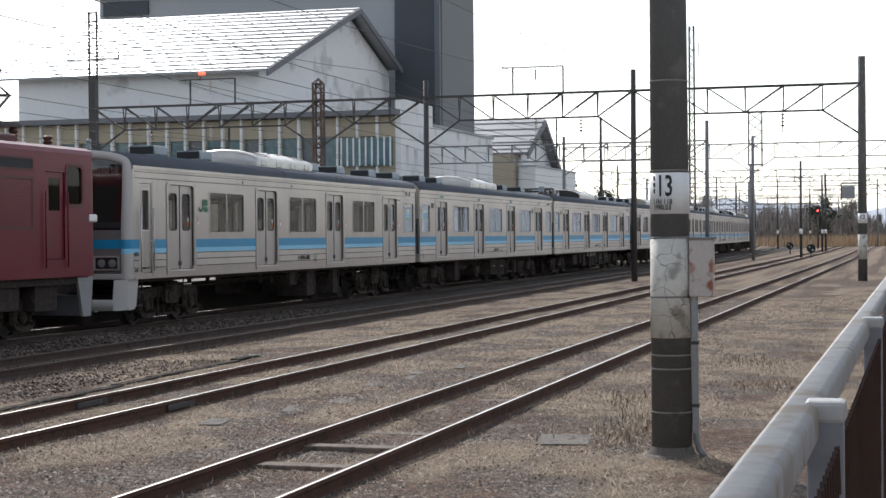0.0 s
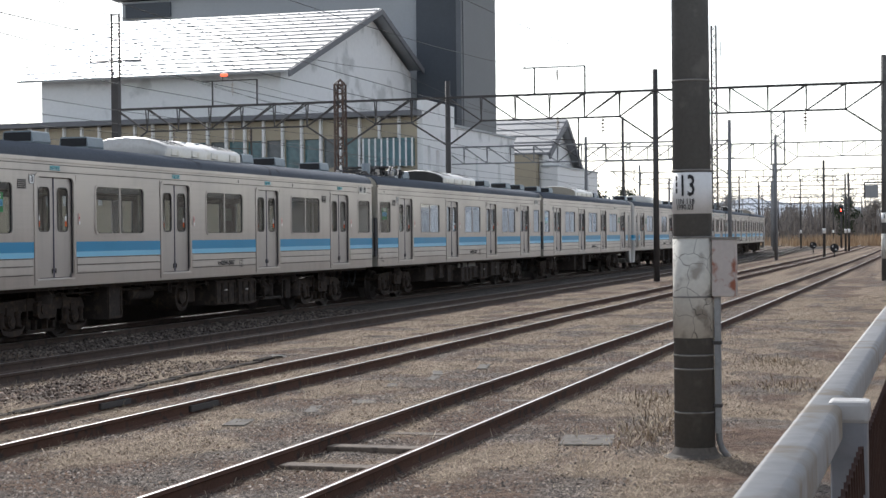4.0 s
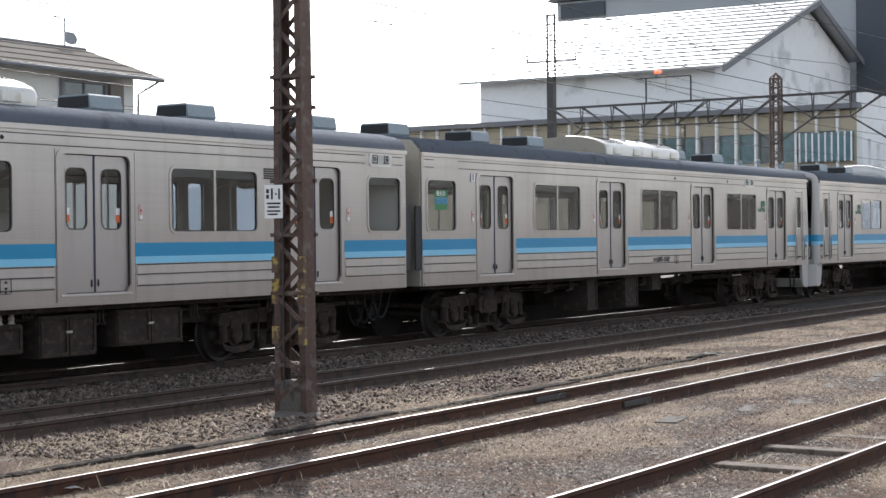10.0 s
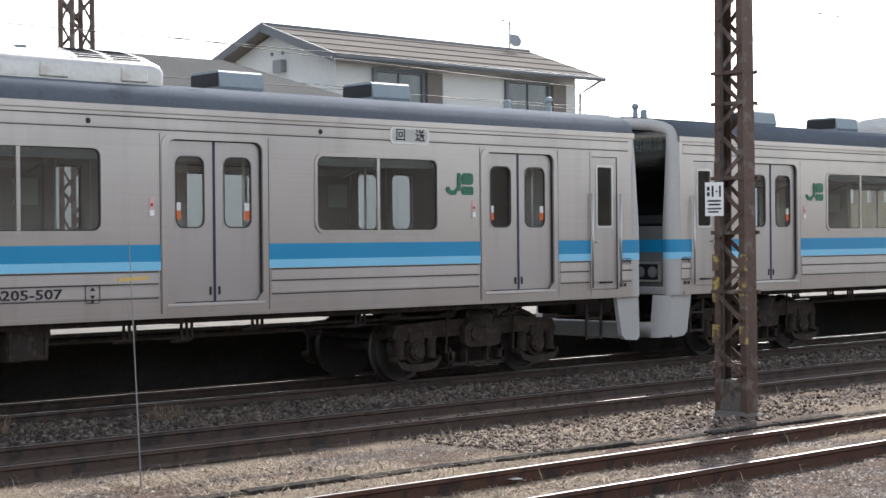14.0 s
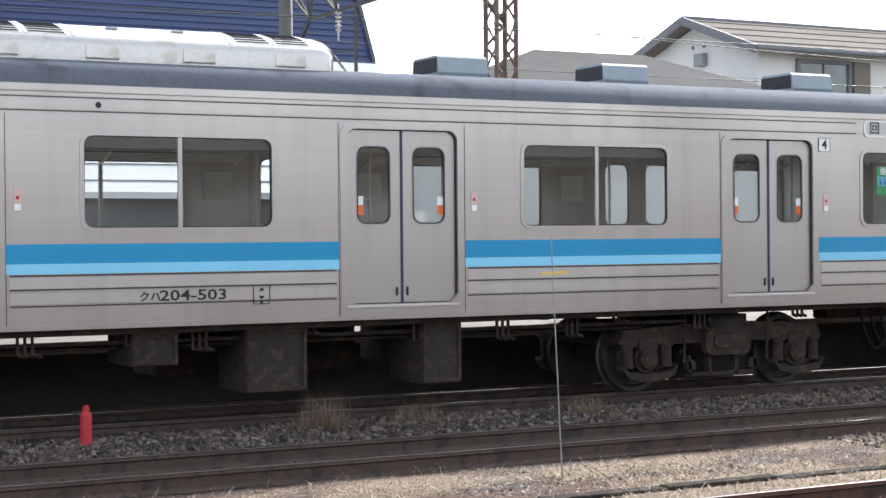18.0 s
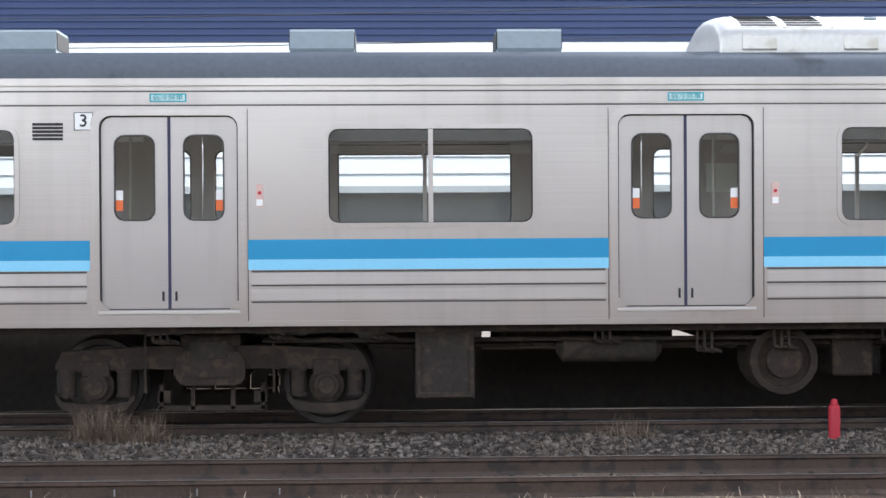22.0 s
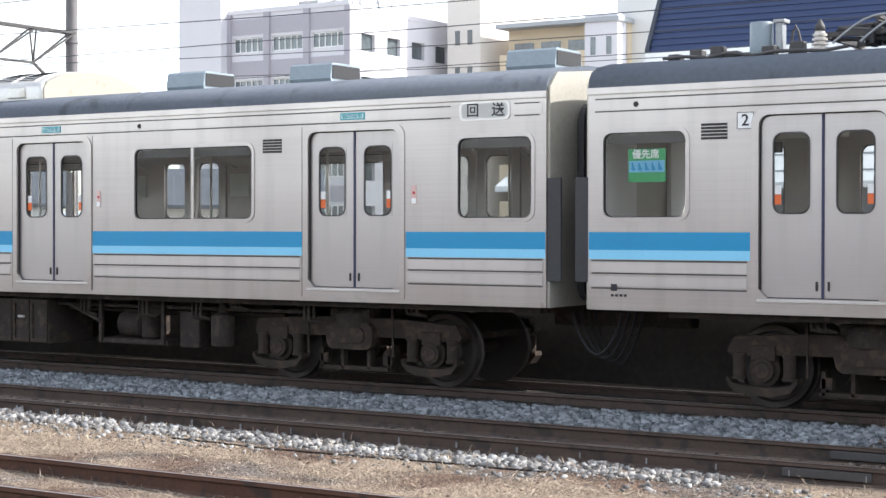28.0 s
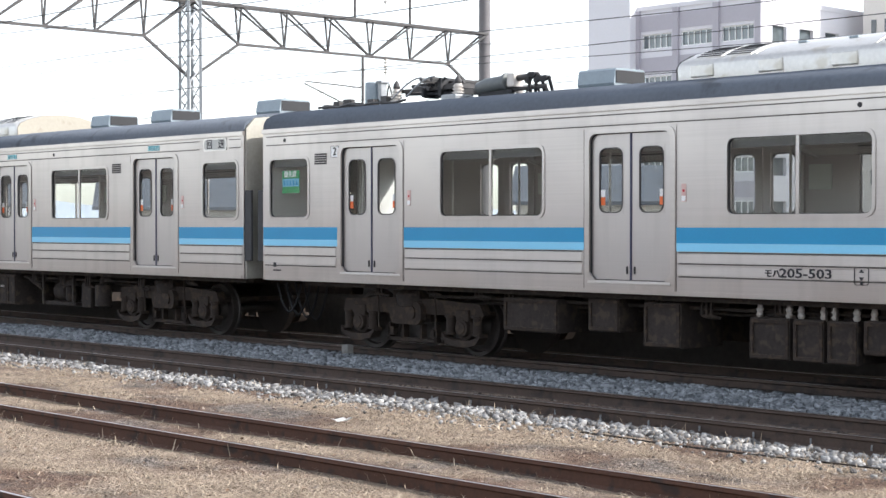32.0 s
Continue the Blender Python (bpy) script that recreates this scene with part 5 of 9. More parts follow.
    for x in {"trailer": (0.8, 3.9) if flip else (-3.9, -0.8), "motor_a": (0.72, 3.95), "motor_b": (-9.2, 0.8)}[form]:
        part("side_lamp", shaped("side_lamp", BLACK, lambda bm: turned(bm, (0, -HALF + 0.002, 3.12), (0, -1, 0), [(0, 0.034), (0.015, 0.028)], 12)), BLACK, car, m=Matrix.Translation((x, 0, 0)))


CARS = []


def railcar(index, form, cls, number, flip=False):
    """One car of the train. flip: its cab is at +x."""
    label = {"trailer": "stainless steel railcar with a driving cab and blue stripes", "motor_a": "stainless steel railcar with blue stripes on the rails", "motor_b": "stainless steel railcar with a folded pantograph on its roof"}[form]
    car = thing("railcar", Matrix.Translation((FIRST + 20 * index + 10, TRACKS[1], 0)), label, "railcar", "cars of the train")
    cab = form == "trailer"
    body = car
    if flip:
        body = None
    # a cab at +x: the whole shell is mirrored end for end
    kids_before = set(bpy.data.objects)
    add_side(car, cab, True)
    add_side(car, cab, False)
    vents = {"trailer": (4.05, 6.45, 13.72, 15.94, 18.8), "motor_a": (1.2, 4.15, 6.22, 13.75, 15.8, 18.95), "motor_b": (6.1, 13.75, 15.8, 18.95)}[form]
    add_roof(car, cab, vents, 9.9, form == "motor_b")
    if form == "motor_b":
        add_pantograph(car)
    add_inside(car, cab)
    end_wall(car, 9.75, 1)
    if cab:
        cab_front(car)
    else:
        end_wall(car, -9.75, -1)
    add_gear(car, form)
    if flip:
        for o in set(bpy.data.objects) - kids_before:
            if o.parent is car:
                o.matrix_basis = Matrix.Diagonal((-1, 1, 1, 1)) @ o.matrix_basis
    add_bogie(car, 3.1)
    add_bogie(car, 16.9)
    notices(car, form, number, cls, flip)
    CARS.append((car, FIRST + 20 * index + 10))
    return car


def loco_nose(bm):
    """The end of the engine's body, its corners and its roof edge rounded."""
    plan = [(6.96, 1.402), (7.04, 1.39), (7.11, 1.34), (7.15, 1.24), (7.165, 0.8), (7.17, 0.0)]
    plan = [(x, -y) for x, y in plan] + [(x, y) for x, y in plan[-2::-1]]
    rows = []
    for z, d in ((1.12, 0.0), (3.24, 0.0), (3.38, 0.015), (3.47, 0.06), (3.53, 0.14), (3.56, 0.26)):
        k = 1 - d / 1.5
        rows.append([bm.verts.new((6.96 + (x - 6.96) * (1 - d * 2.2), y * k, z)) for x, y in plan])
    for a, b in zip(rows, rows[1:]):
        for i in range(len(plan) - 1):
            bm.faces.new((a[i], a[i + 1], b[i + 1], b[i])).smooth = True


def locomotive():
    c0 = FIRST - 1.05 - 7.1
    e = thing("locomotive", Matrix.Translation((c0, TRACKS[1], 0)), "faded maroon electric locomotive coupled to the train", "locomotive")
    h = [(5.25, 5.95, 1.45, 3.06)] + [(6.0, 6.62, 2.45, 3.2)]
    h += [(-a[1], -a[0], a[2], a[3]) for a in h]

    for s in (1, -1):
        part("side_wall", shaped("loco_side", LOCORED, lambda bm: holed(bm, -7.0, 7.0, 1.12, 3.42, h, -HALF, -HALF + 0.05)), LOCORED, e, m=Matrix.Diagonal((1, s, 1, 1)))
    part("roof", shaped("loco_roof", LOCORED, lambda bm: prism(bm, [(-1.4, 3.42), (-1.37, 3.50), (-1.25, 3.56), (1.25, 3.56), (1.37, 3.50), (1.4, 3.42)], -7.05, 7.05)), LOCORED, e)
    part("roof_hatch", shaped("loco_hatch", LOCODARK, lambda bm: [box(bm, -5.0, 5.0, -1.0, 1.0, 3.56, 3.72, 0.04), box(bm, 5.3, 6.8, -0.4, 0.4, 3.56, 3.66, 0.03)]), LOCODARK, e)
    for s in (1, -1):
        T = Matrix.Diagonal((s, 1, 1, 1))
        part("cab_end", shaped("loco_end", LOCORED, loco_nose), LOCORED, e, "rounded maroon cab end", m=T)
        part("windscreen", shaped("loco_screen", BLACK, lambda bm: [box(bm, 7.15, 7.175, a, b, 2.4, 3.2, 0.005) for a, b in ((-1.15, -0.45), (-0.35, 0.35), (0.45, 1.15))]), BLACK, e, m=T)
        for y in (-1.105, 1.105):
            part("white_stripe", shaped("loco_white", WHITE, lambda bm: box(bm, 6.86, 7.185, -0.312, 0.312, 2.15, 2.30, 0.03)), WHITE, e, "white lamp bracket stripe", m=T @ Matrix.Translation((0, y, 0)))
        part("snow_plough", shaped("loco_plough", GALV, lambda bm: [plate(bm, [(6.55, 1.1), (7.15, 1.1), (7.05, 0.35), (6.75, 0.35)][::-1], a, a + 0.06) for a in (-1.32, 1.26)] + [box(bm, 7.0, 7.08, -1.3, 1.3, 0.35, 0.75, 0.02)]), GALV, e, "grey snow plough", m=T)
        for y in (-1, 1):
            Q = T @ Matrix.Diagonal((1, y, 1, 1))
            d = part("crew_door", shaped("loco_door", LOCORED, lambda bm: holed(bm, 5.27, 5.93, 1.46, 3.05, [(5.4, 5.8, 2.35, 2.95)], -HALF + 0.02, -HALF + 0.06)), LOCORED, e, m=Q)
            part("pane", shaped("loco_door_pane", LOCOGLASS, lambda bm: box(bm, 5.4, 5.8, -HALF + 0.03, -HALF + 0.036, 2.35, 2.95)), LOCOGLASS, d)
            w = part("cab_window", shaped("loco_win", LOCODARK, lambda bm: ring(bm, rounded(5.97, 6.65, 2.42, 3.23, 0.12), rounded(6.03, 6.59, 2.48, 3.17, 0.09), -HALF - 0.012, -HALF + 0.03)), LOCODARK, e, m=Q)
            part("pane", shaped("loco_pane", LOCOGLASS, lambda bm: box(bm, 6.0, 6.62, -HALF + 0.02, -HALF + 0.026, 2.45, 3.2)), LOCOGLASS, w)
            for x in (5.2, 6.0):
                part("grab_rail", shaped("loco_rail", LOCORED, lambda bm: rod(bm, (0, -HALF - 0.04, 1.3), (0, -HALF - 0.04, 2.7), 0.016)), LOCORED, e, m=Q @ Matrix.Translation((x, 0, 0)))
            part("step_light", shaped("loco_gear", DARKBOX, lambda bm: [box(bm, 5.2, 6.0, -1.2, -0.6, 0.5, 1.1, 0.02), box(bm, 1.5, 4.6, -1.25, -0.5, 0.55, 1.1, 0.03)]), DARKBOX, e, m=Q)
    for k in range(4):
        x0 = -3.94 + 2.627 * k
        for s in (-1, 1):
            g = part("side_grille", shaped("loco_grille", LOCODARK, lambda bm: ring(bm, rounded(-0.9, 0.9, 2.0, 2.95, 0.03, 1), rounded(-0.84, 0.84, 2.06, 2.89, 0.03, 1), -HALF - 0.015, -HALF)), LOCODARK, e, m=Matrix.Translation((x0, 0, 0)) @ Matrix.Diagonal((1, -s, 1, 1)))
            for q in range(14):
                part("slat", shaped("loco_slat", LOCORED, lambda bm: box(bm, -0.84, 0.84, -HALF - 0.014, -HALF + 0.002, -0.02, 0.015)), LOCORED, g, m=Matrix.Translation((0, 0, 2.09 + 0.058 * q)))
            w = part("upper_window", shaped("loco_upper", LOCODARK, lambda bm: ring(bm, rounded(-0.9, 0.9, 3.05, 3.3, 0.05, 2), rounded(-0.86, 0.86, 3.09, 3.26, 0.03, 2), -HALF - 0.01, -HALF)), STEEL_EDGE, e, m=Matrix.Translation((x0, 0, 0)) @ Matrix.Diagonal((1, -s, 1, 1)))
            part("pane", shaped("loco_upper_pane", BLACK, lambda bm: box(bm, -0.86, 0.86, -HALF - 0.005, -HALF - 0.001, 3.09, 3.26)), BLACK, w)
    part("frame_skirt", shaped("loco_frame", DARKBOX, lambda bm: [box(bm, -7.0, 7.0, -1.3, 1.3, 0.98, 1.12), box(bm, -1.2, 1.2, -1.25, 1.25, 0.4, 1.0, 0.03)]), DARKBOX, e)
    for x in (4.1, -4.1):
        b = part("bogie", shaped("bogie_frame", BOGIE, bogie_frame), BOGIE, e, "dark engine bogie", Matrix.Translation((x, 0, 0)))
        for s in (-1.1, 1.1):
            w = part("wheelset", shaped("wheelset", WHEEL, wheel_shape), WHEEL, b, m=Matrix.Translation((s, 0, WHEEL_R)))
            SPINNING.append((w, s))
            for q in (-1, 1):
                part("axle_box", shaped("axle_box", BOGIE, axle_box), BOGIE, b, m=Matrix.Translation((s, 0, 0)) @ Matrix.Diagonal((1, q, 1, 1)))

    def panto(bm):
        for s in (-1, 1):
            for k in (-1, 1):
                rod(bm, (4.4 + k * 0.3, s * 0.55, 3.95), (4.4 + k * 1.25, s * 0.45, 4.5), 0.03, n=6)
                rod(bm, (4.4 + k * 1.25, s * 0.45, 4.5), (4.4 + k * 0.15, s * 0.35, 5.0), 0.02, n=6)
            bar(bm, (3.2, s * 0.6, 3.95), (5.7, s * 0.6, 3.95), 0.06)
        for k in (-1, 1):
            rod(bm, (4.4 + k * 1.25, -0.45, 4.5), (4.4 + k * 1.25, 0.45, 4.5), 0.028, n=6)
            pts = [(4.4 + k * 0.15, y, z) for y, z in ((-0.95, 4.82), (-0.75, 5.03), (0.75, 5.03), (0.95, 4.82))]
            for a, b in zip(pts, pts[1:]):
                rod(bm, a, b, 0.025, n=6)
        box(bm, 3.2, 5.7, -0.65, 0.65, 3.90, 3.96)
    p = part("pantograph", shaped("loco_panto", DARKSTEEL, panto), DARKSTEEL, e, "raised dark pantograph")
    for x in (3.3, 5.6):
        for y in (-0.55, 0.55):
            part("insulator", shaped("loco_insulator", PORCDARK, lambda bm: turned(bm, (0, 0, 3.56), (0, 0, 1), [(0, 0.09), (0.06, 0.11), (0.08, 0.06), (0.13, 0.11), (0.15, 0.06), (0.20, 0.11), (0.22, 0.06), (0.27, 0.1), (0.36, 0.05)], 12)), PORCDARK, p, m=Matrix.Translation((x, y, 0)))
    part("roof_insulator", shaped("loco_insulator_b", PORCDARK, lambda bm: turned(bm, (6.4, -0.8, 3.5), (0, 0, 1), [(0, 0.08), (0.08, 0.10), (0.1, 0.06), (0.17, 0.1), (0.19, 0.06), (0.26, 0.1), (0.3, 0.04)], 12)), PORCDARK, e)
    CARS.append((e, c0))


locomotive()
railcar(0, "trailer", "クハ204-507", "4")
railcar(1, "motor_a", "モハ204-507", "3")
railcar(2, "motor_b", "モハ205-507", "2")
railcar(3, "trailer", "クハ205-507", "1", True)
railcar(4, "trailer", "クハ204-503", "4")
railcar(5, "motor_a", "モハ204-503", "3")
railcar(6, "motor_b", "モハ205-503", "2")
railcar(7, "trailer", "クハ205-503", "1", True)

# ---- ground ----
def grassy(x, y):
    """How thickly dead grass grows: in patches, thin on the gravel beside the near siding."""
    n = noise.noise((x * 0.40, y * 0.75, 7)) + 0.7 * noise.noise((x * 1.1, y * 1.7, 9))
    b = -0.10
    if 9.4 < y < 12.1:
        b = 0.16
    elif 8.1 < y < 9.3:
        b = 0.10
    elif 5.5 < y < 8.1:
        b = -0.20 + 0.30 * min(1, max(0, (x - 17) / 12)) + (0.14 if y > 7.3 else 0)
    elif y < 4.3:
        b = -0.36 + 0.52 * min(1, max(0, (x - 15) / 3))
    if 9.4 < y < 12.1 and 11 < x < 19:
        b = -0.05
    if x < 6:
        b = 0.22
    return max(0.02, min(1, 0.42 + b + 1.9 * n))


def ground_height(x, y):
    n = noise.noise((x * 0.35, y * 0.35, 0)) * 0.025 + noise.noise((x * 1.7, y * 1.7, 3)) * 0.012
    z = -0.135 + n
    if y > 13.5:
        z += 0.03 * min(1, (y - 13.5) / 0.6)
    elif 11.2 < y < 13.4:
        z -= 0.02
    if abs(y - 14.75) < 0.9:
        z += 0.035 * (1 - abs(y - 14.75) / 0.9)
    return z


def ground_material():
    """Dry grass, brown earth and old ballast, laid out in bands along the tracks; fresh grey stone further on."""
    m = bpy.data.materials.new("yard ground")
    m.use_nodes = True
    nt, n = m.node_tree, m.node_tree.nodes
    b = n["Principled BSDF"]
    b.inputs["Roughness"].default_value = 0.95
    b.inputs["Specular IOR Level"].default_value = 0.2
    geo = n.new("ShaderNodeNewGeometry")

    def tex(scale, detail=6, rough=0.6):
        t = n.new("ShaderNodeTexNoise")
        t.inputs["Scale"].default_value, t.inputs["Detail"].default_value, t.inputs["Roughness"].default_value = scale, detail, rough
        nt.links.new(geo.outputs["Position"], t.inputs["Vector"])
        return t.outputs["Fac"]

    def ramp(v, a, c, lo=0.0, hi=1.0):
        r = n.new("ShaderNodeMapRange")
        for k, q in zip(("From Min", "From Max", "To Min", "To Max"), (a, c, lo, hi)):
            r.inputs[k].default_value = q
        nt.links.new(v, r.inputs["Value"])
        return r.outputs[0]

    def mix(f, p, q):
        x = n.new("ShaderNodeMix")
        x.data_type = 'RGBA'
        for i, val in ((0, f), (6, p), (7, q)):
            if isinstance(val, tuple):
                x.inputs[i].default_value = (*val, 1)
            else:
                nt.links.new(val, x.inputs[i])
        return x.outputs[2]

    def math_node(op, p, q):
        x = n.new("ShaderNodeMath")
        x.operation = op
        for i, val in ((0, p), (1, q)):
            if isinstance(val, float):
                x.inputs[i].default_value = val
            else:
                nt.links.new(val, x.inputs[i])
        return x.outputs[0]

    sep = n.new("ShaderNodeSeparateXYZ")
    nt.links.new(geo.outputs["Position"], sep.inputs[0])
    X, Yy = sep.outputs[0], sep.outputs[1]
    vor = n.new("ShaderNodeTexVoronoi")
    vor.inputs["Scale"].default_value = 34
    nt.links.new(geo.outputs["Position"], vor.inputs["Vector"])
    hue = n.new("ShaderNodeSeparateColor")
    nt.links.new(vor.outputs["Color"], hue.inputs[0])
    stone = mix(hue.outputs[0], (0.056, 0.046, 0.040), (0.26, 0.22, 0.19))
    earth = mix(ramp(tex(9), 0.3, 0.7), (0.085, 0.053, 0.039), (0.20, 0.135, 0.099))
    straw = mix(ramp(tex(30, 8, 0.75), 0.3, 0.7), (0.16, 0.116, 0.085), (0.38, 0.300, 0.225))
    base = mix(ramp(tex(0.9), 0.40, 0.54), stone, earth)
    mask = n.new("ShaderNodeAttribute")
    mask.attribute_name = "grass"
    patch = ramp(math_node('ADD', mask.outputs["Fac"], math_node('MULTIPLY', tex(6, 5), 0.8)), 0.65, 1.15)
    col = mix(patch, base, straw)
    dark = math_node('MULTIPLY', ramp(Yy, 13.2, 13.9), ramp(Yy, 18.0, 18.6, 1.0, 0.0))
    oldstone = mix(hue.outputs[1], (0.035, 0.03, 0.028), (0.11, 0.096, 0.085))
    col = mix(dark, col, oldstone)
    fresh = math_node('MULTIPLY', ramp(X, -5.5, -3.8, 1.0, 0.0), math_node('MULTIPLY', ramp(Yy, 13.5, 13.8), ramp(Yy, 15.4, 15.8, 1.0, 0.0)))
    newstone = mix(hue.outputs[2], (0.08, 0.09, 0.10), (0.22, 0.24, 0.255))
    col = mix(fresh, col, newstone)
    speck = n.new("ShaderNodeMix")
    speck.data_type, speck.blend_type = 'RGBA', 'MULTIPLY'
    speck.inputs[0].default_value = 1.0
    nt.links.new(col, speck.inputs[6])
    nt.links.new(math_node('MULTIPLY', ramp(tex(130, 4, 0.75), 0.38, 0.62, 0.25, 2.0), ramp(tex(2.6, 5), 0.3, 0.7, 0.7, 1.3)), speck.inputs[7])
    col = speck.outputs[2]
    far = ramp(Yy, 20.0, 24.0)
    col = mix(far, col, mix(ramp(tex(0.3), 0.3, 0.7), (0.26, 0.24, 0.21), (0.36, 0.33, 0.29)))
    nt.links.new(col, b.inputs["Base Color"])
    bp = n.new("ShaderNodeBump")
    bp.inputs["Strength"].default_value, bp.inputs["Distance"].default_value = 1.0, 0.04
    nt.links.new(math_node('ADD', vor.outputs["Distance"], tex(55, 5)), bp.inputs["Height"])
    nt.links.new(bp.outputs[0], b.inputs["Normal"])
    return m


def lattice_sheet(name, xs, ys, height, material):
    v = [(x, y, height(x, y)) for y in ys for x in xs]
    w = len(xs)
    f = [(j * w + i, j * w + i + 1, (j + 1) * w + i + 1, (j + 1) * w + i) for j in range(len(ys) - 1) for i in range(w - 1)]
    me = bpy.data.meshes.new(name)
    me.from_pydata(v, [], f)
    me.polygons.foreach_set("use_smooth", [True] * len(f))
    me.materials.append(material)
    return new(name, me)


xs = [-3500, -1200, -500, -250, -140, -90, -60] + [-45 + 0.35 * k for k in range(300)] + [62, 66, 72, 80, 92, 110, 140, 190, 280, 420, 700, 1200, 2000, 3500]
ys = [-3000, -800, -300, -120, -60, -30, -15] + [-8 + 0.35 * k for k in range(82)] + [21.5, 24, 28, 34, 42, 60, 100, 180, 320, 600, 1200, 3000]
GROUND = lattice_sheet("ground", xs, ys, ground_height, ground_material())
GROUND.data.attributes.new("grass", 'FLOAT', 'POINT').data.foreach_set("value", [grassy(x, y) for y in ys for x in xs])
tagged(GROUND, "brown earth with dry grass and old ballast", "ground", kind="structure")


# ---- tracks ----
RAIL = [(-0.032, 0), (-0.028, -0.008), (-0.032, -0.03), (-0.009, -0.045), (-0.008, -0.12), (-0.06, -0.145), (-0.063, -0.153), (0.063, -0.153), (0.06, -0.145), (0.008, -0.12), (0.009, -0.045), (0.032, -0.03), (0.028, -0.008), (0.032, 0)]


def drawn(bm, outline, curve):
    """A rail's outline drawn along the track and round its far curve."""
    rows = [[bm.verts.new((x, y + curve * bend(x), z)) for y, z in outline] for x in (-160, 90, 105, 120, 135, 150, 170, 190, 210, 230, 250, 275, 300, 330, 360, 400, 440)]
    n = len(outline)
    for a, b in zip(rows, rows[1:]):
        for i in range(n):
            bm.faces.new((a[i], a[(i + 1) % n], b[(i + 1) % n], b[i]))


def track(number, label, used):
    y, side = TRACKS[number], RUST if number < 3 else RUSTRED
    tr = thing("railway_track", Matrix.Translation((0, y, 0)), label, "track", "yard tracks", "structure")
    for s in (-1, 1):
        r = part("rail", shaped(("rail", number < 3), side, lambda bm: drawn(bm, RAIL, 1.0 if number < 3 else 0.25)), side, tr, "rusty steel rail", Matrix.Translation((0, s * 0.566, -0.003)))
        part("rail_head", shaped(("rail_head", number < 3), used, lambda bm: drawn(bm, [(-0.022, -0.004), (-0.022, 0.001), (0.002, 0.001), (0.002, -0.004)], 1.0 if number < 3 else 0.25)), used, r, "worn bright running surface")
    return tr


SHINE2 = mat("dull rail head", (0.30, 0.27, 0.25), 0.35, 0.9, 0.2, 2, 40, 0.05)
track_1 = track(1, "main track on dark ballast under the train", SHINE)
track_2 = track(2, "siding track on old ballast", SHINE2)
track_3 = track(3, "siding track with shiny rails in dry grass", SHINE)
track_4 = track(4, "siding track with worn wooden sleepers", SHINE)

# ---- masts, gantries, wires ----
def lattice_post(bm, x, y, z0, z1, w0, w1, leg=0.075, step=0.42, lace=0.05):
    """A four-legged braced mast, a little slimmer at the top."""
    W = lambda z: (w0 + (w1 - w0) * (z - z0) / (z1 - z0)) / 2
    cs = [(-1, -1), (1, -1), (1, 1), (-1, 1)]
    for a, b in cs:
        bar(bm, (x + a * W(z0), y + b * W(z0), z0), (x + a * W(z1), y + b * W(z1), z1), leg)
    k = int((z1 - z0) / step)
    for i in range(k):
        a, b = z0 + step * i, z0 + step * (i + 1)
        for j in range(4):
            p, q = cs[j], cs[(j + 1) % 4]
            if i % 2:
                p, q = q, p
            bar(bm, (x + p[0] * W(a), y + p[1] * W(a), a), (x + q[0] * W(b), y + q[1] * W(b), b), 0.012, lace)


def truss(bm, x, y0, y1, zt, depth, w=0.30, posts=()):
    """A braced beam along y: two top chords, one bottom chord, ties and knees."""
    n = max(2, round((y1 - y0) / 1.55))
    ys_ = [y0 + (y1 - y0) * k / n for k in range(n + 1)]
    for s in (-1, 1):
        bar(bm, (x + s * w / 2, y0, zt), (x + s * w / 2, y1, zt), 0.075)
    bar(bm, (x, ys_[1], zt - depth), (x, ys_[-2], zt - depth), 0.075)
    for k in range(n + 1):
        bar(bm, (x - w / 2, ys_[k], zt), (x + w / 2, ys_[k], zt), 0.05)
        if 0 < k < n:
            for s in (-1, 1):
                bar(bm, (x + s * w / 2, ys_[k], zt), (x, ys_[k], zt - depth), 0.045)
    for k in range(n):
        up, dn = (k, k + 1) if k < n / 2 else (k + 1, k)
        if 0 < dn < n:
            for s in (-1, 1):
                bar(bm, (x + s * w / 2, ys_[up], zt), (x, ys_[dn], zt - depth), 0.05)
    bar(bm, (x, ys_[1], zt - depth), (x, y0, zt - depth - 1.05), 0.07)
    bar(bm, (x, ys_[-2], zt - depth), (x, y1, zt - depth - 1.05), 0.07)


def insulator_string(bm, p, q, n=5, r=0.075):
    p, q = Vector(p), Vector(q)
    L = (q - p).length
    out = [(0, 0.015)]
    for k in range(n):
        s = L * (0.2 + 0.6 * k / n)
        out += [(s, 0.02), (s + 0.02, r), (s + 0.05, r * 0.8), (s + 0.06, 0.02)]
    out.append((L, 0.015))
    turned(bm, p, q - p, out, 10)


def brown_post(bm, top):
    """A laced post with plates at its head and a small peaked cap."""
    lattice_post(bm, 0, 0, -0.2, top, 0.42, 0.38)
    for z in (top - 0.05, top - 0.45, 4.0, 1.2):
        box(bm, -0.23, 0.23, -0.23, 0.23, z, z + 0.05)
    for a, b in ((-1, -1), (1, -1), (1, 1), (-1, 1)):
        bar(bm, (a * 0.19, b * 0.19, top), (0, 0, top + 0.22), 0.05)


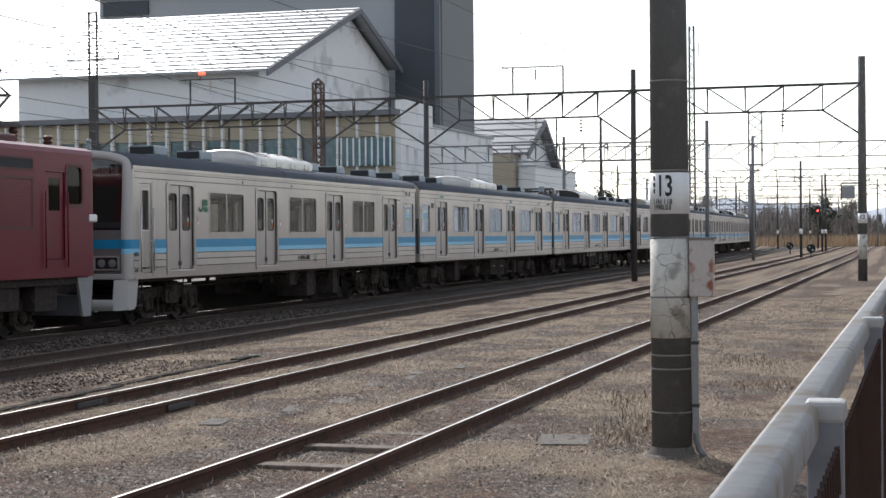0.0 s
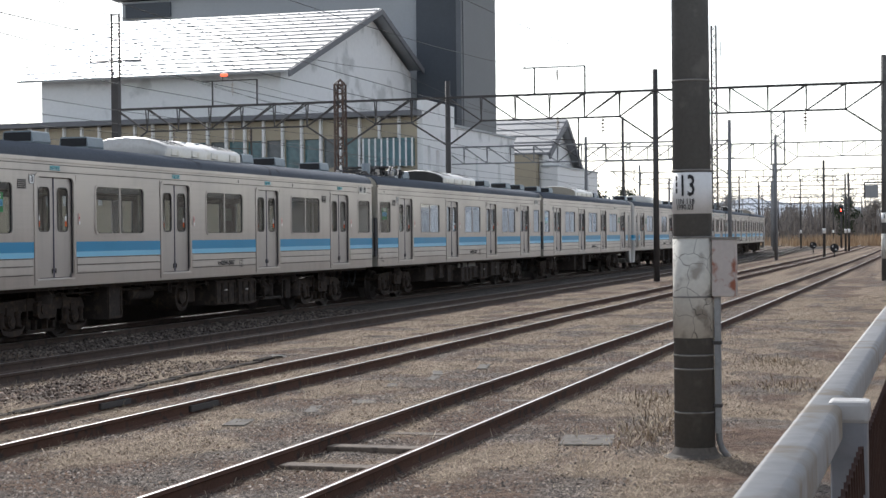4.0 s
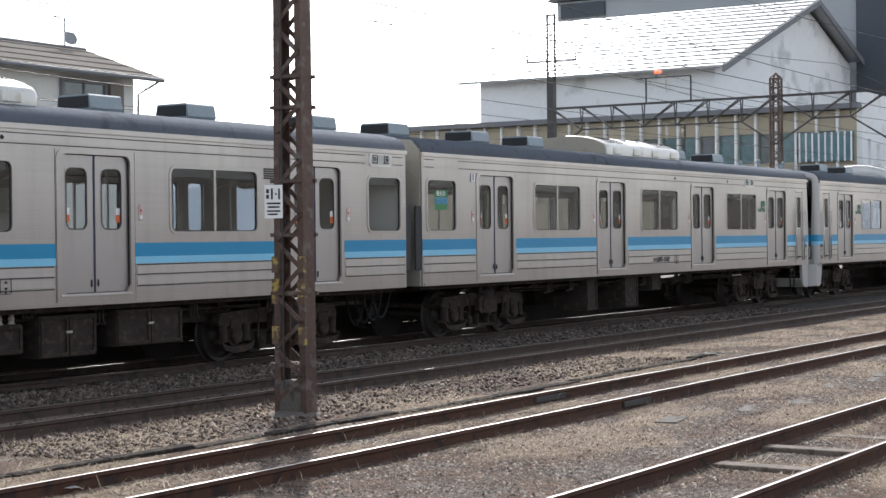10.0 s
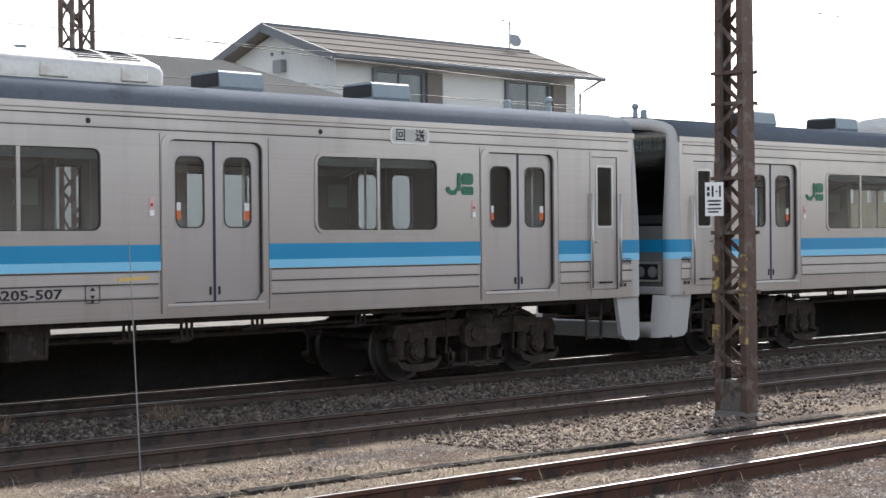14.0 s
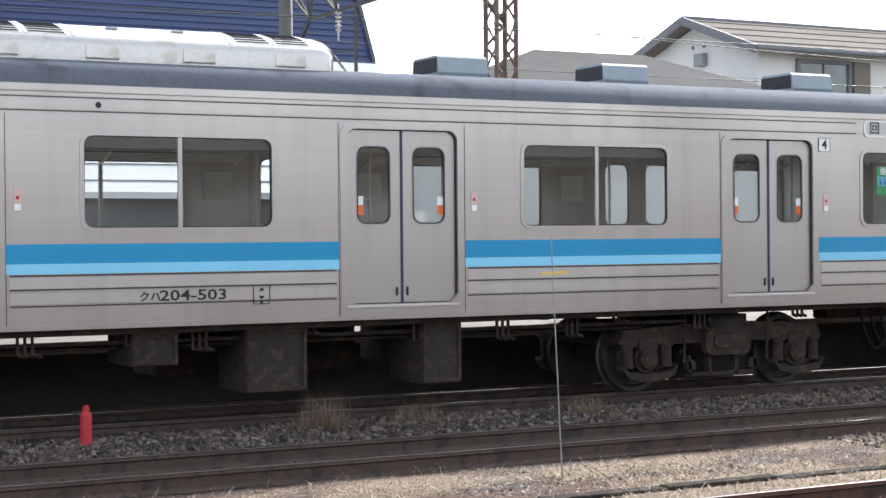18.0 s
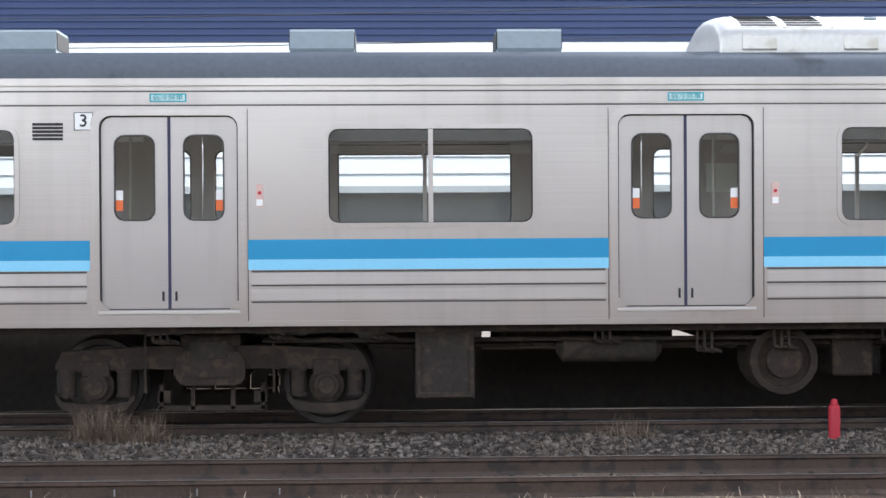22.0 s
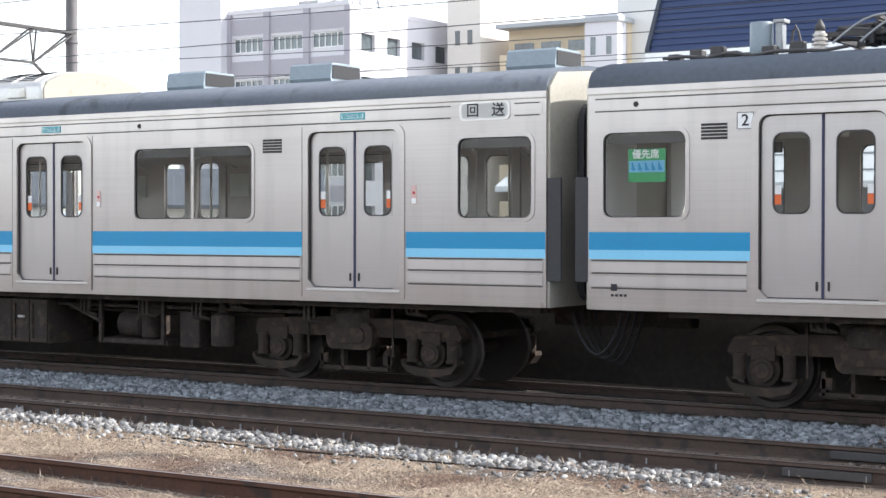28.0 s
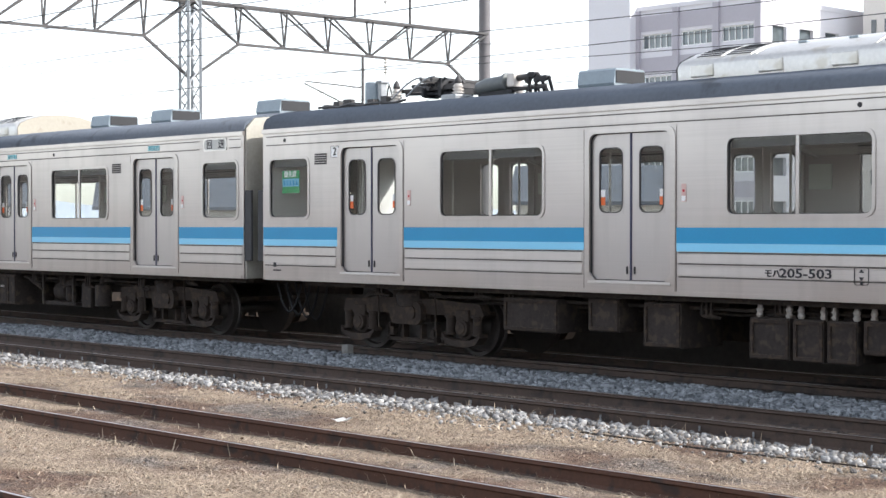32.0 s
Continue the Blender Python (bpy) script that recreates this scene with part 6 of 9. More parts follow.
def gantry(x, posts, zt, label, stubs=(), hung=(), steel_paint=DARKSTEEL):
    g = thing("catenary_gantry", Matrix.Translation((x, 0, 0)), label, "gantry", "catenary gantries")
    for kind, y, top in posts:
        if kind == "round":
            part("post", shaped(("post", kind, top), POLEDARK, lambda bm: rod(bm, (0, 0, -0.4), (0, 0, top), 0.19, 0.15, 14)), POLEDARK, g, "dark round concrete post", Matrix.Translation((0, y, 0)))
            if y < 4:
                part("cream_band", shaped("post_band", POLEWHITE, lambda bm: rod(bm, (0, 0, 0.75), (0, 0, 1.75), 0.19, 0.188, 14)), POLEWHITE, g, "flaking cream paint band", Matrix.Translation((0, y, 0)))
                part("number_plate", shaped("post_plate", WHITE, lambda bm: rod(bm, (0, 0, 2.2), (0, 0, 2.6), 0.187, 0.186, 14)), WHITE, g, "white number plate", Matrix.Translation((0, y, 0)))
                letters("12", 0.17, INK, pose(-0.19, y, 2.44, 0, 0, -90), g)
        elif kind == "pipe":
            part("post", shaped(("post", kind, top), TUBE, lambda bm: [rod(bm, (0, 0, -0.4), (0, 0, top), 0.20, 0.18, 14)] + [turned(bm, (0, 0, z), (0, 0, 1), [(0, 0.19), (0.01, 0.215), (0.06, 0.215), (0.07, 0.19)], 14) for z in (7.6, 6.0)]), TUBE, g, "grey steel tube post", Matrix.Translation((0, y, 0)))
        elif kind == "slim":
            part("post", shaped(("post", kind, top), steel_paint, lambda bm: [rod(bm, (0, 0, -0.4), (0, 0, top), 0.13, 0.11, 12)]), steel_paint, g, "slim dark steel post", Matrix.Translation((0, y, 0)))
        elif kind == "lattice":
            part("post", shaped(("post", kind, top), MASTRUST, lambda bm: brown_post(bm, top)), MASTRUST, g, "brown lattice post", Matrix.Translation((0, y, 0)))
        elif kind == "grey_lattice":
            part("post", shaped(("post", kind, top), GALV, lambda bm: lattice_post(bm, 0, 0, -0.2, top, 0.42, 0.38)), GALV, g, "grey lattice post", Matrix.Translation((0, y, 0)))
        elif kind == "steel":
            part("post", shaped(("post", kind, top), DARKSTEEL, lambda bm: [box(bm, -0.16, 0.16, -0.17, 0.17, -0.3, 9.4), *[bar(bm, (0, q, 9.2), (0, q, top + 0.25), 0.075) for q in (-0.2, 0.2)], *[bar(bm, (0, -0.2, z), (0, 0.2, z), 0.05) for z in (9.6, 10.15, 10.75, 11.35, 11.9, top + 0.2)], *[bar(bm, (0, -1.35, 10.15), (0, 1.35, 10.15), 0.07), bar(bm, (0, -1.3, 10.15), (0, -1.3, 10.45), 0.05), bar(bm, (0, 1.3, 10.15), (0, 1.3, 10.45), 0.05)]]), DARKSTEEL, g, "dark steel post with an open lattice head", Matrix.Translation((0, y, 0)))
    ys_ = [p[1] for p in posts]
    for a, b in zip(ys_, ys_[1:]):
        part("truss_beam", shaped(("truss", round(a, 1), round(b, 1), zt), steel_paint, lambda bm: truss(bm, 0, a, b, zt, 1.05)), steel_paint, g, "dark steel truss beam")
    for y in hung:
        part("insulator", shaped(("hung_ins", zt), PORCDARK, lambda bm: [insulator_string(bm, (0, 0, zt - 0.95), (0, 0, zt - 1.95), 4, 0.10)]), PORCDARK, g, "hanging string of dark insulators", Matrix.Translation((0, y, 0)))
    if stubs:
        for y in stubs:
            def hang(bm):
                bar(bm, (0, y - 1.2, zt), (0, y - 1.2, zt + 1.15), 0.06)
                bar(bm, (0, y + 1.0, zt), (0, y + 1.0, zt + 1.15), 0.06)
                bar(bm, (0, y - 1.2, zt + 1.15), (0, y + 1.5, zt + 1.15), 0.05)

            def drop(bm):
                bar(bm, (0, y - 0.9, zt - 1.05), (0, y - 0.9, zt - 3.1), 0.06)
                reach = -2.2 if x < 0 else 1.15
                bar(bm, (0, y - 0.9, zt - 2.75), (0, y - 0.9 + reach, zt - 2.0), 0.035)
                bar(bm, (0, y - 0.9, zt - 2.0), (0, y - 0.9 + reach, zt - 1.93), 0.035)
            part("hanger", shaped(("hanger", y, zt), DARKSTEEL, hang), DARKSTEEL, g, "steel hanger frame")
            part("drop_arm", shaped(("drop_arm", y, zt), DARKSTEEL, drop), DARKSTEEL, g, "hanging arm with its steady stays")
            for z0, z1 in ((1.15, 0.45), (-0.9, -1.7)):
                part("insulator", shaped(("hang_ins", y, zt, z0), PORC, lambda bm: insulator_string(bm, (0, y, zt + z0), (0, y, zt + z1))), PORC, g, "string of porcelain insulators")
    return g


gantry(68.0, [("round", 2.09, 8.95), ("slim", 11.4, 8.75), ("slim", 20.5, 8.6), ("lattice", 25.5, 8.65), ("steel", 36.6, 12.1)], 7.87, "dark steel catenary gantry across the yard", (15.6, 30.7), (5.24, 13.64, 29.85, 33.65))
def gantry_drop():
    """What hangs from the near gantry over the sidings: a laced drop frame, and a grey box beside the near post."""
    f = thing("drop_frame", Matrix.Translation((68.0, 6.35, 0)), "grey laced drop frame hung from the gantry", "frame")
    for q in (-0.27, 0.27):
        part("stile", shaped("drop_stile", FARSTEEL, lambda bm: bar(bm, (0, 0, 4.65), (0, 0, 6.86), 0.06)), FARSTEEL, f, m=Matrix.Translation((0, q, 0)))
    for k in range(4):
        for q in (-1, 1):
            part("lacing_bar", shaped(("drop_lace", q), FARSTEEL, lambda bm: bar(bm, (0, -0.27 * q, 0), (0, 0.27 * q, 0.4), 0.012, 0.035)), FARSTEEL, f, m=Matrix.Translation((0.02 * q, 0, 5.2 + 0.4 * k)))
    part("foot_bar", shaped("drop_foot", FARSTEEL, lambda bm: bar(bm, (0, -0.32, 4.65), (0, 0.32, 4.65), 0.07)), FARSTEEL, f)
    b = thing("equipment_box", Matrix.Translation((67.6, 2.62, 3.2)), "grey steel box on a bracket of the post", "box")
    part("case", shaped("bracket_box", GALV, lambda bm: box(bm, -0.2, 0.2, -0.25, 0.25, 0.0, 0.5, 0.02)), GALV, b)
    part("bracket", shaped("bracket_arm", DARKSTEEL, lambda bm: [bar(bm, (0, -0.55, 0.62), (0, 0.3, 0.62), 0.06), bar(bm, (0, 0.28, 0.62), (0, 0.28, -0.05), 0.05)]), DARKSTEEL, b)


gantry_drop()
gantry(14.5, [("lattice", 25.3, 9.8), ("round", 35.4, 9.8)], 7.85, "dark catenary gantry behind the train", (32.4,))
gantry(-37.0, [("pipe", 12.0, 8.9), ("grey_lattice", 25.35, 11.5), ("pipe", 36.6, 10.6)], 7.93, "grey steel catenary gantry over the tracks", (32.4,))
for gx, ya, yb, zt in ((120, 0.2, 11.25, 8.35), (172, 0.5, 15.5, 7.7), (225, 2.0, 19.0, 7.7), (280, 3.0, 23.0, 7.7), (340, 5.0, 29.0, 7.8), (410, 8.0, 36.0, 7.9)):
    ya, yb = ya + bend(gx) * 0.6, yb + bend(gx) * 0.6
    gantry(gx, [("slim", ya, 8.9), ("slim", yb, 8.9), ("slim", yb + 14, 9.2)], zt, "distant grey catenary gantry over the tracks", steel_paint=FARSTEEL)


def wire_thing(name, y, z, sag, x0, x1, stops, r=0.0085, label="thin overhead line wire"):
    def fn(bm):
        pts = []
        for a, b in zip(stops, stops[1:]):
            pts += [(a + (b - a) * k / 8, y + bend(a + (b - a) * k / 8), z - sag * 4 * (k / 8) * (1 - k / 8)) for k in range(8)]
        tube(bm, pts, r, 4)
    w = part(name, shaped((name, y, z), WIRE, fn), WIRE, None)
    tagged(w, label, "overhead wire", "overhead wires")


STOPS = [-160, -87, -37, 14.5, 68, 120, 172, 225, 280, 340, 410]
for y in (12.9, 16.56, 22.3, 27.6, 31.9):
    wire_thing("contact_wire", y, 5.12, 0.0, -160, 410, STOPS)
    wire_thing("messenger_wire", y, 6.05, 0.55, -160, 410, STOPS, 0.009)
for y, z, s in ((12.5, 9.05, 0.7), (17.0, 9.05, 0.7), (22.8, 9.1, 0.8), (32.5, 9.1, 0.75), (36.3, 11.0, 0.8), (37.2, 10.6, 0.9)):
    wire_thing("feeder_wire", y, z, s, -160, 410, STOPS, 0.011)


def concrete_pole():
    """The tall pole beside the track: dark paint, a white number plate, a cream band, a cable box and conduit."""
    p = thing("concrete_pole", Matrix.Translation((14.32, 2.078, -0.14)), "dark concrete pole with a cream band and number plate", "pole")
    lean = Matrix.Rotation(radians(-0.15), 4, 'X')
    R = lambda z: 0.178 - 0.0042 * z

    def seg(z0, z1, extra=0.0):
        return lambda bm: turned(bm, (0, 0, 0), (0, 0, 1), [(z0, R(z0) + extra), (z1, R(z1) + extra)], 28)
    part("shaft", shaped("pole_shaft", POLEDARK, seg(-0.3, 9.6)), POLEDARK, p, m=lean)
    part("cream_band", shaped("pole_cream", POLEWHITE, seg(1.06, 1.93, 0.004)), POLEWHITE, p, "flaking cream paint band", lean)
    part("number_plate", shaped("pole_plate", WHITE, seg(2.145, 2.505, 0.006)), WHITE, p, "white number plate", lean)
    for z in (0.40, 0.78, 0.90, 1.41, 1.93, 2.515, 3.3):
        part("strap", shaped(("pole_strap", z), CONC, seg(z, z + 0.016, 0.006)), CONC, p, "thin steel strap", lean)
    face = math.degrees(math.atan2(-2.05, -14.32))

    def wrap(me, r):
        for v in me.vertices:
            a = v.co.x / r
            v.co.x, v.co.y = r * math.sin(a), -r * math.cos(a) + v.co.y
    for body, h, z, x, wide in (("13", 0.19, 2.38, -0.045, 0.60), ("11N 118", 0.048, 2.25, -0.07, 0.8), ("1990.03", 0.048, 2.20, -0.07, 0.8)):
        o = letters(body, h, INK, lean @ pose(0, 0, z, 0, 0, face + 90), p, squeeze=wide, bold=0.02)
        me = o.data.copy()
        o.data = me
        for v in me.vertices:
            v.co.x += x
        wrap(me, R(z) + 0.013)
    part("small_marks", shaped("pole_marks", INK, lambda bm: [box(bm, -0.145, -0.118, -R(2.4) - 0.006 + 0.055, -R(2.4) + 0.07, 2.325 + 0.055 * k, 2.365 + 0.055 * k) for k in range(3)]), INK, p, m=pose(0, 0, 0, 0, 0, face + 90))
    cb = part("cable_box", shaped("cable_box", mat("rust-streaked pale box", (0.52, 0.47, 0.44), 0.6, 0.1, 0.1, 2, 20, 0.1, (0.30, 0.10, 0.055), 0.32), lambda bm: box(bm, -0.10, 0.10, -0.20, 0.0, 1.42, 1.92, 0.008)), GALV, p, "rust-streaked pale steel cable box", Matrix.Translation((0.02, -0.17, 0)))
    part("box_lid", shaped("box_lid", CONC, lambda bm: box(bm, -0.11, 0.11, -0.22, 0.01, 1.92, 1.94)), CONC, cb)

    def conduit(bm):
        box(bm, -0.028, 0.028, -0.235, -0.18, 0.22, 1.44, 0.006)
        tube(bm, [(0, -0.208, 0.26), (0.0, -0.215, 0.16), (0.01, -0.235, 0.08), (0.03, -0.28, 0.02), (0.05, -0.33, -0.04)], 0.03, 8)
    part("conduit", shaped("conduit", GALV, conduit), GALV, p, "grey steel conduit")
    for z in (0.45, 1.0):
        part("clip", shaped(("conduit_clip", z), DARKSTEEL, lambda bm: box(bm, -0.04, 0.04, -0.243, -0.16, z, z + 0.03)), DARKSTEEL, p)
    part("foot", shaped("pole_foot", CONC_DARK, lambda bm: turned(bm, (0, 0, -0.05), (0, 0, 1), [(0, 0.36), (0.05, 0.30), (0.09, 0.21), (0.14, 0.183), (0.16, 0.176)], 24)), CONC_DARK, p, "earth-stained concrete foot")


concrete_pole()




def channel_mast():
    """The near braced mast: two channels laced together, on a concrete foot."""
    m = thing("lattice_mast", Matrix.Translation((14.5, 11.08, -0.14)) @ Matrix.Rotation(radians(0), 4, 'Z'), "rusty brown lattice mast on a concrete foot", "mast", "catenary masts")
    W = lambda z: 0.19 - 0.0075 * z
    for s in (-1, 1):
        def leg(bm, s=s):
            c = [(-0.10, -0.05), (-0.10, 0.03), (0.10, 0.03), (0.10, -0.05), (0.085, -0.05), (0.085, 0.015), (-0.085, 0.015), (-0.085, -0.05)]
            lo = [bm.verts.new((x, s * (W(0) + y), -0.1)) for x, y in c]
            hi = [bm.verts.new((x, s * (W(9) + y), 9.0)) for x, y in c]
            for i in range(8):
                bm.faces.new((lo[i], lo[(i + 1) % 8], hi[(i + 1) % 8], hi[i]))
        part("leg", shaped(("mast_leg", s), MASTRUST, leg), MASTRUST, m, "rusty steel channel leg")
    for face in (-1, 1):
        k, z = 0, 0.15
        while z < 8.7:
            a, b = (-1, 1) if k % 2 else (1, -1)
            part("lacing_bar", shaped(("lace", k, face), MASTRUST, lambda bm, z=z, a=a, b=b: bar(bm, (face * 0.115, a * W(z), z), (face * 0.115, b * W(z + 0.3), z + 0.3), 0.012, 0.05)), MASTRUST, m)
            k += 1
            z += 0.30
    for z in (0.55, 1.35, 2.0, 2.6, 3.42, 3.76, 5.0):
        part("batten", shaped(("mast_batten", z), MASTRUST, lambda bm, z=z: [box(bm, -0.13, -0.10, -W(z) - 0.06, W(z) + 0.06, z, z + 0.04), box(bm, 0.10, 0.13, -W(z) - 0.06, W(z) + 0.06, z, z + 0.04)]), MASTRUST, m)
    for z, a in ((0.8, 0.2), (1.25, 0.28), (1.6, 0.18)):
        part("yellow_band", shaped(("mast_yellow", z), mat("flaking yellow paint", (0.42, 0.32, 0.09), 0.8, 0, 0.2, 4, 25, 0.2, (0.13, 0.085, 0.06), 0.75), lambda bm, z=z, a=a: box(bm, -0.125, -0.08, W(z) - 0.045, W(z) + 0.045, z, z + a)), YELLOW, m, "flaking yellow paint")
        part("yellow_band", shaped(("mast_yellow_b", z), MATS["flaking yellow paint"], lambda bm, z=z, a=a: box(bm, -0.125, -0.08, -W(z) - 0.045, -W(z) + 0.045, z, z + a)), YELLOW, m, "flaking yellow paint")
    part("foot", shaped("mast_foot", CONC_DARK, lambda bm: [turned(bm, (0, 0, -0.2), (0, 0, 1), [(0, 0.36), (0.21, 0.31), (0.26, 0.2)], 12), box(bm, -0.12, 0.12, -0.14, 0.14, 0.0, 0.40, 0.02)]), CONC_DARK, m, "weathered concrete foot")
    turn = math.degrees(math.atan2(-11.08, -14.5))
    pl = part("number_plate", shaped("mast_plate", WHITE, lambda bm: box(bm, -0.10, 0.10, -0.006, 0.006, -0.185, 0.185)), WHITE, m, "white enamel number plate", pose(-0.235, 0.10, 2.39, 0, 0, -54))
    for x, z, w, h in ((-0.065, 0.115, 0.03, 0.045), (-0.065, 0.055, 0.03, 0.045), (-0.018, 0.085, 0.022, 0.12), (0.025, 0.085, 0.02, 0.018), (0.062, 0.085, 0.020, 0.12), (0, -0.02, 0.15, 0.02), (0, -0.06, 0.13, 0.02), (0, -0.105, 0.15, 0.018), (-0.01, -0.14, 0.11, 0.018)):
        part("plate_bar", shaped(("mast_bar", w, h), INK, lambda bm: box(bm, -w / 2, w / 2, -0.009, -0.006, -h / 2, h / 2)), INK, pl, m=Matrix.Translation((x, 0, z)))
    part("wire_run", shaped("mast_wire", DARKSTEEL, lambda bm: rod(bm, (-0.15, 0.05, 0.3), (-0.15, 0.04, 9), 0.010, n=6)), DARKSTEEL, m)


channel_mast()


# ---- buildings ----
HALLWHITE = mat("white hall wall", (0.80, 0.805, 0.81), 0.7, 0, 0.05, 0.15, 4, 0.05, (0.55, 0.56, 0.56), 0.12)
HALLROOF = mat("pale sheet roof", (0.31, 0.315, 0.325), 0.40, 0.6, 0.12, 0.3, 6, 0.05, (0.32, 0.325, 0.33), 0.2)
SOFFIT = mat("grey eaves", (0.16, 0.165, 0.18), 0.7, 0, 0.1, 0.5, 6, 0)
BEIGE = mat("beige panel", (0.42, 0.365, 0.275), 0.7, 0, 0.06, 0.4, 6, 0.05)
DARKGLASS = mat("dark blue-green glazing", (0.10, 0.19, 0.21), 0.12, 0, 0.3, 0.6, 3, 0, None, 0, 0.8)
GREYCLAD = mat("grey cladding", (0.36, 0.38, 0.40), 0.6, 0, 0.06, 0.2, 5, 0.05)
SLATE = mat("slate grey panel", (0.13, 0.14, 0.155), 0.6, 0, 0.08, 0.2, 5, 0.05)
DARKCLAD = mat("dark slate cladding", (0.045, 0.055, 0.07), 0.45, 0, 0.1, 0.2, 5, 0.05)
HOUSEWALL = mat("off-white house wall", (0.66, 0.66, 0.64), 0.8, 0, 0.05, 0.5, 10, 0.1)
HOUSEROOF = mat("brown-grey sheet roof", (0.20, 0.18, 0.16), 0.95, 0.0, 0.12, 0.6, 12, 0.1, None, 0, 0.05)
BLUEROOF = mat("navy blue sheet roofing", (0.030, 0.048, 0.115), 0.42, 0.1, 0.10, 0.25, 8, 0.05)
OFFICE = mat("pale office wall", (0.64, 0.63, 0.66), 0.75, 0, 0.04, 0.2, 6, 0.05)
MAUVE = mat("mauve-grey spandrel", (0.40, 0.38, 0.42), 0.75, 0, 0.05, 0.3, 6, 0.05)
CREAM = mat("cream apartment wall", (0.62, 0.52, 0.38), 0.75, 0, 0.06, 0.3, 6, 0.05)
CREAMPALE = mat("pale cream wall", (0.66, 0.62, 0.57), 0.75, 0, 0.04, 0.3, 6, 0.05)
WINDARK = mat("dim window glass", (0.10, 0.12, 0.13), 0.12, 0, 0.3, 0.8, 3, 0, None, 0, 0.8)


def hall():
    h = thing("hall_building", Matrix.Translation((0, 0, 0)), "white hall with a shining pale sheet roof and beige podium", "building")
    x0, x1, xm, y0, ye, yr = 95.0, 121.4, 111.5, 39.6, 56.6, 62.8
    zr, slope = 18.4, 0.345
    top = lambda x: zr - slope * abs(x - xm)
    part("white_wall", shaped("hall_wall", HALLWHITE, lambda bm: plate(bm, [(x0, 0), (x1, 0), (x1, top(x1) - 0.4), (xm, zr - 0.4), (x0, top(x0) - 0.4)], y0, ye)), HALLWHITE, h)

    def sheet_roof(bm, ya, yb, yc, lift, t):
        """Both slopes, from the gable's overhang ya back to yb at the eaves and yc at the ridge."""
        for a in (x0 - 1.2, x1):
            v = [bm.verts.new(p) for q in (0, t) for p in ((a, ya, top(a) + lift - q), (xm, ya, zr + lift - q), (xm, yc, zr + lift - q), (a, yb, top(a) + lift - q))]
            for f in ((0, 1, 2, 3), (7, 6, 5, 4), (0, 4, 5, 1), (1, 5, 6, 2), (2, 6, 7, 3), (3, 7, 4, 0)):
                bm.faces.new([v[k] for k in f])
    part("roof", shaped("hall_roof", HALLROOF, lambda bm: sheet_roof(bm, y0 - 1.0, ye + 1.1, yr, 0, 0.16)), HALLROOF, h, "pale shining sheet roof")
    part("bargeboard", shaped("hall_barge", SOFFIT, lambda bm: sheet_roof(bm, y0 - 1.14, y0 - 1.003, y0 - 1.003, -0.04, 0.42)), SOFFIT, h)
    k = 15
    for i in range(k):
        f = (i + 0.4) / k
        x = x0 - 1.2 + (xm - x0 + 1.2) * f
        yb = ye + 1.1 + (yr - ye - 1.1) * f
        b = part("roof_batten", shaped(("hall_batten", i), GREYCLAD, lambda bm: box(bm, x - 0.05, x + 0.05, y0 - 1.0, yb, top(x) - 0.01, top(x) + 0.05)), GREYCLAD, h)
        for q in range(14):
            part("snow_guard", shaped("snow_guard", SOFFIT, lambda bm: box(bm, -0.04, 0.04, -0.07, 0.07, 0, 0.08)), SOFFIT, b, m=Matrix.Translation((x, y0 + 0.4 + (q + 0.5 * (i % 2)) * (yb - y0 - 1.2) / 14, top(x) + 0.02)))
    px, py0, py1, pz = 92.0, 29.65, 61.0, 9.4
    holes = [(py0 + 1.2 + 1.245 * k, py0 + 2.24 + 1.245 * k, 6.05, 7.8) for k in range(24)]

    def podium(bm):
        tmp = bmesh.new()
        holed(tmp, py0, py1, 0, pz - 0.45, holes, 0, 0.4)
        me = bpy.data.meshes.new("tmp")
        tmp.to_mesh(me)
        tmp.free()
        me.transform(Matrix(((0, 1, 0, px), (1, 0, 0, 0), (0, 0, 1, 0), (0, 0, 0, 1))))
        bm.from_mesh(me)
    part("podium_wall", shaped("podium", BEIGE, podium), BEIGE, h, "beige panelled podium wall")
    part("podium_roof", shaped("podium_roof", SOFFIT, lambda bm: box(bm, px - 0.85, 98.6, py0 - 0.3, py1 + 0.6, pz - 0.4, pz - 0.1)), SOFFIT, h)
    part("side_wall", shaped("podium_side", HALLWHITE, lambda bm: holed(bm, px, 98.6, 0, 10.0, [(92.9, 93.5, 5.8, 7.3), (94.6, 95.3, 5.8, 7.1)], py0 - 0.35, py0)), HALLWHITE, h, "white podium side wall")
    part("rear_wall", shaped("podium_rear", HALLWHITE, lambda bm: holed(bm, 98.6, 113.9, 0, 8.75, [(103.4, 104.3, 5.4, 7.1), (109.1, 110.0, 5.4, 6.9)], py0 - 0.3, py0 + 0.05)), HALLWHITE, h, "white rear wing wall")
    part("rear_roof", shaped("podium_rear_roof", GREYCLAD, lambda bm: box(bm, 98.6, 114.0, py0 - 0.4, 37, 8.75, 8.9)), GREYCLAD, h)
    part("side_glazing", shaped("podium_side_glass", HALLWHITE, lambda bm: box(bm, px + 0.5, 113.5, py0 - 0.1, py0 - 0.05, 5.2, 7.8)), WINDARK, h)
    for k in range(24):
        part("window", shaped(("podium_win", k % 3), DARKGLASS if k % 3 else WINDARK, lambda bm: box(bm, px + 0.2, px + 0.26, -0.52, 0.52, 6.05, 7.8)), DARKGLASS, h, m=Matrix.Translation((0, py0 + 1.75 + 1.245 * k, 0)))
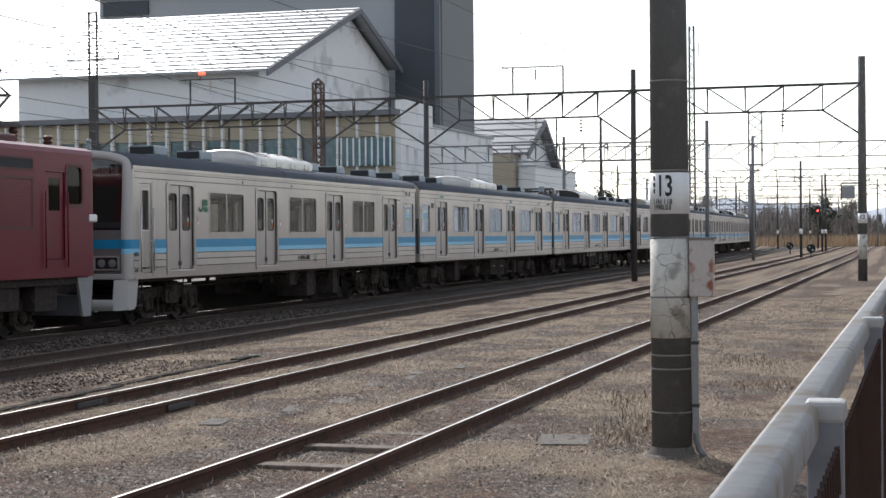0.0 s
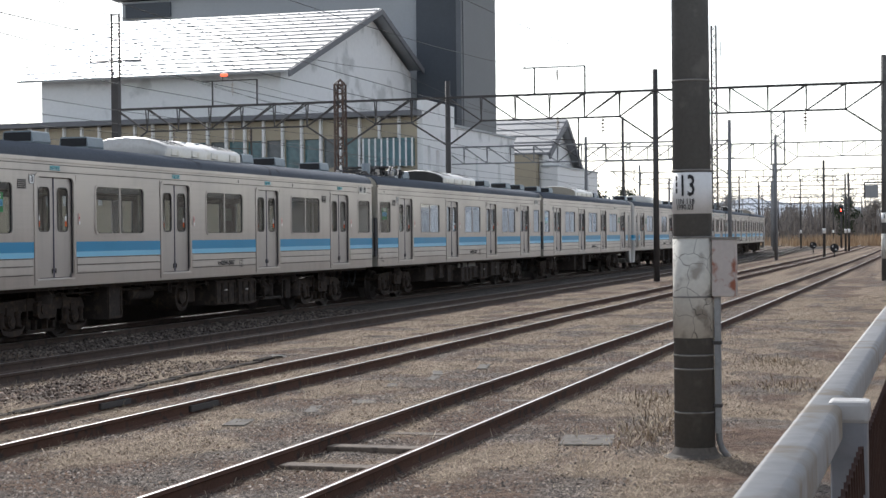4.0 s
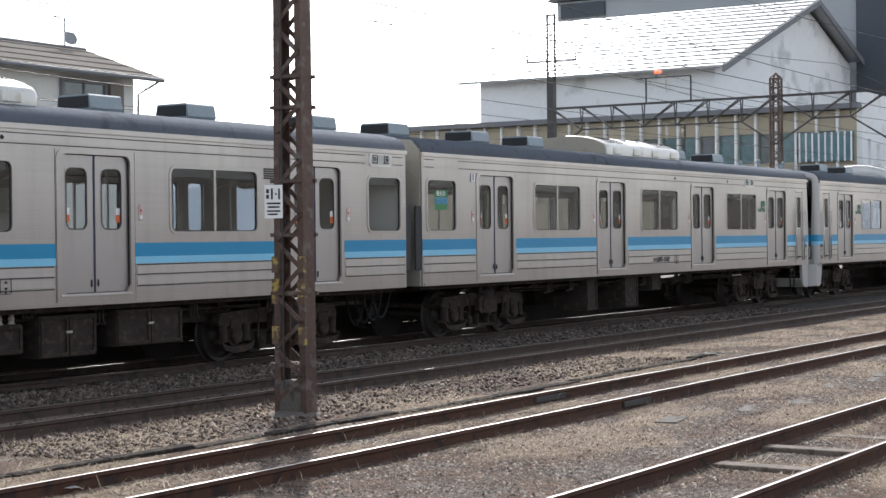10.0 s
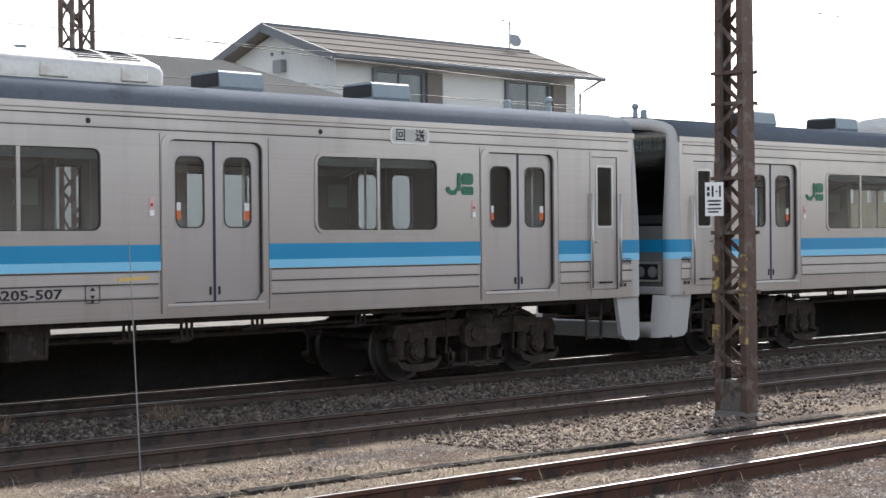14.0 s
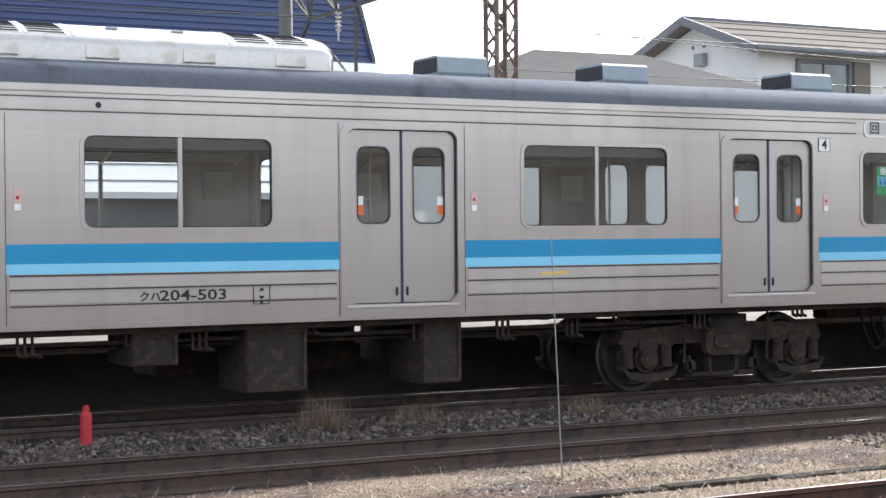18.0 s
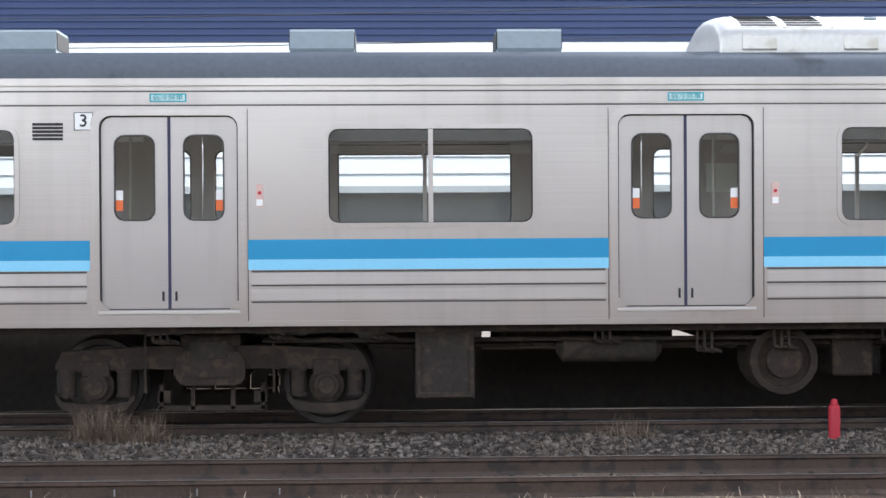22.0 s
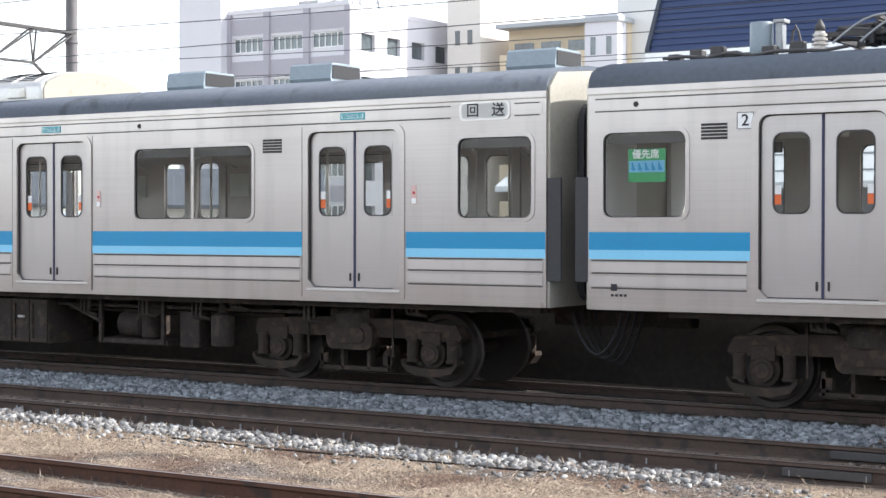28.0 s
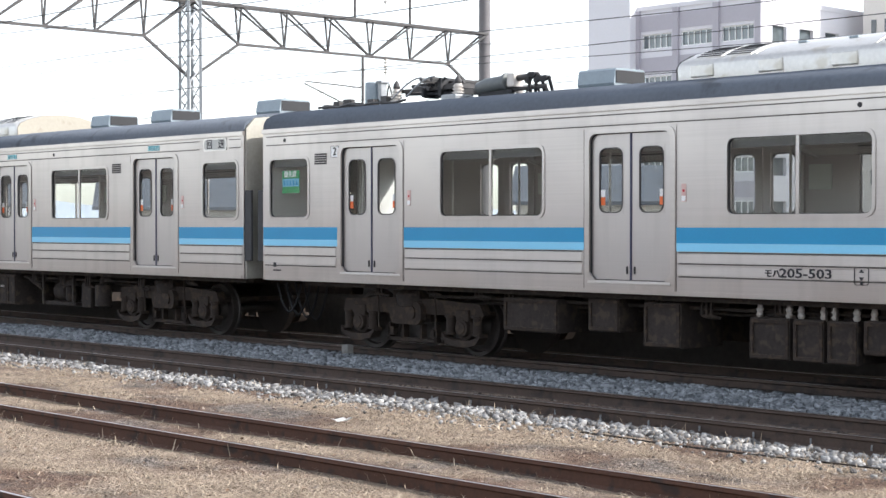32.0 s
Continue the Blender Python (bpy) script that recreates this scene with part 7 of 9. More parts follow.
    for k in range(25):
        part("mullion", shaped("podium_mullion", HALLWHITE, lambda bm: box(bm, px - 0.25, px + 0.02, -0.07, 0.07, 4.0, pz - 0.4)), HALLWHITE, h, "slim white upright", Matrix.Translation((0, py0 + 1.09 + 1.245 * k, 0)))
    bay = part("corner_bay", shaped("podium_bay", DARKGLASS, lambda bm: box(bm, px - 0.35, px - 0.02, py0 + 0.15, py0 + 3.3, 6.05, 7.7)), DARKGLASS, h, "glazed corner bay")
    for k in range(9):
        part("bay_mullion", shaped("bay_mullion", HALLWHITE, lambda bm: box(bm, px - 0.42, px - 0.34, -0.045, 0.045, 6.0, 7.72)), HALLWHITE, bay, "slim white upright", Matrix.Translation((0, py0 + 0.2 + 0.385 * k, 0)))
    part("canopy", shaped("podium_canopy", DARKCLAD, lambda bm: box(bm, px - 3.2, px, py0 - 1, py0 + 8.5, 4.95, 5.3)), DARKCLAD, h, "dark flat canopy")


hall()


def tower():
    b = thing("tower_block", Matrix.Translation((0, 0, 0)), "grey windowless tower with a dark slate corner", "building")
    part("wall", shaped("tower_wall", GREYCLAD, lambda bm: box(bm, 122, 131.5, 39.2, 65.0, 0, 21.6)), GREYCLAD, b)
    part("dark_corner", shaped("tower_dark", DARKCLAD, lambda bm: box(bm, 121.7, 131.5, 35.6, 39.2, 0, 21.7)), DARKCLAD, b, "dark slate clad corner")
    part("corner_fin", shaped("tower_fin", SLATE, lambda bm: [box(bm, 121.5, 121.9, 35.5, 35.9, 0, 21.7), box(bm, 122, 131.6, 35.45, 35.6, 0, 21.7)]), SLATE, b)
    part("roof_edge", shaped("tower_roof", SOFFIT, lambda bm: box(bm, 121.4, 132.1, 35.0, 65.5, 21.7, 22.1)), SOFFIT, b)
    part("louvre_box", shaped("tower_box", DARKCLAD, lambda bm: box(bm, 121.8, 122.0, 60.5, 64.6, 20.2, 21.4)), DARKCLAD, b)


tower()


def small_hall():
    """The annex: its gable towards the tracks, a shallow slope this side and a steep one beyond, a low wing in front."""
    b = thing("annex_building", Matrix.Translation((0, 0, 0)), "white gabled annex with a pale sheet roof and low wing", "building")
    x0, x1, xm, y0, y1 = 141.6, 154.6, 148.0, 33.9, 46.0
    z0, z1, zr = 9.45, 8.2, 12.6
    part("wall", shaped("annex_wall", HALLWHITE, lambda bm: plate(bm, [(x0, 0), (x1, 0), (x1, z1), (xm, zr - 0.35), (x0, z0)], y0, y1)), HALLWHITE, b)

    def roof(bm, ya, yb, lift, t, out):
        for a, za in ((x0 - out, z0 - 0.25), (x1 + out, z1 - 0.35)):
            v = [bm.verts.new((x, y, z + lift)) for y in (ya, yb) for x, z in ((a, za), (xm, zr), (xm, zr - t), (a, za - t))]
            for f in ((0, 1, 2, 3), (7, 6, 5, 4), (0, 4, 5, 1), (1, 5, 6, 2), (2, 6, 7, 3), (3, 7, 4, 0)):
                bm.faces.new([v[i] for i in f])
    part("roof", shaped("annex_roof", HALLROOF, lambda bm: roof(bm, y0 - 0.8, y1 + 0.9, 0.0, 0.2, 0.9)), HALLROOF, b, "pale sheet roof")
    part("bargeboard", shaped("annex_barge", SOFFIT, lambda bm: roof(bm, y0 - 0.95, y0 - 0.78, -0.05, 0.55, 0.85)), SOFFIT, b)
    for k in range(5):
        f = (k + 0.5) / 5
        part("roof_batten", shaped("annex_batten", GREYCLAD, lambda bm: box(bm, -0.06, 0.06, y0 - 0.8, y1 + 0.9, 0, 0.05)), GREYCLAD, b, m=Matrix.Translation((x0 - 0.9 + (xm - x0 + 0.9) * f, 0, z0 - 0.25 + (zr - z0 + 0.25) * f)))
    part("gutter", shaped("annex_gutter", SOFFIT, lambda bm: rod(bm, (x0 - 0.95, y0 - 0.8, z0 - 0.4), (x0 - 0.95, y1, z0 - 0.4), 0.09)), SOFFIT, b)
    part("low_wing", shaped("annex_wing", HALLWHITE, lambda bm: box(bm, 141.0, 158.6, 32.4, 33.9, 0, 7.9)), HALLWHITE, b, "low white front wing")
    part("wing_cap", shaped("annex_wing_cap", GREYCLAD, lambda bm: box(bm, 140.9, 158.7, 32.3, 33.9, 7.9, 8.05)), GREYCLAD, b)
    part("porch", shaped("annex_porch", BEIGE, lambda bm: box(bm, 140.2, 141.55, 34.2, 37.2, 0, 9.0)), BEIGE, b, "cream porch wall")


small_hall()


HIPROOF = mat("grey tiled roof", (0.13, 0.127, 0.122), 0.95, 0, 0.15, 1.0, 14, 0.2, None, 0, 0.05)


def house():
    """The house behind: a long low-pitched roof along the line, its gable towards -x, and a hipped roof beside it."""
    b = thing("house", Matrix.Translation((0, 0, 0)), "off-white two-storey house with a brown-grey roof", "house")
    xa, xb, ya, yb, ym, ze, zr = 26.4, 36.8, 33.0, 39.3, 36.15, 6.70, 7.76
    part("wall", shaped("house_wall", HOUSEWALL, lambda bm: prism(bm, [(ya + 0.6, 0), (yb - 0.6, 0), (yb - 0.6, ze + 0.08), (ym, zr - 0.14), (ya + 0.6, ze + 0.08)], xa + 0.55, xb - 0.6)), HOUSEWALL, b)

    def roof(bm):
        for q in (ya, yb):
            v = [bm.verts.new((x, y, z)) for x in (xa, xb) for y, z in ((q, ze), (ym, zr), (ym, zr - 0.1), (q, ze - 0.1))]
            for f in ((0, 1, 2, 3), (7, 6, 5, 4), (0, 4, 5, 1), (1, 5, 6, 2), (2, 6, 7, 3), (3, 7, 4, 0)):
                bm.faces.new([v[i] for i in f])
    part("roof", shaped("house_roof", HOUSEROOF, roof), HOUSEROOF, b)
    for k in range(4):
        f = (k + 0.5) / 4
        part("roof_batten", shaped("house_batten", HOUSEROOF, lambda bm: box(bm, xa, xb, -0.03, 0.03, 0, 0.015)), HOUSEROOF, b, m=Matrix.Translation((0, ya + (ym - ya) * f, ze + (zr - ze) * f)))
    part("ridge_cap", shaped("house_ridge", SOFFIT, lambda bm: rod(bm, (xa, ym, zr), (xb, ym, zr), 0.07)), SOFFIT, b)
    part("bargeboard", shaped("house_barge", SOFFIT, lambda bm: [bar(bm, (xa - 0.02, q, ze - 0.1), (xa - 0.02, ym, zr - 0.08), 0.08, 0.22) for q in (ya, yb)]), SOFFIT, b)
    part("gutter", shaped("house_gutter", SOFFIT, lambda bm: rod(bm, (xa, ya - 0.05, ze - 0.08), (xb, ya - 0.05, ze - 0.08), 0.06)), SOFFIT, b)
    part("downpipe", shaped("house_pipe", GALV, lambda bm: tube(bm, [(xb - 0.1, ya, ze - 0.1), (xb - 0.5, ya + 0.5, ze - 0.5), (xb - 0.6, ya + 0.55, 0)], 0.04, 6)), GALV, b)
    for x in (29.1, 34.1):
        w = part("window", shaped("house_window", WINDARK, lambda bm: box(bm, -0.85, 0.85, ya + 0.56, ya + 0.59, 5.3, 6.4)), WINDARK, b, m=Matrix.Translation((x, 0, 0)))
        part("frame", shaped("house_frame", SOFFIT, lambda bm: [ring(bm, rounded(-0.93, 0.93, 5.2, 6.48, 0.02, 1), rounded(-0.82, 0.82, 5.33, 6.37, 0.02, 1), ya + 0.5, ya + 0.595), box(bm, -0.03, 0.03, ya + 0.52, ya + 0.56, 5.3, 6.4)]), SOFFIT, w)
        part("shutter_box", shaped("house_shutter", HOUSEROOF, lambda bm: box(bm, 0.95, 1.5, ya + 0.42, ya + 0.6, 5.2, 6.45)), HOUSEROOF, w)
    part("wall_vent", shaped("house_vent", GALV, lambda bm: box(bm, xa + 0.35, xa + 0.55, 35.75, 36.15, 6.45, 6.8, 0.03)), GALV, b, "grey wall vent hood")
    for y in (35.9, 36.4):
        part("wall_vent", shaped("house_round_vent", SOFFIT, lambda bm: turned(bm, (xa + 0.55, 0, 7.0), (-1, 0, 0), [(0, 0.06), (0.03, 0.06)], 10)), SOFFIT, b, m=Matrix.Translation((0, y, 0)))
    part("satellite_dish", shaped("house_dish", GALV, lambda bm: [rod(bm, (35.9, 36.1, 7.7), (35.9, 36.1, 8.65), 0.025), turned(bm, (35.9, 35.9, 7.98), (-0.3, -1, 0.4), [(0, 0.1), (0.04, 0.2), (0.08, 0.22)], 14), bar(bm, (35.4, 36.1, 8.68), (36.2, 36.1, 8.5), 0.025), rod(bm, (35.6, 35.9, 8.65), (35.6, 36.3, 8.65), 0.015)]), GALV, b, "grey dish and aerial")

    def lean(bm):
        v = [(16.8, 30.0, 4.95), (26.2, 30.0, 4.95), (26.2, 35.2, 4.95), (16.8, 35.2, 4.95)]
        low = [bm.verts.new((x, y, z - 0.15)) for x, y, z in v]
        top = [bm.verts.new(p) for p in v]
        ra, rb = bm.verts.new((19.5, 32.5, 6.2)), bm.verts.new((22.6, 32.5, 6.2))
        bm.faces.new((top[0], top[1], rb, ra))
        bm.faces.new((top[1], top[2], rb))
        bm.faces.new((top[2], top[3], ra, rb))
        bm.faces.new((top[3], top[0], ra))
        bm.faces.new(low[::-1])
        for i in range(4):
            bm.faces.new((top[i], low[i], low[(i + 1) % 4], top[(i + 1) % 4]))
    part("hip_roof", shaped("house_lean", HIPROOF, lean), HIPROOF, b, "low grey hipped roof")
    part("lower_wall", shaped("house_leanwall", HOUSEWALL, lambda bm: box(bm, 17.4, 25.6, 30.6, 34.6, 0, 4.85)), HOUSEWALL, b)


house()


PENT = mat("white sheet roofing", (0.74, 0.75, 0.76), 0.5, 0.1, 0.04, 0.3, 8, 0.03)


def blue_building():
    b = thing("warehouse", Matrix.Translation((0, 0, 0)), "low white building under a steep navy sheet roof", "building")
    Y0, ze, xh = 45.0, 7.2, 21.25
    part("wall", shaped("ware_wall", HOUSEWALL, lambda bm: box(bm, -xh + 0.6, xh - 0.6, Y0 + 0.5, Y0 + 14, 3.2, 7.0)), HOUSEWALL, b)
    part("plinth", shaped("ware_plinth", GREYCLAD, lambda bm: box(bm, -xh + 0.5, xh - 0.5, Y0 + 0.35, Y0 + 14, 0, 3.25)), GREYCLAD, b, "blue-grey lower wall")
    for z in (4.1, 5.0, 5.9):
        part("wall_joint", shaped(("ware_joint", z), GREYCLAD, lambda bm: box(bm, -xh + 0.6, xh - 0.6, Y0 + 0.47, Y0 + 0.51, z, z + 0.05)), GREYCLAD, b)
    pent = part("pent_roof", shaped("ware_pent", PENT, lambda bm: prism(bm, [(36.2, 2.95), (Y0 + 0.3, 7.05), (Y0 + 0.3, 6.9), (36.2, 2.8)], -xh - 0.2, xh + 0.2)), PENT, b, "white sheet lower roof")
    for k in range(9):
        part("roof_seam", shaped("ware_seam", GREYCLAD, lambda bm: box(bm, -xh - 0.2, xh + 0.2, -0.03, 0.03, 0, 0.035)), GREYCLAD, pent, m=Matrix.Translation((0, 36.8 + 0.95 * k, 2.95 + (36.8 + 0.95 * k - 36.2) * 0.4505 - 0.005)))
    # Slate tone carries both the wall's blue and the shade below the roof.
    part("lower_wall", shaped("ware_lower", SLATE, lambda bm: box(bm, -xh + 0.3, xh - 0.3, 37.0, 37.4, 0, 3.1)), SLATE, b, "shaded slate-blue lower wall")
    part("fascia", shaped("ware_fascia", WHITE, lambda bm: box(bm, -xh - 0.1, xh + 0.1, Y0 - 0.05, Y0 + 0.6, ze - 0.3, ze)), WHITE, b, "white eaves fascia")
    n, rise, run = 34, 0.205, 0.112
    for k in range(n):
        y, z = Y0 + run * k, ze + rise * k
        part("roof_sheet", shaped("ware_sheet", BLUEROOF, lambda bm: prism(bm, [(-0.05, 0.0), (-0.05, 0.02), (run - 0.01, rise + 0.015), (run + 0.05, rise + 0.015), (run + 0.05, 0.0)], -xh, xh)), BLUEROOF, b, m=Matrix.Translation((0, y, z)))
    part("roof_core", shaped("ware_core", BLUEROOF, lambda bm: prism(bm, [(Y0 + 0.1, ze), (Y0 + 14, ze), (Y0 + 10, ze + rise * n), (Y0 + run * n + 0.1, ze + rise * n)], -xh + 0.02, xh - 0.02)), BLUEROOF, b)
    for s in (-1, 1):
        part("verge", shaped("ware_verge", DARKCLAD, lambda bm: bar(bm, (0, Y0 - 0.05, ze), (0, Y0 + run * n, ze + rise * n), 0.12, 0.16)), DARKCLAD, b, m=Matrix.Translation((s * (xh + 0.03), 0, 0)))


blue_building()


def office():
    b = thing("office_building", Matrix.Translation((0, 0, 0)), "pale five-storey office with mauve bands and strip windows", "building")
    x0, x1, y0, y1, zt = -86.3, -74.3, 103.0, 124.0, 19.3
    rows = [z for z in (2.0, 5.4, 8.8, 12.2, 15.6)]
    fh = [(x0 + 0.5 + 4.0 * k, x0 + 3.5 + 4.0 * k, z + 0.55, z + 1.75) for k in range(3) for z in rows]
    part("front_wall", shaped("office_front", OFFICE, lambda bm: holed(bm, x0, x1, 0, zt, fh, y0, y0 + 0.4)), OFFICE, b)
    part("core", shaped("office_core", OFFICE, lambda bm: box(bm, x0, x1 - 0.3, y0 + 0.9, y1, 0, zt)), OFFICE, b)
    for z in rows:
        part("spandrel", shaped("office_band", MAUVE, lambda bm: box(bm, x0, x1, y0 - 0.06, y0 - 0.002, 2.0, 3.25)), MAUVE, b, "mauve-grey spandrel band", Matrix.Translation((0, 0, z)))
    for k in range(4):
        part("pier", shaped("office_pier", MAUVE, lambda bm: box(bm, -0.28, 0.28, y0 - 0.25, y0, 0, zt)), MAUVE, b, m=Matrix.Translation((x0 + 0.05 + 4.0 * k, 0, 0)))
    for a, c, z, z2 in fh:
        w = part("window", shaped("office_win", WINDARK, lambda bm: box(bm, -1.5, 1.5, y0 + 0.2, y0 + 0.25, 0, 1.2)), WINDARK, b, m=Matrix.Translation(((a + c) / 2, 0, z)))
        part("frame", shaped("office_frame", WHITE, lambda bm: [box(bm, -1.5 + 0.6 * q - 0.04, -1.5 + 0.6 * q + 0.04, y0 + 0.12, y0 + 0.19, 0, 1.2) for q in range(6)] + [box(bm, -1.5, 1.5, y0 + 0.12, y0 + 0.19, 0.0, 0.08), box(bm, -1.5, 1.5, y0 + 0.12, y0 + 0.19, 1.12, 1.2)]), WHITE, w)

    def side(bm):
        tmp = bmesh.new()
        holed(tmp, y0, y1, 0, zt - 0.3, [(y0 + 1.6 + 3.6 * k, y0 + 3.5 + 3.6 * k, z + 0.3, z + 1.7) for k in range(5) for z in rows], -0.4, 0)
        me = bpy.data.meshes.new("tmp")
        tmp.to_mesh(me)
        tmp.free()
        me.transform(Matrix(((0, 1, 0, x1 + 0.1), (1, 0, 0, 0), (0, 0, 1, 0), (0, 0, 0, 1))))
        bm.from_mesh(me)
    part("side_wall", shaped("office_side", OFFICE, side), OFFICE, b)
    part("side_glazing", shaped("office_side_glass", WINDARK, lambda bm: box(bm, x1 - 0.25, x1 - 0.2, y0 + 1, y1 - 0.5, 1, 18)), WINDARK, b)
    part("stair_block", shaped("office_stair", OFFICE, lambda bm: box(bm, x0 - 4.5, x0, y0 - 1, y1, 0, 23.5)), OFFICE, b, "plain pale stair block")
    part("parapet", shaped("office_parapet", OFFICE, lambda bm: [box(bm, x0, x1 + 0.15, y0 - 0.1, y0 + 0.15, zt, zt + 0.35), box(bm, x1 - 0.1, x1 + 0.15, y0, y1, zt - 0.3, zt + 0.1)]), OFFICE, b)

    def mast(bm):
        lattice_post(bm, -80, 112, 19, 27, 3.2, 1.2, 0.14, 1.0, 0.08)
        for q in range(4):
            bar(bm, (-84 + 3 * q, 110, 19.3), (-84 + 3 * q, 110, 21.0), 0.06)
        bar(bm, (-84, 110, 20.9), (-75, 110, 20.9), 0.06)
        box(bm, -83, -81, 108, 110, 19.3, 20.8)
    part("roof_mast", shaped("office_mast", GALV, mast), GALV, b, "steel lattice roof mast and rails")


office()


def apartments():
    b = thing("apartment_building", Matrix.Translation((0, 0, 0)), "cream apartment block with open balconies", "building")
    x0, x1, y0 = -68.0, -57.2, 115.5
    part("core", shaped("apt_core", CREAM, lambda bm: box(bm, x0, x1, y0 + 1.5, y0 + 14, 0, 18.6)), CREAM, b)
    part("end_wall", shaped("apt_end", OFFICE, lambda bm: box(bm, x1 - 2.9, x1, y0 - 0.1, y0 + 1.6, 0, 18.9)), OFFICE, b)
    part("roof_edge", shaped("apt_roof", GREYCLAD, lambda bm: box(bm, x0 - 0.2, x1 + 0.2, y0 - 0.3, y0 + 14, 18.3, 18.65)), GREYCLAD, b)
    for z in (3.0, 6.0, 9.0, 12.0, 15.0):
        part("balcony", shaped("apt_balcony", CREAM, lambda bm: [box(bm, x0, x1 - 2.9, y0, y0 + 0.15, 0, 1.15), box(bm, x0, x1 - 2.9, y0, y0 + 1.6, -0.15, 0.02)]), CREAM, b, "cream solid balcony front", Matrix.Translation((0, 0, z)))
        for q in range(3):
            part("window", shaped("apt_window", WINDARK, lambda bm: box(bm, -0.9, 0.9, y0 + 1.44, y0 + 1.5, 0.3, 2.2)), WINDARK, b, m=Matrix.Translation((x0 + 1.5 + 2.5 * q, 0, z)))
        for q in (-0.7, 0.7):
            part("window", shaped("apt_slot", WINDARK, lambda bm: box(bm, -0.22, 0.22, y0 - 0.14, y0 - 0.09, 0.7, 2.1)), WINDARK, b, m=Matrix.Translation((x1 - 1.45 + q, 0, z)))
    t = thing("tower_flat", Matrix.Translation((0, 0, 0)), "tall plain pale stair tower", "building")
    part("wall", shaped("flat_wall", CREAMPALE, lambda bm: box(bm, -72.5, -69.3, 114.6, 126, 0, 24)), OFFICE, t)
    for q in range(6):
        for s in (-0.6, 0.6):
            part("window", shaped("apt_slot2", WINDARK, lambda bm: box(bm, -0.22, 0.22, 114.54, 114.59, 0.7, 1.9)), WINDARK, t, m=Matrix.Translation((-70.9 + s, 0, 1.4 + 3.0 * q)))
    t2 = thing("tower_flat", Matrix.Translation((0, 0, 0)), "tall plain white block behind the apartments", "building")
    part("wall", shaped("flat_wall2", HOUSEWALL, lambda bm: box(bm, -58.5, -54.6, 118, 130, 0, 24)), HOUSEWALL, t2)


apartments()

# ---- plain unseen wall added behind the camera to darken what the train's side mirrors ----
BACKWALL = mat("weathered dark reflection wall", (0.15, 0.14, 0.13), 0.9, 0, 0.2, 0.4, 8, 0.2, (0.13, 0.12, 0.11), 0.3)
tagged(part("reflection_wall", shaped("reflection_wall", BACKWALL, lambda bm: box(bm, -120, 120, -9.4, -9.0, -0.4, 4.4)), BACKWALL, None), "unseen plain wall added to darken train reflections", "wall", kind="structure")

# ---- platform behind the train ----
PLATFORM = mat("sunlit platform concrete", (0.15, 0.132, 0.112), 0.9, 0, 0.25, 0.5, 12, 0.1, (0.08, 0.07, 0.06), 0.25)
# Near-black colour holds the shade on the platform face under the deck.
SHADEWALL = mat("shade-dark masonry", (0.045, 0.041, 0.038), 0.9, 0, 0.3, 1, 12, 0.1)
pf = thing("platform", Matrix.Translation((0, 0, 0)), "low pale concrete platform behind the train", "platform", kind="structure")
part("deck", shaped("platform_deck", PLATFORM, lambda bm: box(bm, 1.0, 96, 18.16, 24.2, 0.56, 0.64)), PLATFORM, pf)
# Wall added to hide the bright strip under the cars, coloured as shade.
part("low_wall", shaped("platform_low", SHADEWALL, lambda bm: box(bm, -75, 1.0, 18.3, 18.6, -0.3, 0.99)), SHADEWALL, pf, "added low wall in shade-dark colour")
part("face_wall", shaped("platform_face", SHADEWALL, lambda bm: box(bm, -75, 96, 18.4, 24.0, -0.3, 0.56)), SHADEWALL, pf, "platform face dark with its shade")


# ---- the fence beside the camera ----
def fence():
    f = thing("fence", Matrix.Translation((0, 0, 0)), "grey-white steel fence with brown netting", "fence")
    Z = 1.61
    yl = lambda x: 0.146 - 0.003 * (x - 2.16)
    def rail(bm):
        o = rounded(-0.0245, 0.0245, Z - 0.052, Z, 0.011)
        a, b = [[bm.verts.new((x, yl(x) + y, z)) for y, z in o] for x in (-2.6, 24)]
        for i in range(len(o)):
            bm.faces.new((a[i], a[(i + 1) % len(o)], b[(i + 1) % len(o)], b[i])).smooth = True
        bm.faces.new(a[::-1])
        bm.faces.new(b)
    part("top_rail", shaped("fence_rail", FENCE, rail), FENCE, f, "painted square top rail")
    part("low_rail", shaped("fence_low", FENCE, lambda bm: bar(bm, (-2.6, yl(-2.6), 0.3), (24, yl(24), 0.3), 0.04, 0.04)), FENCE, f)
    for k in range(13):
        x = -2.1 + 2.13 * k
        p = part("post", shaped("fence_post", FENCESHADE, lambda bm: box(bm, -0.024, 0.024, -0.023, 0.023, -0.3, Z - 0.012, 0.004)), FENCESHADE, f, "square steel fence post in shaded blue-grey", Matrix.Translation((x, yl(x) - 0.032, 0)))
        part("cap", shaped("fence_cap", FENCE, lambda bm: box(bm, -0.027, 0.027, -0.026, 0.026, Z - 0.025, Z + 0.004, 0.006)), FENCE, p)

    def net(bm):
        x = 0.4
        while x < 10:
            for s in (-1, 1):
                bar(bm, (x, yl(x) - 0.05, 0.3 if s > 0 else Z - 0.05), (x + 0.75, yl(x) - 0.05, Z - 0.05 if s > 0 else 0.3), 0.0045)
            x += 0.05
    part("netting", shaped("fence_net", MESHM, net), MESHM, f, "brown diamond netting")


fence()


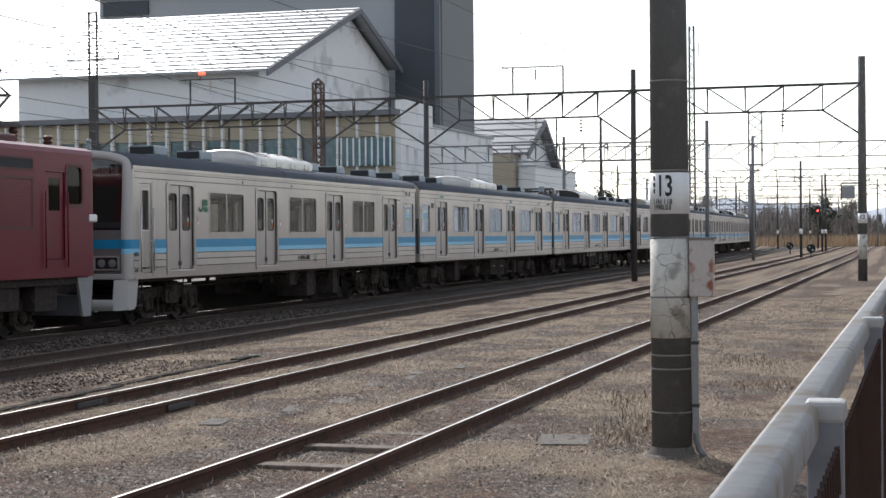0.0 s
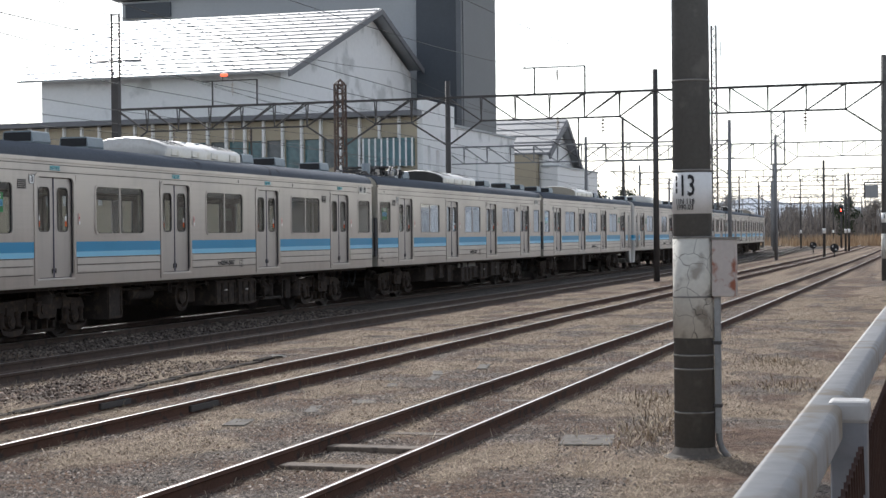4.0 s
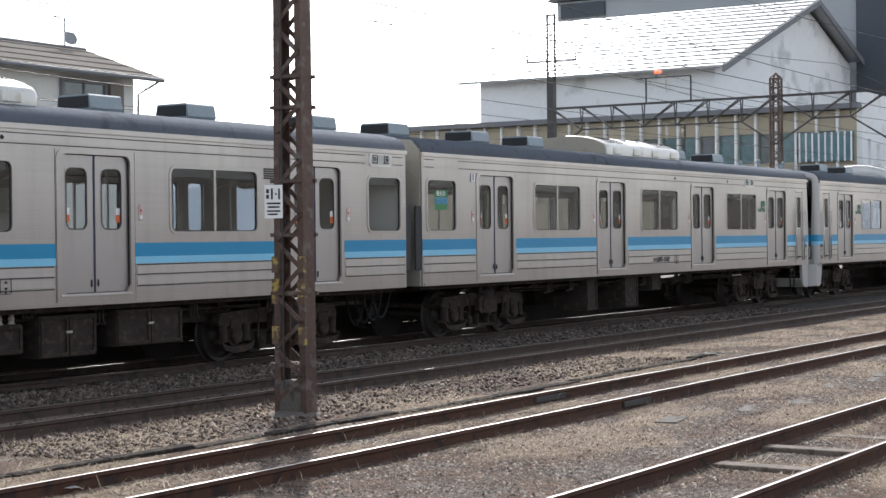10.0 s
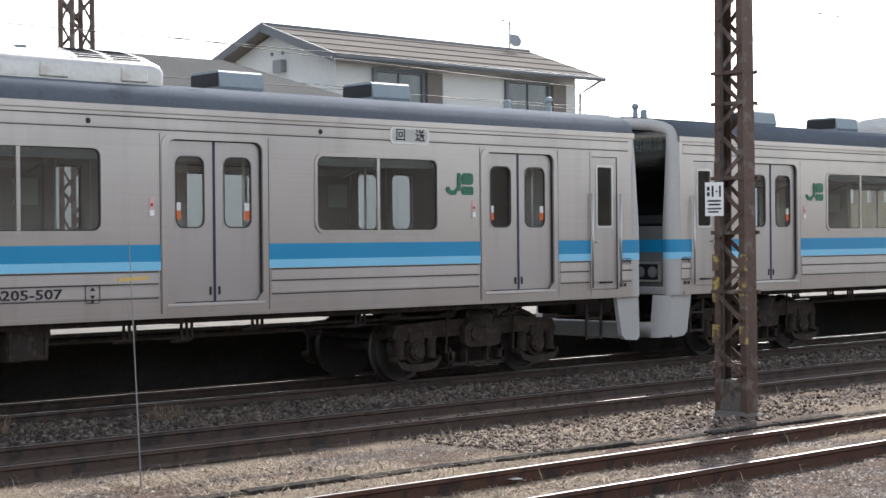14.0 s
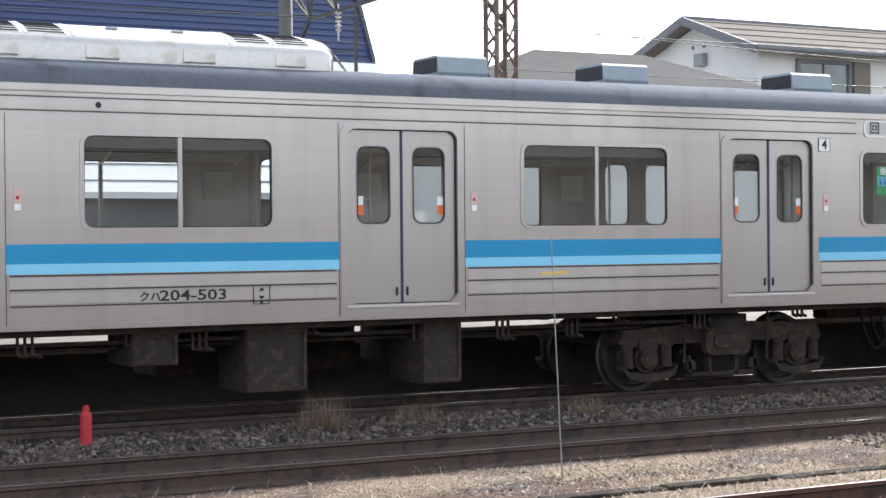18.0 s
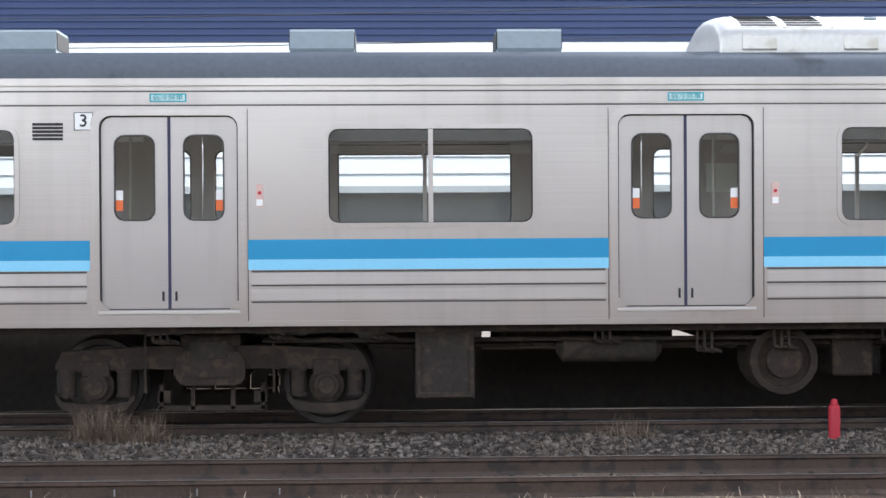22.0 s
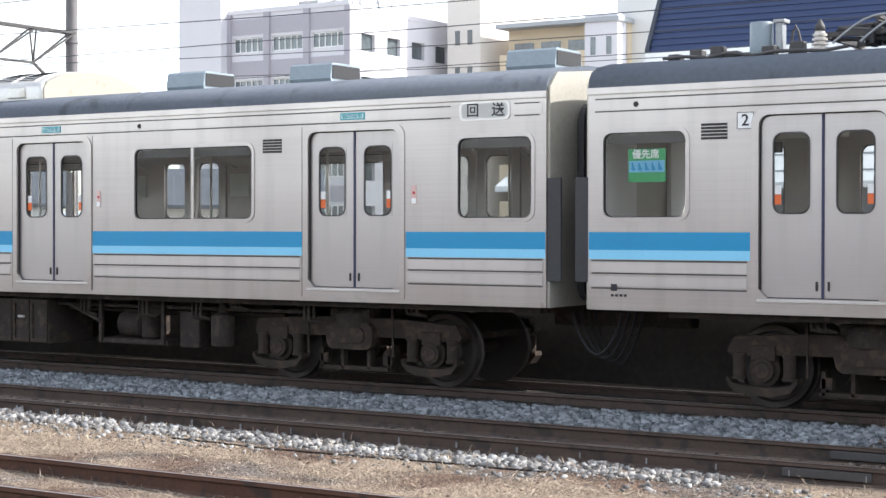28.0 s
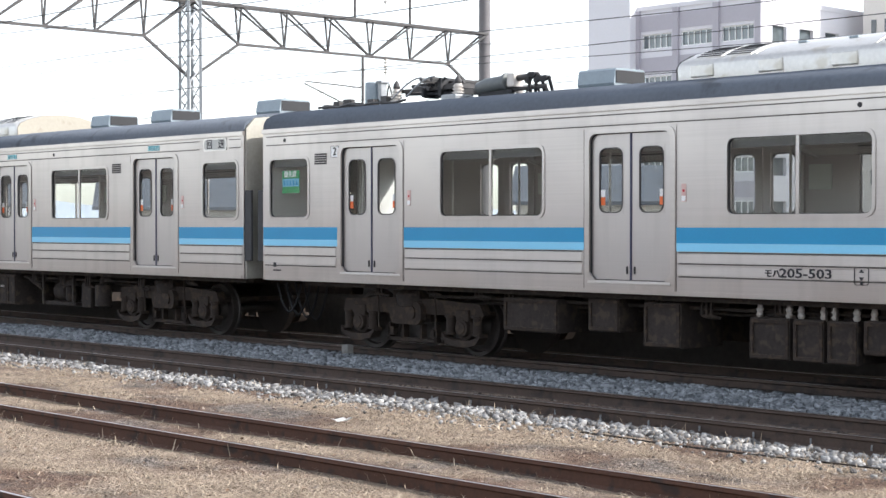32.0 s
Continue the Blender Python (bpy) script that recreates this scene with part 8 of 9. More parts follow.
def radio_mast():
    m = thing("radio_mast", Matrix.Translation((121.0, 15.65 + bend(121), 0)), "slender dark lattice radio mast in the yard", "mast")
    part("tower", shaped("radio_tower", DARKSTEEL, lambda bm: lattice_post(bm, 0, 0, -0.3, 17.2, 0.42, 0.34, 0.06, 0.5)), DARKSTEEL, m)
    for z, s in ((16.2, 1), (15.4, -1), (14.2, 1)):
        part("aerial", shaped(("radio_aerial", s), GALV, lambda bm: [bar(bm, (0, 0, 0), (0, s * 0.5, 0), 0.05), bar(bm, (0, s * 0.5, -0.5), (0, s * 0.5, 0.6), 0.06)]), GALV, m, m=Matrix.Translation((0, 0, z)))


radio_mast()
for mx, my, mh in ((110, 20.7, 10.0), (130, 8.66, 7.6), (165, 8.6, 7.8), (170, 9.2, 7.8), (190, 22.2, 8.6), (203, 16.3, 8.6), (215, 22.6, 8.6), (230, 22.4, 8.4), (240, 14.7, 8.4), (262, 25.5, 8.4), (300, 20.0, 8.2), (310, 29.0, 8.5)):
    pm = thing("signal_mast", Matrix.Translation((mx, my, -0.15)), "slim dark pole among the yard tracks", "mast", "poles of the yard")
    part("shaft", shaped(("yard_pole", mh), DARKSTEEL, lambda bm: rod(bm, (0, 0, -0.2), (0, 0, mh), 0.11, 0.09, 10)), DARKSTEEL, pm)
    part("white_mark", shaped("yard_mark", WHITE, lambda bm: rod(bm, (0, 0, 1.9), (0, 0, 2.3), 0.125, 0.125, 10)), WHITE, pm, "small white number plate")
    part("cross_arm", shaped("yard_arm", DARKSTEEL, lambda bm: [bar(bm, (0, -0.9, 6.3), (0, 0.9, 6.3), 0.07), bar(bm, (0, 0.7, 6.3), (0, 0, 5.5), 0.05)]), DARKSTEEL, pm)
    part("insulator", shaped("yard_ins", PORC, lambda bm: insulator_string(bm, (0, -0.75, 6.3), (0, -0.75, 5.6))), PORC, pm)
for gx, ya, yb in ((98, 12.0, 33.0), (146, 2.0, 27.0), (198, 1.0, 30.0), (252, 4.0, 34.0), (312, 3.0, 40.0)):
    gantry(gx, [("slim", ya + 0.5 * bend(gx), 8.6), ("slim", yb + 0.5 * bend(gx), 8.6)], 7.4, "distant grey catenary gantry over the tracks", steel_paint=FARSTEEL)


# ---- loose stone, straw and small things on the ground ----
def island_material(name, a, b, rough=0.9, power=1.0, spec=0.25):
    """Pieces that differ in tone from one to the next."""
    m = bpy.data.materials.new(name)
    m.use_nodes = True
    nt, n = m.node_tree, m.node_tree.nodes
    p = n["Principled BSDF"]
    p.inputs["Roughness"].default_value = rough
    p.inputs["Specular IOR Level"].default_value = spec
    g = n.new("ShaderNodeNewGeometry")
    x = n.new("ShaderNodeMix")
    x.data_type = 'RGBA'
    x.inputs[6].default_value, x.inputs[7].default_value = (*a, 1), (*b, 1)
    q = n.new("ShaderNodeMath")
    q.operation = 'POWER'
    q.inputs[1].default_value = power
    nt.links.new(g.outputs["Random Per Island"], q.inputs[0])
    nt.links.new(q.outputs[0], x.inputs[0])
    nt.links.new(x.outputs[2], p.inputs["Base Color"])
    return m


OCTA = np.array([(1, 0, 0), (-1, 0, 0), (0, 1, 0), (0, -1, 0), (0, 0, 1), (0, 0, -1)], float)
OCTA_F = [(0, 2, 4), (2, 1, 4), (1, 3, 4), (3, 0, 4), (2, 0, 5), (1, 2, 5), (3, 1, 5), (0, 3, 5)]
CUBE = np.array([(x, y, z) for z in (-1, 1) for y in (-1, 1) for x in (-1, 1)], float) * 0.72
CUBE_F = [(0, 2, 3, 1), (4, 5, 7, 6), (0, 1, 5, 4), (2, 6, 7, 3), (0, 4, 6, 2), (1, 3, 7, 5)]


def spread(r, n, place):
    """n spots on the ground."""
    p = np.empty((n, 3))
    for k in range(n):
        x, y = place(r)
        p[k] = x, y, ground_height(x, y)
    return p


def heap(name, verts, faces, material, label, category):
    """One mesh out of arrays of corners and of faces with equal numbers of corners."""
    me = bpy.data.meshes.new(name)
    total = sum(f.size for f in faces)
    me.vertices.add(len(verts))
    me.vertices.foreach_set("co", verts.astype(np.float32).ravel())
    me.loops.add(total)
    me.loops.foreach_set("vertex_index", np.concatenate([f.ravel() for f in faces]).astype(np.int32))
    sizes = np.concatenate([np.full(len(f), f.shape[1]) for f in faces])
    me.polygons.add(len(sizes))
    me.polygons.foreach_set("loop_start", (np.cumsum(sizes) - sizes).astype(np.int32))
    me.materials.append(material)
    me.update(calc_edges=True)
    return tagged(new(name, me), label, category, kind="stuff")


def stones(name, seed, n, place, lo, hi, material, label, sink=0.25):
    """Broken stones of many sizes, each a rough block or splinter lying at its own tilt."""
    r = np.random.RandomState(seed)
    at = spread(r, n, place)
    verts, faces, base = [], [], 0
    for src, fc, a, b in ((CUBE, CUBE_F, 0, int(n * 0.6)), (OCTA, OCTA_F, int(n * 0.6), n)):
        m, w = b - a, len(src)
        s = lo + (hi - lo) * r.rand(m) ** 2.2
        shape = np.stack([np.ones(m), 0.8 + 0.3 * r.rand(m), 0.55 + 0.35 * r.rand(m)], 1)
        v = src[None] * (1 + (r.rand(m, w, 3) - 0.5) * 0.75) * shape[:, None] * s[:, None, None]
        t, u = r.rand(m) * 6.283, (r.rand(m) - 0.5) * 1.1
        c, q = np.cos(t)[:, None], np.sin(t)[:, None]
        v = np.stack([v[..., 0] * c - v[..., 1] * q, v[..., 0] * q + v[..., 1] * c, v[..., 2] + v[..., 0] * u[:, None]], 2)
        v += at[a:b, None]
        v[..., 2] += (s * sink)[:, None]
        verts.append(v.reshape(-1, 3))
        faces.append((np.array(fc)[None] + (base + w * np.arange(m))[:, None, None]).reshape(-1, len(fc[0])))
        base += m * w
    return heap(name, np.concatenate(verts), faces, material, label, "gravel")


def pebbles(name, seed, n, place, lo, hi, material, label):
    """Small stones bedded in the earth: only their uneven tops stand out."""
    r = np.random.RandomState(seed)
    at = spread(r, n, place)
    w = lo + (hi - lo) * r.rand(n) ** 2.5
    a = r.rand(n) * 6.283
    v = np.empty((n, 5, 3))
    for k in range(4):
        b = a + k * 1.5708 + (r.rand(n) - 0.5) * 0.8
        d = w * (0.7 + 0.6 * r.rand(n))
        v[:, k] = at + np.stack([np.cos(b) * d, np.sin(b) * d, -0.15 * w], 1)
    v[:, 4] = at + np.stack([(r.rand(n) - 0.5) * 0.7 * w, (r.rand(n) - 0.5) * 0.7 * w, w * (0.35 + 0.55 * r.rand(n))], 1)
    f = (np.array([(0, 1, 4), (1, 2, 4), (2, 3, 4), (3, 0, 4)])[None] + (5 * np.arange(n))[:, None, None]).reshape(-1, 3)
    return heap(name, v.reshape(-1, 3), [f], material, label, "gravel")


def straw(name, seed, n, place, length, material, label, stand=0.38, width=0.0027, category="dry grass"):
    """Blades of dead grass, most of them lying."""
    r = np.random.RandomState(seed)
    p = spread(r, n, place) - (0, 0, 0.004)
    L = length * (0.3 + 1.1 * r.rand(n) ** 1.5)
    a = r.rand(n) * 6.283
    d = np.stack([np.cos(a), np.sin(a), r.rand(n) ** 2 * stand * 2 + 0.05], 1)
    d *= (L / np.linalg.norm(d, axis=1))[:, None]
    s = np.stack([-np.sin(a), np.cos(a), np.zeros(n)], 1) * (width * (0.5 + r.rand(n)))[:, None]
    m = p + d * 0.55 + np.stack([0.1 * L * (r.rand(n) - 0.5), 0.1 * L * (r.rand(n) - 0.5), min(0.14, 0.37 * stand) * L], 1)
    v = np.stack([p - s, p + s, m + s * 0.8, m - s * 0.8, p + d], 1).reshape(-1, 3)
    i = 5 * np.arange(n)[:, None]
    return heap(name, v, [i + np.array([[0, 1, 2, 3]]), i + np.array([[3, 2, 4]])], material, label, category)


def near_spread(r, x0, x1, power=1.6):
    return x0 + (x1 - x0) * r.rand() ** power


def within(y0, y1, x0, x1, mask=None, power=1.0):
    def f(r):
        for _ in range(30):
            x, y = x0 + (x1 - x0) * r.rand() ** power, y0 + (y1 - y0) * r.rand()
            if any(abs(abs(y - t) - 0.566) < 0.07 for t in TRACKS.values()):
                continue
            if mask is None or mask(x, y) > r.rand():
                return x, y
        return x, y
    return f


FRESH = island_material("fresh grey ballast", (0.085, 0.093, 0.10), (0.30, 0.316, 0.328), 0.85, 1.0, 0.25)
OLD = island_material("old brown ballast", (0.042, 0.034, 0.029), (0.235, 0.195, 0.165), 0.85, 1.7, 0.25)
PALESTONE = island_material("pale loose stone", (0.10, 0.094, 0.09), (0.43, 0.42, 0.405), 0.85, 1.2, 0.25)
GRIT = island_material("yard grit", (0.040, 0.031, 0.026), (0.42, 0.345, 0.29), 0.8, 2.2, 0.3)
BROWNSTONE = island_material("dark brown broken stone", (0.050, 0.034, 0.028), (0.38, 0.30, 0.245), 0.8, 2.2, 0.3)
STRAW = island_material("dead straw", (0.14, 0.098, 0.068), (0.63, 0.515, 0.38))
LITTER = island_material("brown leaf litter", (0.07, 0.042, 0.030), (0.27, 0.165, 0.105))
TUFT = island_material("brown dead grass", (0.10, 0.068, 0.048), (0.36, 0.27, 0.195))

stones("fresh_ballast", 1, 27000, within(13.70, 15.55, -34, -4.2, None, 1.0), 0.016, 0.050, FRESH, "fresh blue-grey crushed stone ballast")
stones("pale_ballast", 2, 9500, within(11.72, 12.28, -34, -5.0), 0.010, 0.046, PALESTONE, "pale sunlit stones along the siding")
stones("pale_spill", 3, 1900, within(10.8, 11.8, -30, -4.0, lambda x, y: (y - 10.8) ** 2), 0.006, 0.034, PALESTONE, "scattered pale stones in the grass")
stones("old_ballast", 4, 34000, within(13.6, 15.8, -4.5, 40, None, 1.5), 0.010, 0.038, OLD, "old brown ballast beside the main track")
stones("track_ballast", 5, 14000, within(12.4, 13.4, -30, 45, None, 1.2), 0.008, 0.026, OLD, "old ballast between the siding rails")
stones("mast_stones", 7, 5200, within(10.5, 12.25, 10.6, 24, None, 1.3), 0.008, 0.030, BROWNSTONE, "brown stones round the mast's foot")
pebbles("yard_grit", 6, 105000, within(2.0, 11.9, 6, 50, lambda x, y: (1.05 - 1.25 * grassy(x, y)) * (0.22 if y > 9.3 else 1.0), 1.5), 0.005, 0.024, GRIT, "grey gravel strewn over the yard")
pebbles("left_grit", 8, 9000, within(4.5, 11.9, -24, 6, lambda x, y: 0.6), 0.005, 0.026, GRIT, "small stones in the dry earth")
straw("leaf_litter", 17, 34000, within(5.0, 11.9, -24, 26, None), 0.035, LITTER, "brown leaf scraps on the dry earth", 0.25, 0.010, "leaf litter")
straw("dry_grass", 11, 165000, within(0.8, 11.9, 7, 52, grassy, 1.35), 0.12, STRAW, "bleached dead grass lying between the tracks", 0.20, 0.0032)
straw("dry_grass", 12, 135000, within(5.0, 11.85, -26, 9, lambda x, y: 0.05 + grassy(x, y)), 0.13, STRAW, "bleached dead grass beside the sidings", 0.13)
straw("rail_grass", 13, 4200, lambda r: (near_spread(r, -22, 45, 1.0), TRACKS[3] + r.choice([-1, 1]) * 0.566 + r.uniform(-0.22, 0.22)), 0.12, STRAW, "dead grass standing along the rails", 0.8)
straw("rail_grass", 14, 3600, lambda r: (near_spread(r, 4, 45, 1.0), TRACKS[4] + r.choice([-1, 1]) * 0.566 + r.uniform(-0.25, 0.25)), 0.10, STRAW, "dead grass standing along the rails", 0.7)
straw("rail_grass", 16, 3000, lambda r: (near_spread(r, -24, 30, 1.0), TRACKS[2] - 0.75 - abs(r.normal()) * 0.25), 0.13, STRAW, "dead grass standing along the rails", 0.9)
straw("ballast_grass", 15, 24000, within(13.9, 15.6, -4, 24, lambda x, y: 0.25 + max(0, noise.noise((x * 0.8, y, 4)))), 0.10, TUFT, "brown dead weeds in the ballast", 0.5, 0.0022)
for k, (tx, ty, n, h) in enumerate(((6.5, 15.0, 700, 0.34), (-2.75, 15.35, 1500, 0.34), (-2.35, 15.3, 900, 0.28), (2.2, 15.2, 420, 0.22), (7.6, 15.1, 420, 0.25), (9.6, 14.9, 420, 0.2), (-4.6, 15.4, 300, 0.18))):
    straw("grass_tuft", 30 + k, n, lambda r: (tx + r.normal() * 0.13, ty + r.normal() * 0.09), h, TUFT, "dead brown grass tuft in the ballast", 1.5, 0.0022, "grass tuft")
for k, (tx, ty) in enumerate(((16.9, 2.75), (15.7, 2.75), (21, 1.8), (19, 3.2), (25, 2.4))):
    straw("grass_tuft", 50 + k, 500, lambda r: (tx + r.normal() * 0.5, ty + r.normal() * 0.25), 0.12, STRAW, "bleached dead grass tuft", 1.0, 0.005, "grass tuft")

# sleepers that show between the rails
for s in range(58):
    x = 5.6 + 0.66 * s
    up = 0.035 if s in (11, 13) else (-0.012 if s % 5 == 0 else -0.06)
    part("sleeper", shaped("buried_sleeper", WOODM, lambda bm: box(bm, -0.10, 0.10, -0.52, 0.52, -0.14, 0.0, 0.012)), WOODM, track_4, m=pose(x + 0.06 * math.sin(s * 2.3), 0.03 * math.sin(s), -0.128 + up, 0, 0, 1.5 * math.sin(s * 1.7)))
for s in range(120):
    x = -36 + 0.62 * s
    part("sleeper", shaped("sleeper", WOODM, lambda bm: box(bm, -0.10, 0.10, -0.95, 0.95, -0.14, 0.0, 0.012)), WOODM, track_1, m=pose(x, 0, -0.12))
for s in range(110):
    x = -33 + 0.62 * s
    part("sleeper", shaped("sleeper", WOODM, lambda bm: box(bm, -0.10, 0.10, -0.95, 0.95, -0.14, 0.0, 0.012)), WOODM, track_2, m=pose(x, 0, -0.17))
for s in range(48):
    x = -30 + 0.62 * s
    for q in (-0.603,):
        part("rail_clip", shaped("rail_clip", GALV, lambda bm: [box(bm, -0.005, 0.005, -0.01, 0.01, -0.115, -0.065, 0.002)]), GALV, track_2, m=Matrix.Translation((x, q, 0)))
for s in (-1, 1):
    part("joint_plate", shaped("joint_plate", DARKSTEEL, lambda bm: [box(bm, -0.36, 0.36, -0.045, 0.045, -0.115, -0.045, 0.006)]), DARKSTEEL, track_2, "dark bolted rail joint", Matrix.Translation((-4.28, s * 0.566, 0)))
    part("joint_plate", shaped("joint_plate", DARKSTEEL, lambda bm: [box(bm, -0.36, 0.36, -0.045, 0.045, -0.115, -0.045, 0.006)]), DARKSTEEL, track_3, "dark bolted rail joint", Matrix.Translation((17.0, s * 0.566, 0)))


def marker_post():
    p = thing("marker_post", Matrix.Translation((4.10, 15.0, -0.09)), "short red marker post in the ballast", "post")
    part("shaft", shaped("marker_shaft", REDM, lambda bm: turned(bm, (0, 0, -0.1), (0, 0, 1), [(0, 0.055), (0.40, 0.055), (0.42, 0.05), (0.43, 0.035), (0.47, 0.033), (0.485, 0.02)], 16)), REDM, p)


def whip_rod():
    p = thing("marker_rod", pose(7.08, 11.4, -0.14, 0, -2.6, 0), "thin pale rod with a strip of yellow tape", "rod")
    part("rod", shaped("whip", GALV, lambda bm: rod(bm, (0, 0, -0.05), (0, 0, 1.98), 0.0075, 0.004, 6)), GALV, p)
    part("tape", shaped("whip_tape", YELLOW, lambda bm: [box(bm, -0.12, 0.16, -0.004, 0.004, 1.665, 1.69)]), YELLOW, p, "strip of faded yellow tape")


def stake():
    p = thing("survey_stake", Matrix.Translation((-18.5, 15.45, -0.06)), "small white concrete marker in the ballast", "stake")
    part("block", shaped("stake_block", CONC, lambda bm: box(bm, -0.07, 0.07, -0.06, 0.06, -0.1, 0.13, 0.01)), CONC, p)


def cover_slab(x, y, a, b, turn):
    p = thing("concrete_slab", pose(x, y, -0.144, 0, 0, turn), "flat weathered concrete cover slab in the earth", "slab")
    part("slab", shaped(("slab", a), CONC_DARK, lambda bm: box(bm, -a / 2, a / 2, -b / 2, b / 2, -0.06, 0.015, 0.012)), CONC, p)


def litter(x, y, z, s, seed):
    p = thing("litter", pose(x, y, z, 0, 0, seed * 40), "crumpled scrap of white plastic on the ground", "litter")

    def fn(bm):
        r = random.Random(seed)
        v = [bm.verts.new((s * (i - 1.5) / 2 + r.uniform(-.02, .02), s * (j - 1) / 2 + r.uniform(-.02, .02), 0.02 + r.uniform(0, .05))) for i in range(4) for j in range(3)]
        for i in range(3):
            for j in range(2):
                bm.faces.new((v[i * 3 + j], v[i * 3 + 3 + j], v[i * 3 + 4 + j], v[i * 3 + 1 + j]))
        bmesh.ops.solidify(bm, geom=bm.faces, thickness=0.006)
    part("scrap", shaped(("scrap", seed), WHITE, fn), WHITE, p)


marker_post()
whip_rod()
stake()
cover_slab(15.3, 3.25, 0.75, 0.5, 8)
cover_slab(18.3, 6.6, 0.5, 0.3, 20)
cover_slab(16.0, 7.2, 0.6, 0.25, 12)
for k, (x, y, a, b, turn) in enumerate(((20.6, 7.0, 0.9, 0.16, 14), (21.5, 6.75, 0.8, 0.14, 9), (22.4, 6.95, 0.7, 0.15, 18), (23.6, 6.6, 0.9, 0.14, 11), (17.4, 6.9, 0.7, 0.14, 15))):
    cover_slab(x, y, a, b, turn)
litter(9.2, 9.25, -0.13, 0.16, 2)
litter(24.5, 10.3, -0.13, 0.14, 3)
litter(-12.4, 10.3, -0.13, 0.12, 5)


DUCT = mat("dark duct cover", (0.035, 0.03, 0.027), 0.95, 0, 0.3, 4, 40, 0.4, (0.08, 0.065, 0.05), 0.3, 0.1)


def cable_run():
    def fn(bm):
        tube(bm, [(-6.4 - 0.5 * k, 11.62 + 0.05 * math.sin(k * 0.9) - 0.01 * k, ground_height(-6.4 - 0.5 * k, 11.6) + 0.004) for k in range(9)], 0.012, 7)
    tagged(part("ground_cable", shaped("ground_cable", DUCT, fn), DUCT, None), "dusty dark cable lying along the siding", "cable")


cable_run()




def cable_duct():
    """A dark band in the grass, laid as low half-sunk duct lengths, a little askew."""
    d = thing("cable_duct", Matrix.Translation((0, 0, 0)), "low dark cable duct half sunk in the grass", "cable duct")
    for k in range(20):
        x = 3.5 + 1.1 * k
        y = 10.36 - 0.034 * max(0, x - 8) if x < 17 else 10.05 + 0.05 * (x - 17)
        part("duct_length", shaped("duct_length", DUCT, lambda bm: box(bm, -0.545, 0.545, -0.07, 0.07, -0.06, 0.03, 0.015)), DUCT, d, m=pose(x, y, ground_height(x, y) + 0.01 * math.sin(k * 2.1), 0, 0, 1.2 * math.sin(k * 1.7)))


cable_duct()


# ---- far end of the yard ----
def dwarf_signal(x, y, s=1.0):
    p = thing("dwarf_signal", Matrix.Translation((x, y, -0.12)), "small black dwarf signal beside the track", "signal")
    part("stem", shaped("dwarf_stem", DARKSTEEL, lambda bm: rod(bm, (0, 0, -0.1), (0, 0, 0.45), 0.06)), DARKSTEEL, p)
    part("head", shaped("dwarf_head", BLACK, lambda bm: turned(bm, (0.1, 0, 0.72), (-1, 0, 0), [(0, 0.2), (0.05, 0.34), (0.2, 0.34), (0.22, 0.28)], 16)), BLACK, p, "round black head")
    for q in (-0.12, 0.12):
        part("lens", shaped("dwarf_lens", WHITE, lambda bm: turned(bm, (-0.13, 0, 0.72), (-1, 0, 0), [(0, 0.06), (0.02, 0.05)], 8)), WHITE, p, m=Matrix.Translation((0, q, q)))


dwarf_signal(131.0, 7.95)
dwarf_signal(160.0, 11.7)


def colour_signal():
    p = thing("colour_signal", Matrix.Translation((212, 12.0, -0.12)), "railway signal on a post showing red", "signal")
    part("post", shaped("signal_post", DARKSTEEL, lambda bm: rod(bm, (0, 0, -0.2), (0, 0, 5.4), 0.12, 0.1, 10)), DARKSTEEL, p)
    part("head", shaped("signal_head", BLACK, lambda bm: box(bm, -0.15, 0.15, -0.26, 0.26, 4.2, 5.3, 0.1)), BLACK, p)
    part("red_lens", shaped("signal_red", glow("red signal light", (1.0, 0.05, 0.03), 6.0), lambda bm: turned(bm, (-0.15, 0, 4.75), (-1, 0, 0), [(0, 0.11), (0.02, 0.10)], 12)), REDM, p, "lit red lens")


colour_signal()


def beacon():
    p = thing("marker_lamp", Matrix.Translation((67.8, 31.1, 9.0)), "small orange lamp on the gantry's hanger", "lamp")
    part("lens", shaped("beacon_lens", glow("orange lamp", (1.0, 0.16, 0.08), 0.9), lambda bm: turned(bm, (0, -0.25, 0.26), (0, 1, 0), [(0, 0.04), (0.05, 0.08), (0.30, 0.08), (0.35, 0.04)], 10)), ORANGE, p)
    part("bracket", shaped("beacon_bracket", DARKSTEEL, lambda bm: bar(bm, (0, 0, -0.05), (0, 0, 0.18), 0.04)), DARKSTEEL, p)


beacon()

REED = island_material("orange-brown reeds", (0.27, 0.18, 0.11), (0.52, 0.38, 0.25))
# Hill colour is lightened and blued to hold the distance haze.
HILL = mat("haze-pale wooded hill", (0.50, 0.55, 0.62), 0.95, 0, 0.15, 0.01, 0.2, 0)
BRUSH = island_material("winter brush", (0.15, 0.14, 0.135), (0.33, 0.29, 0.26))
EVERGREEN = island_material("dark evergreen leaf", (0.020, 0.032, 0.018), (0.06, 0.075, 0.04))


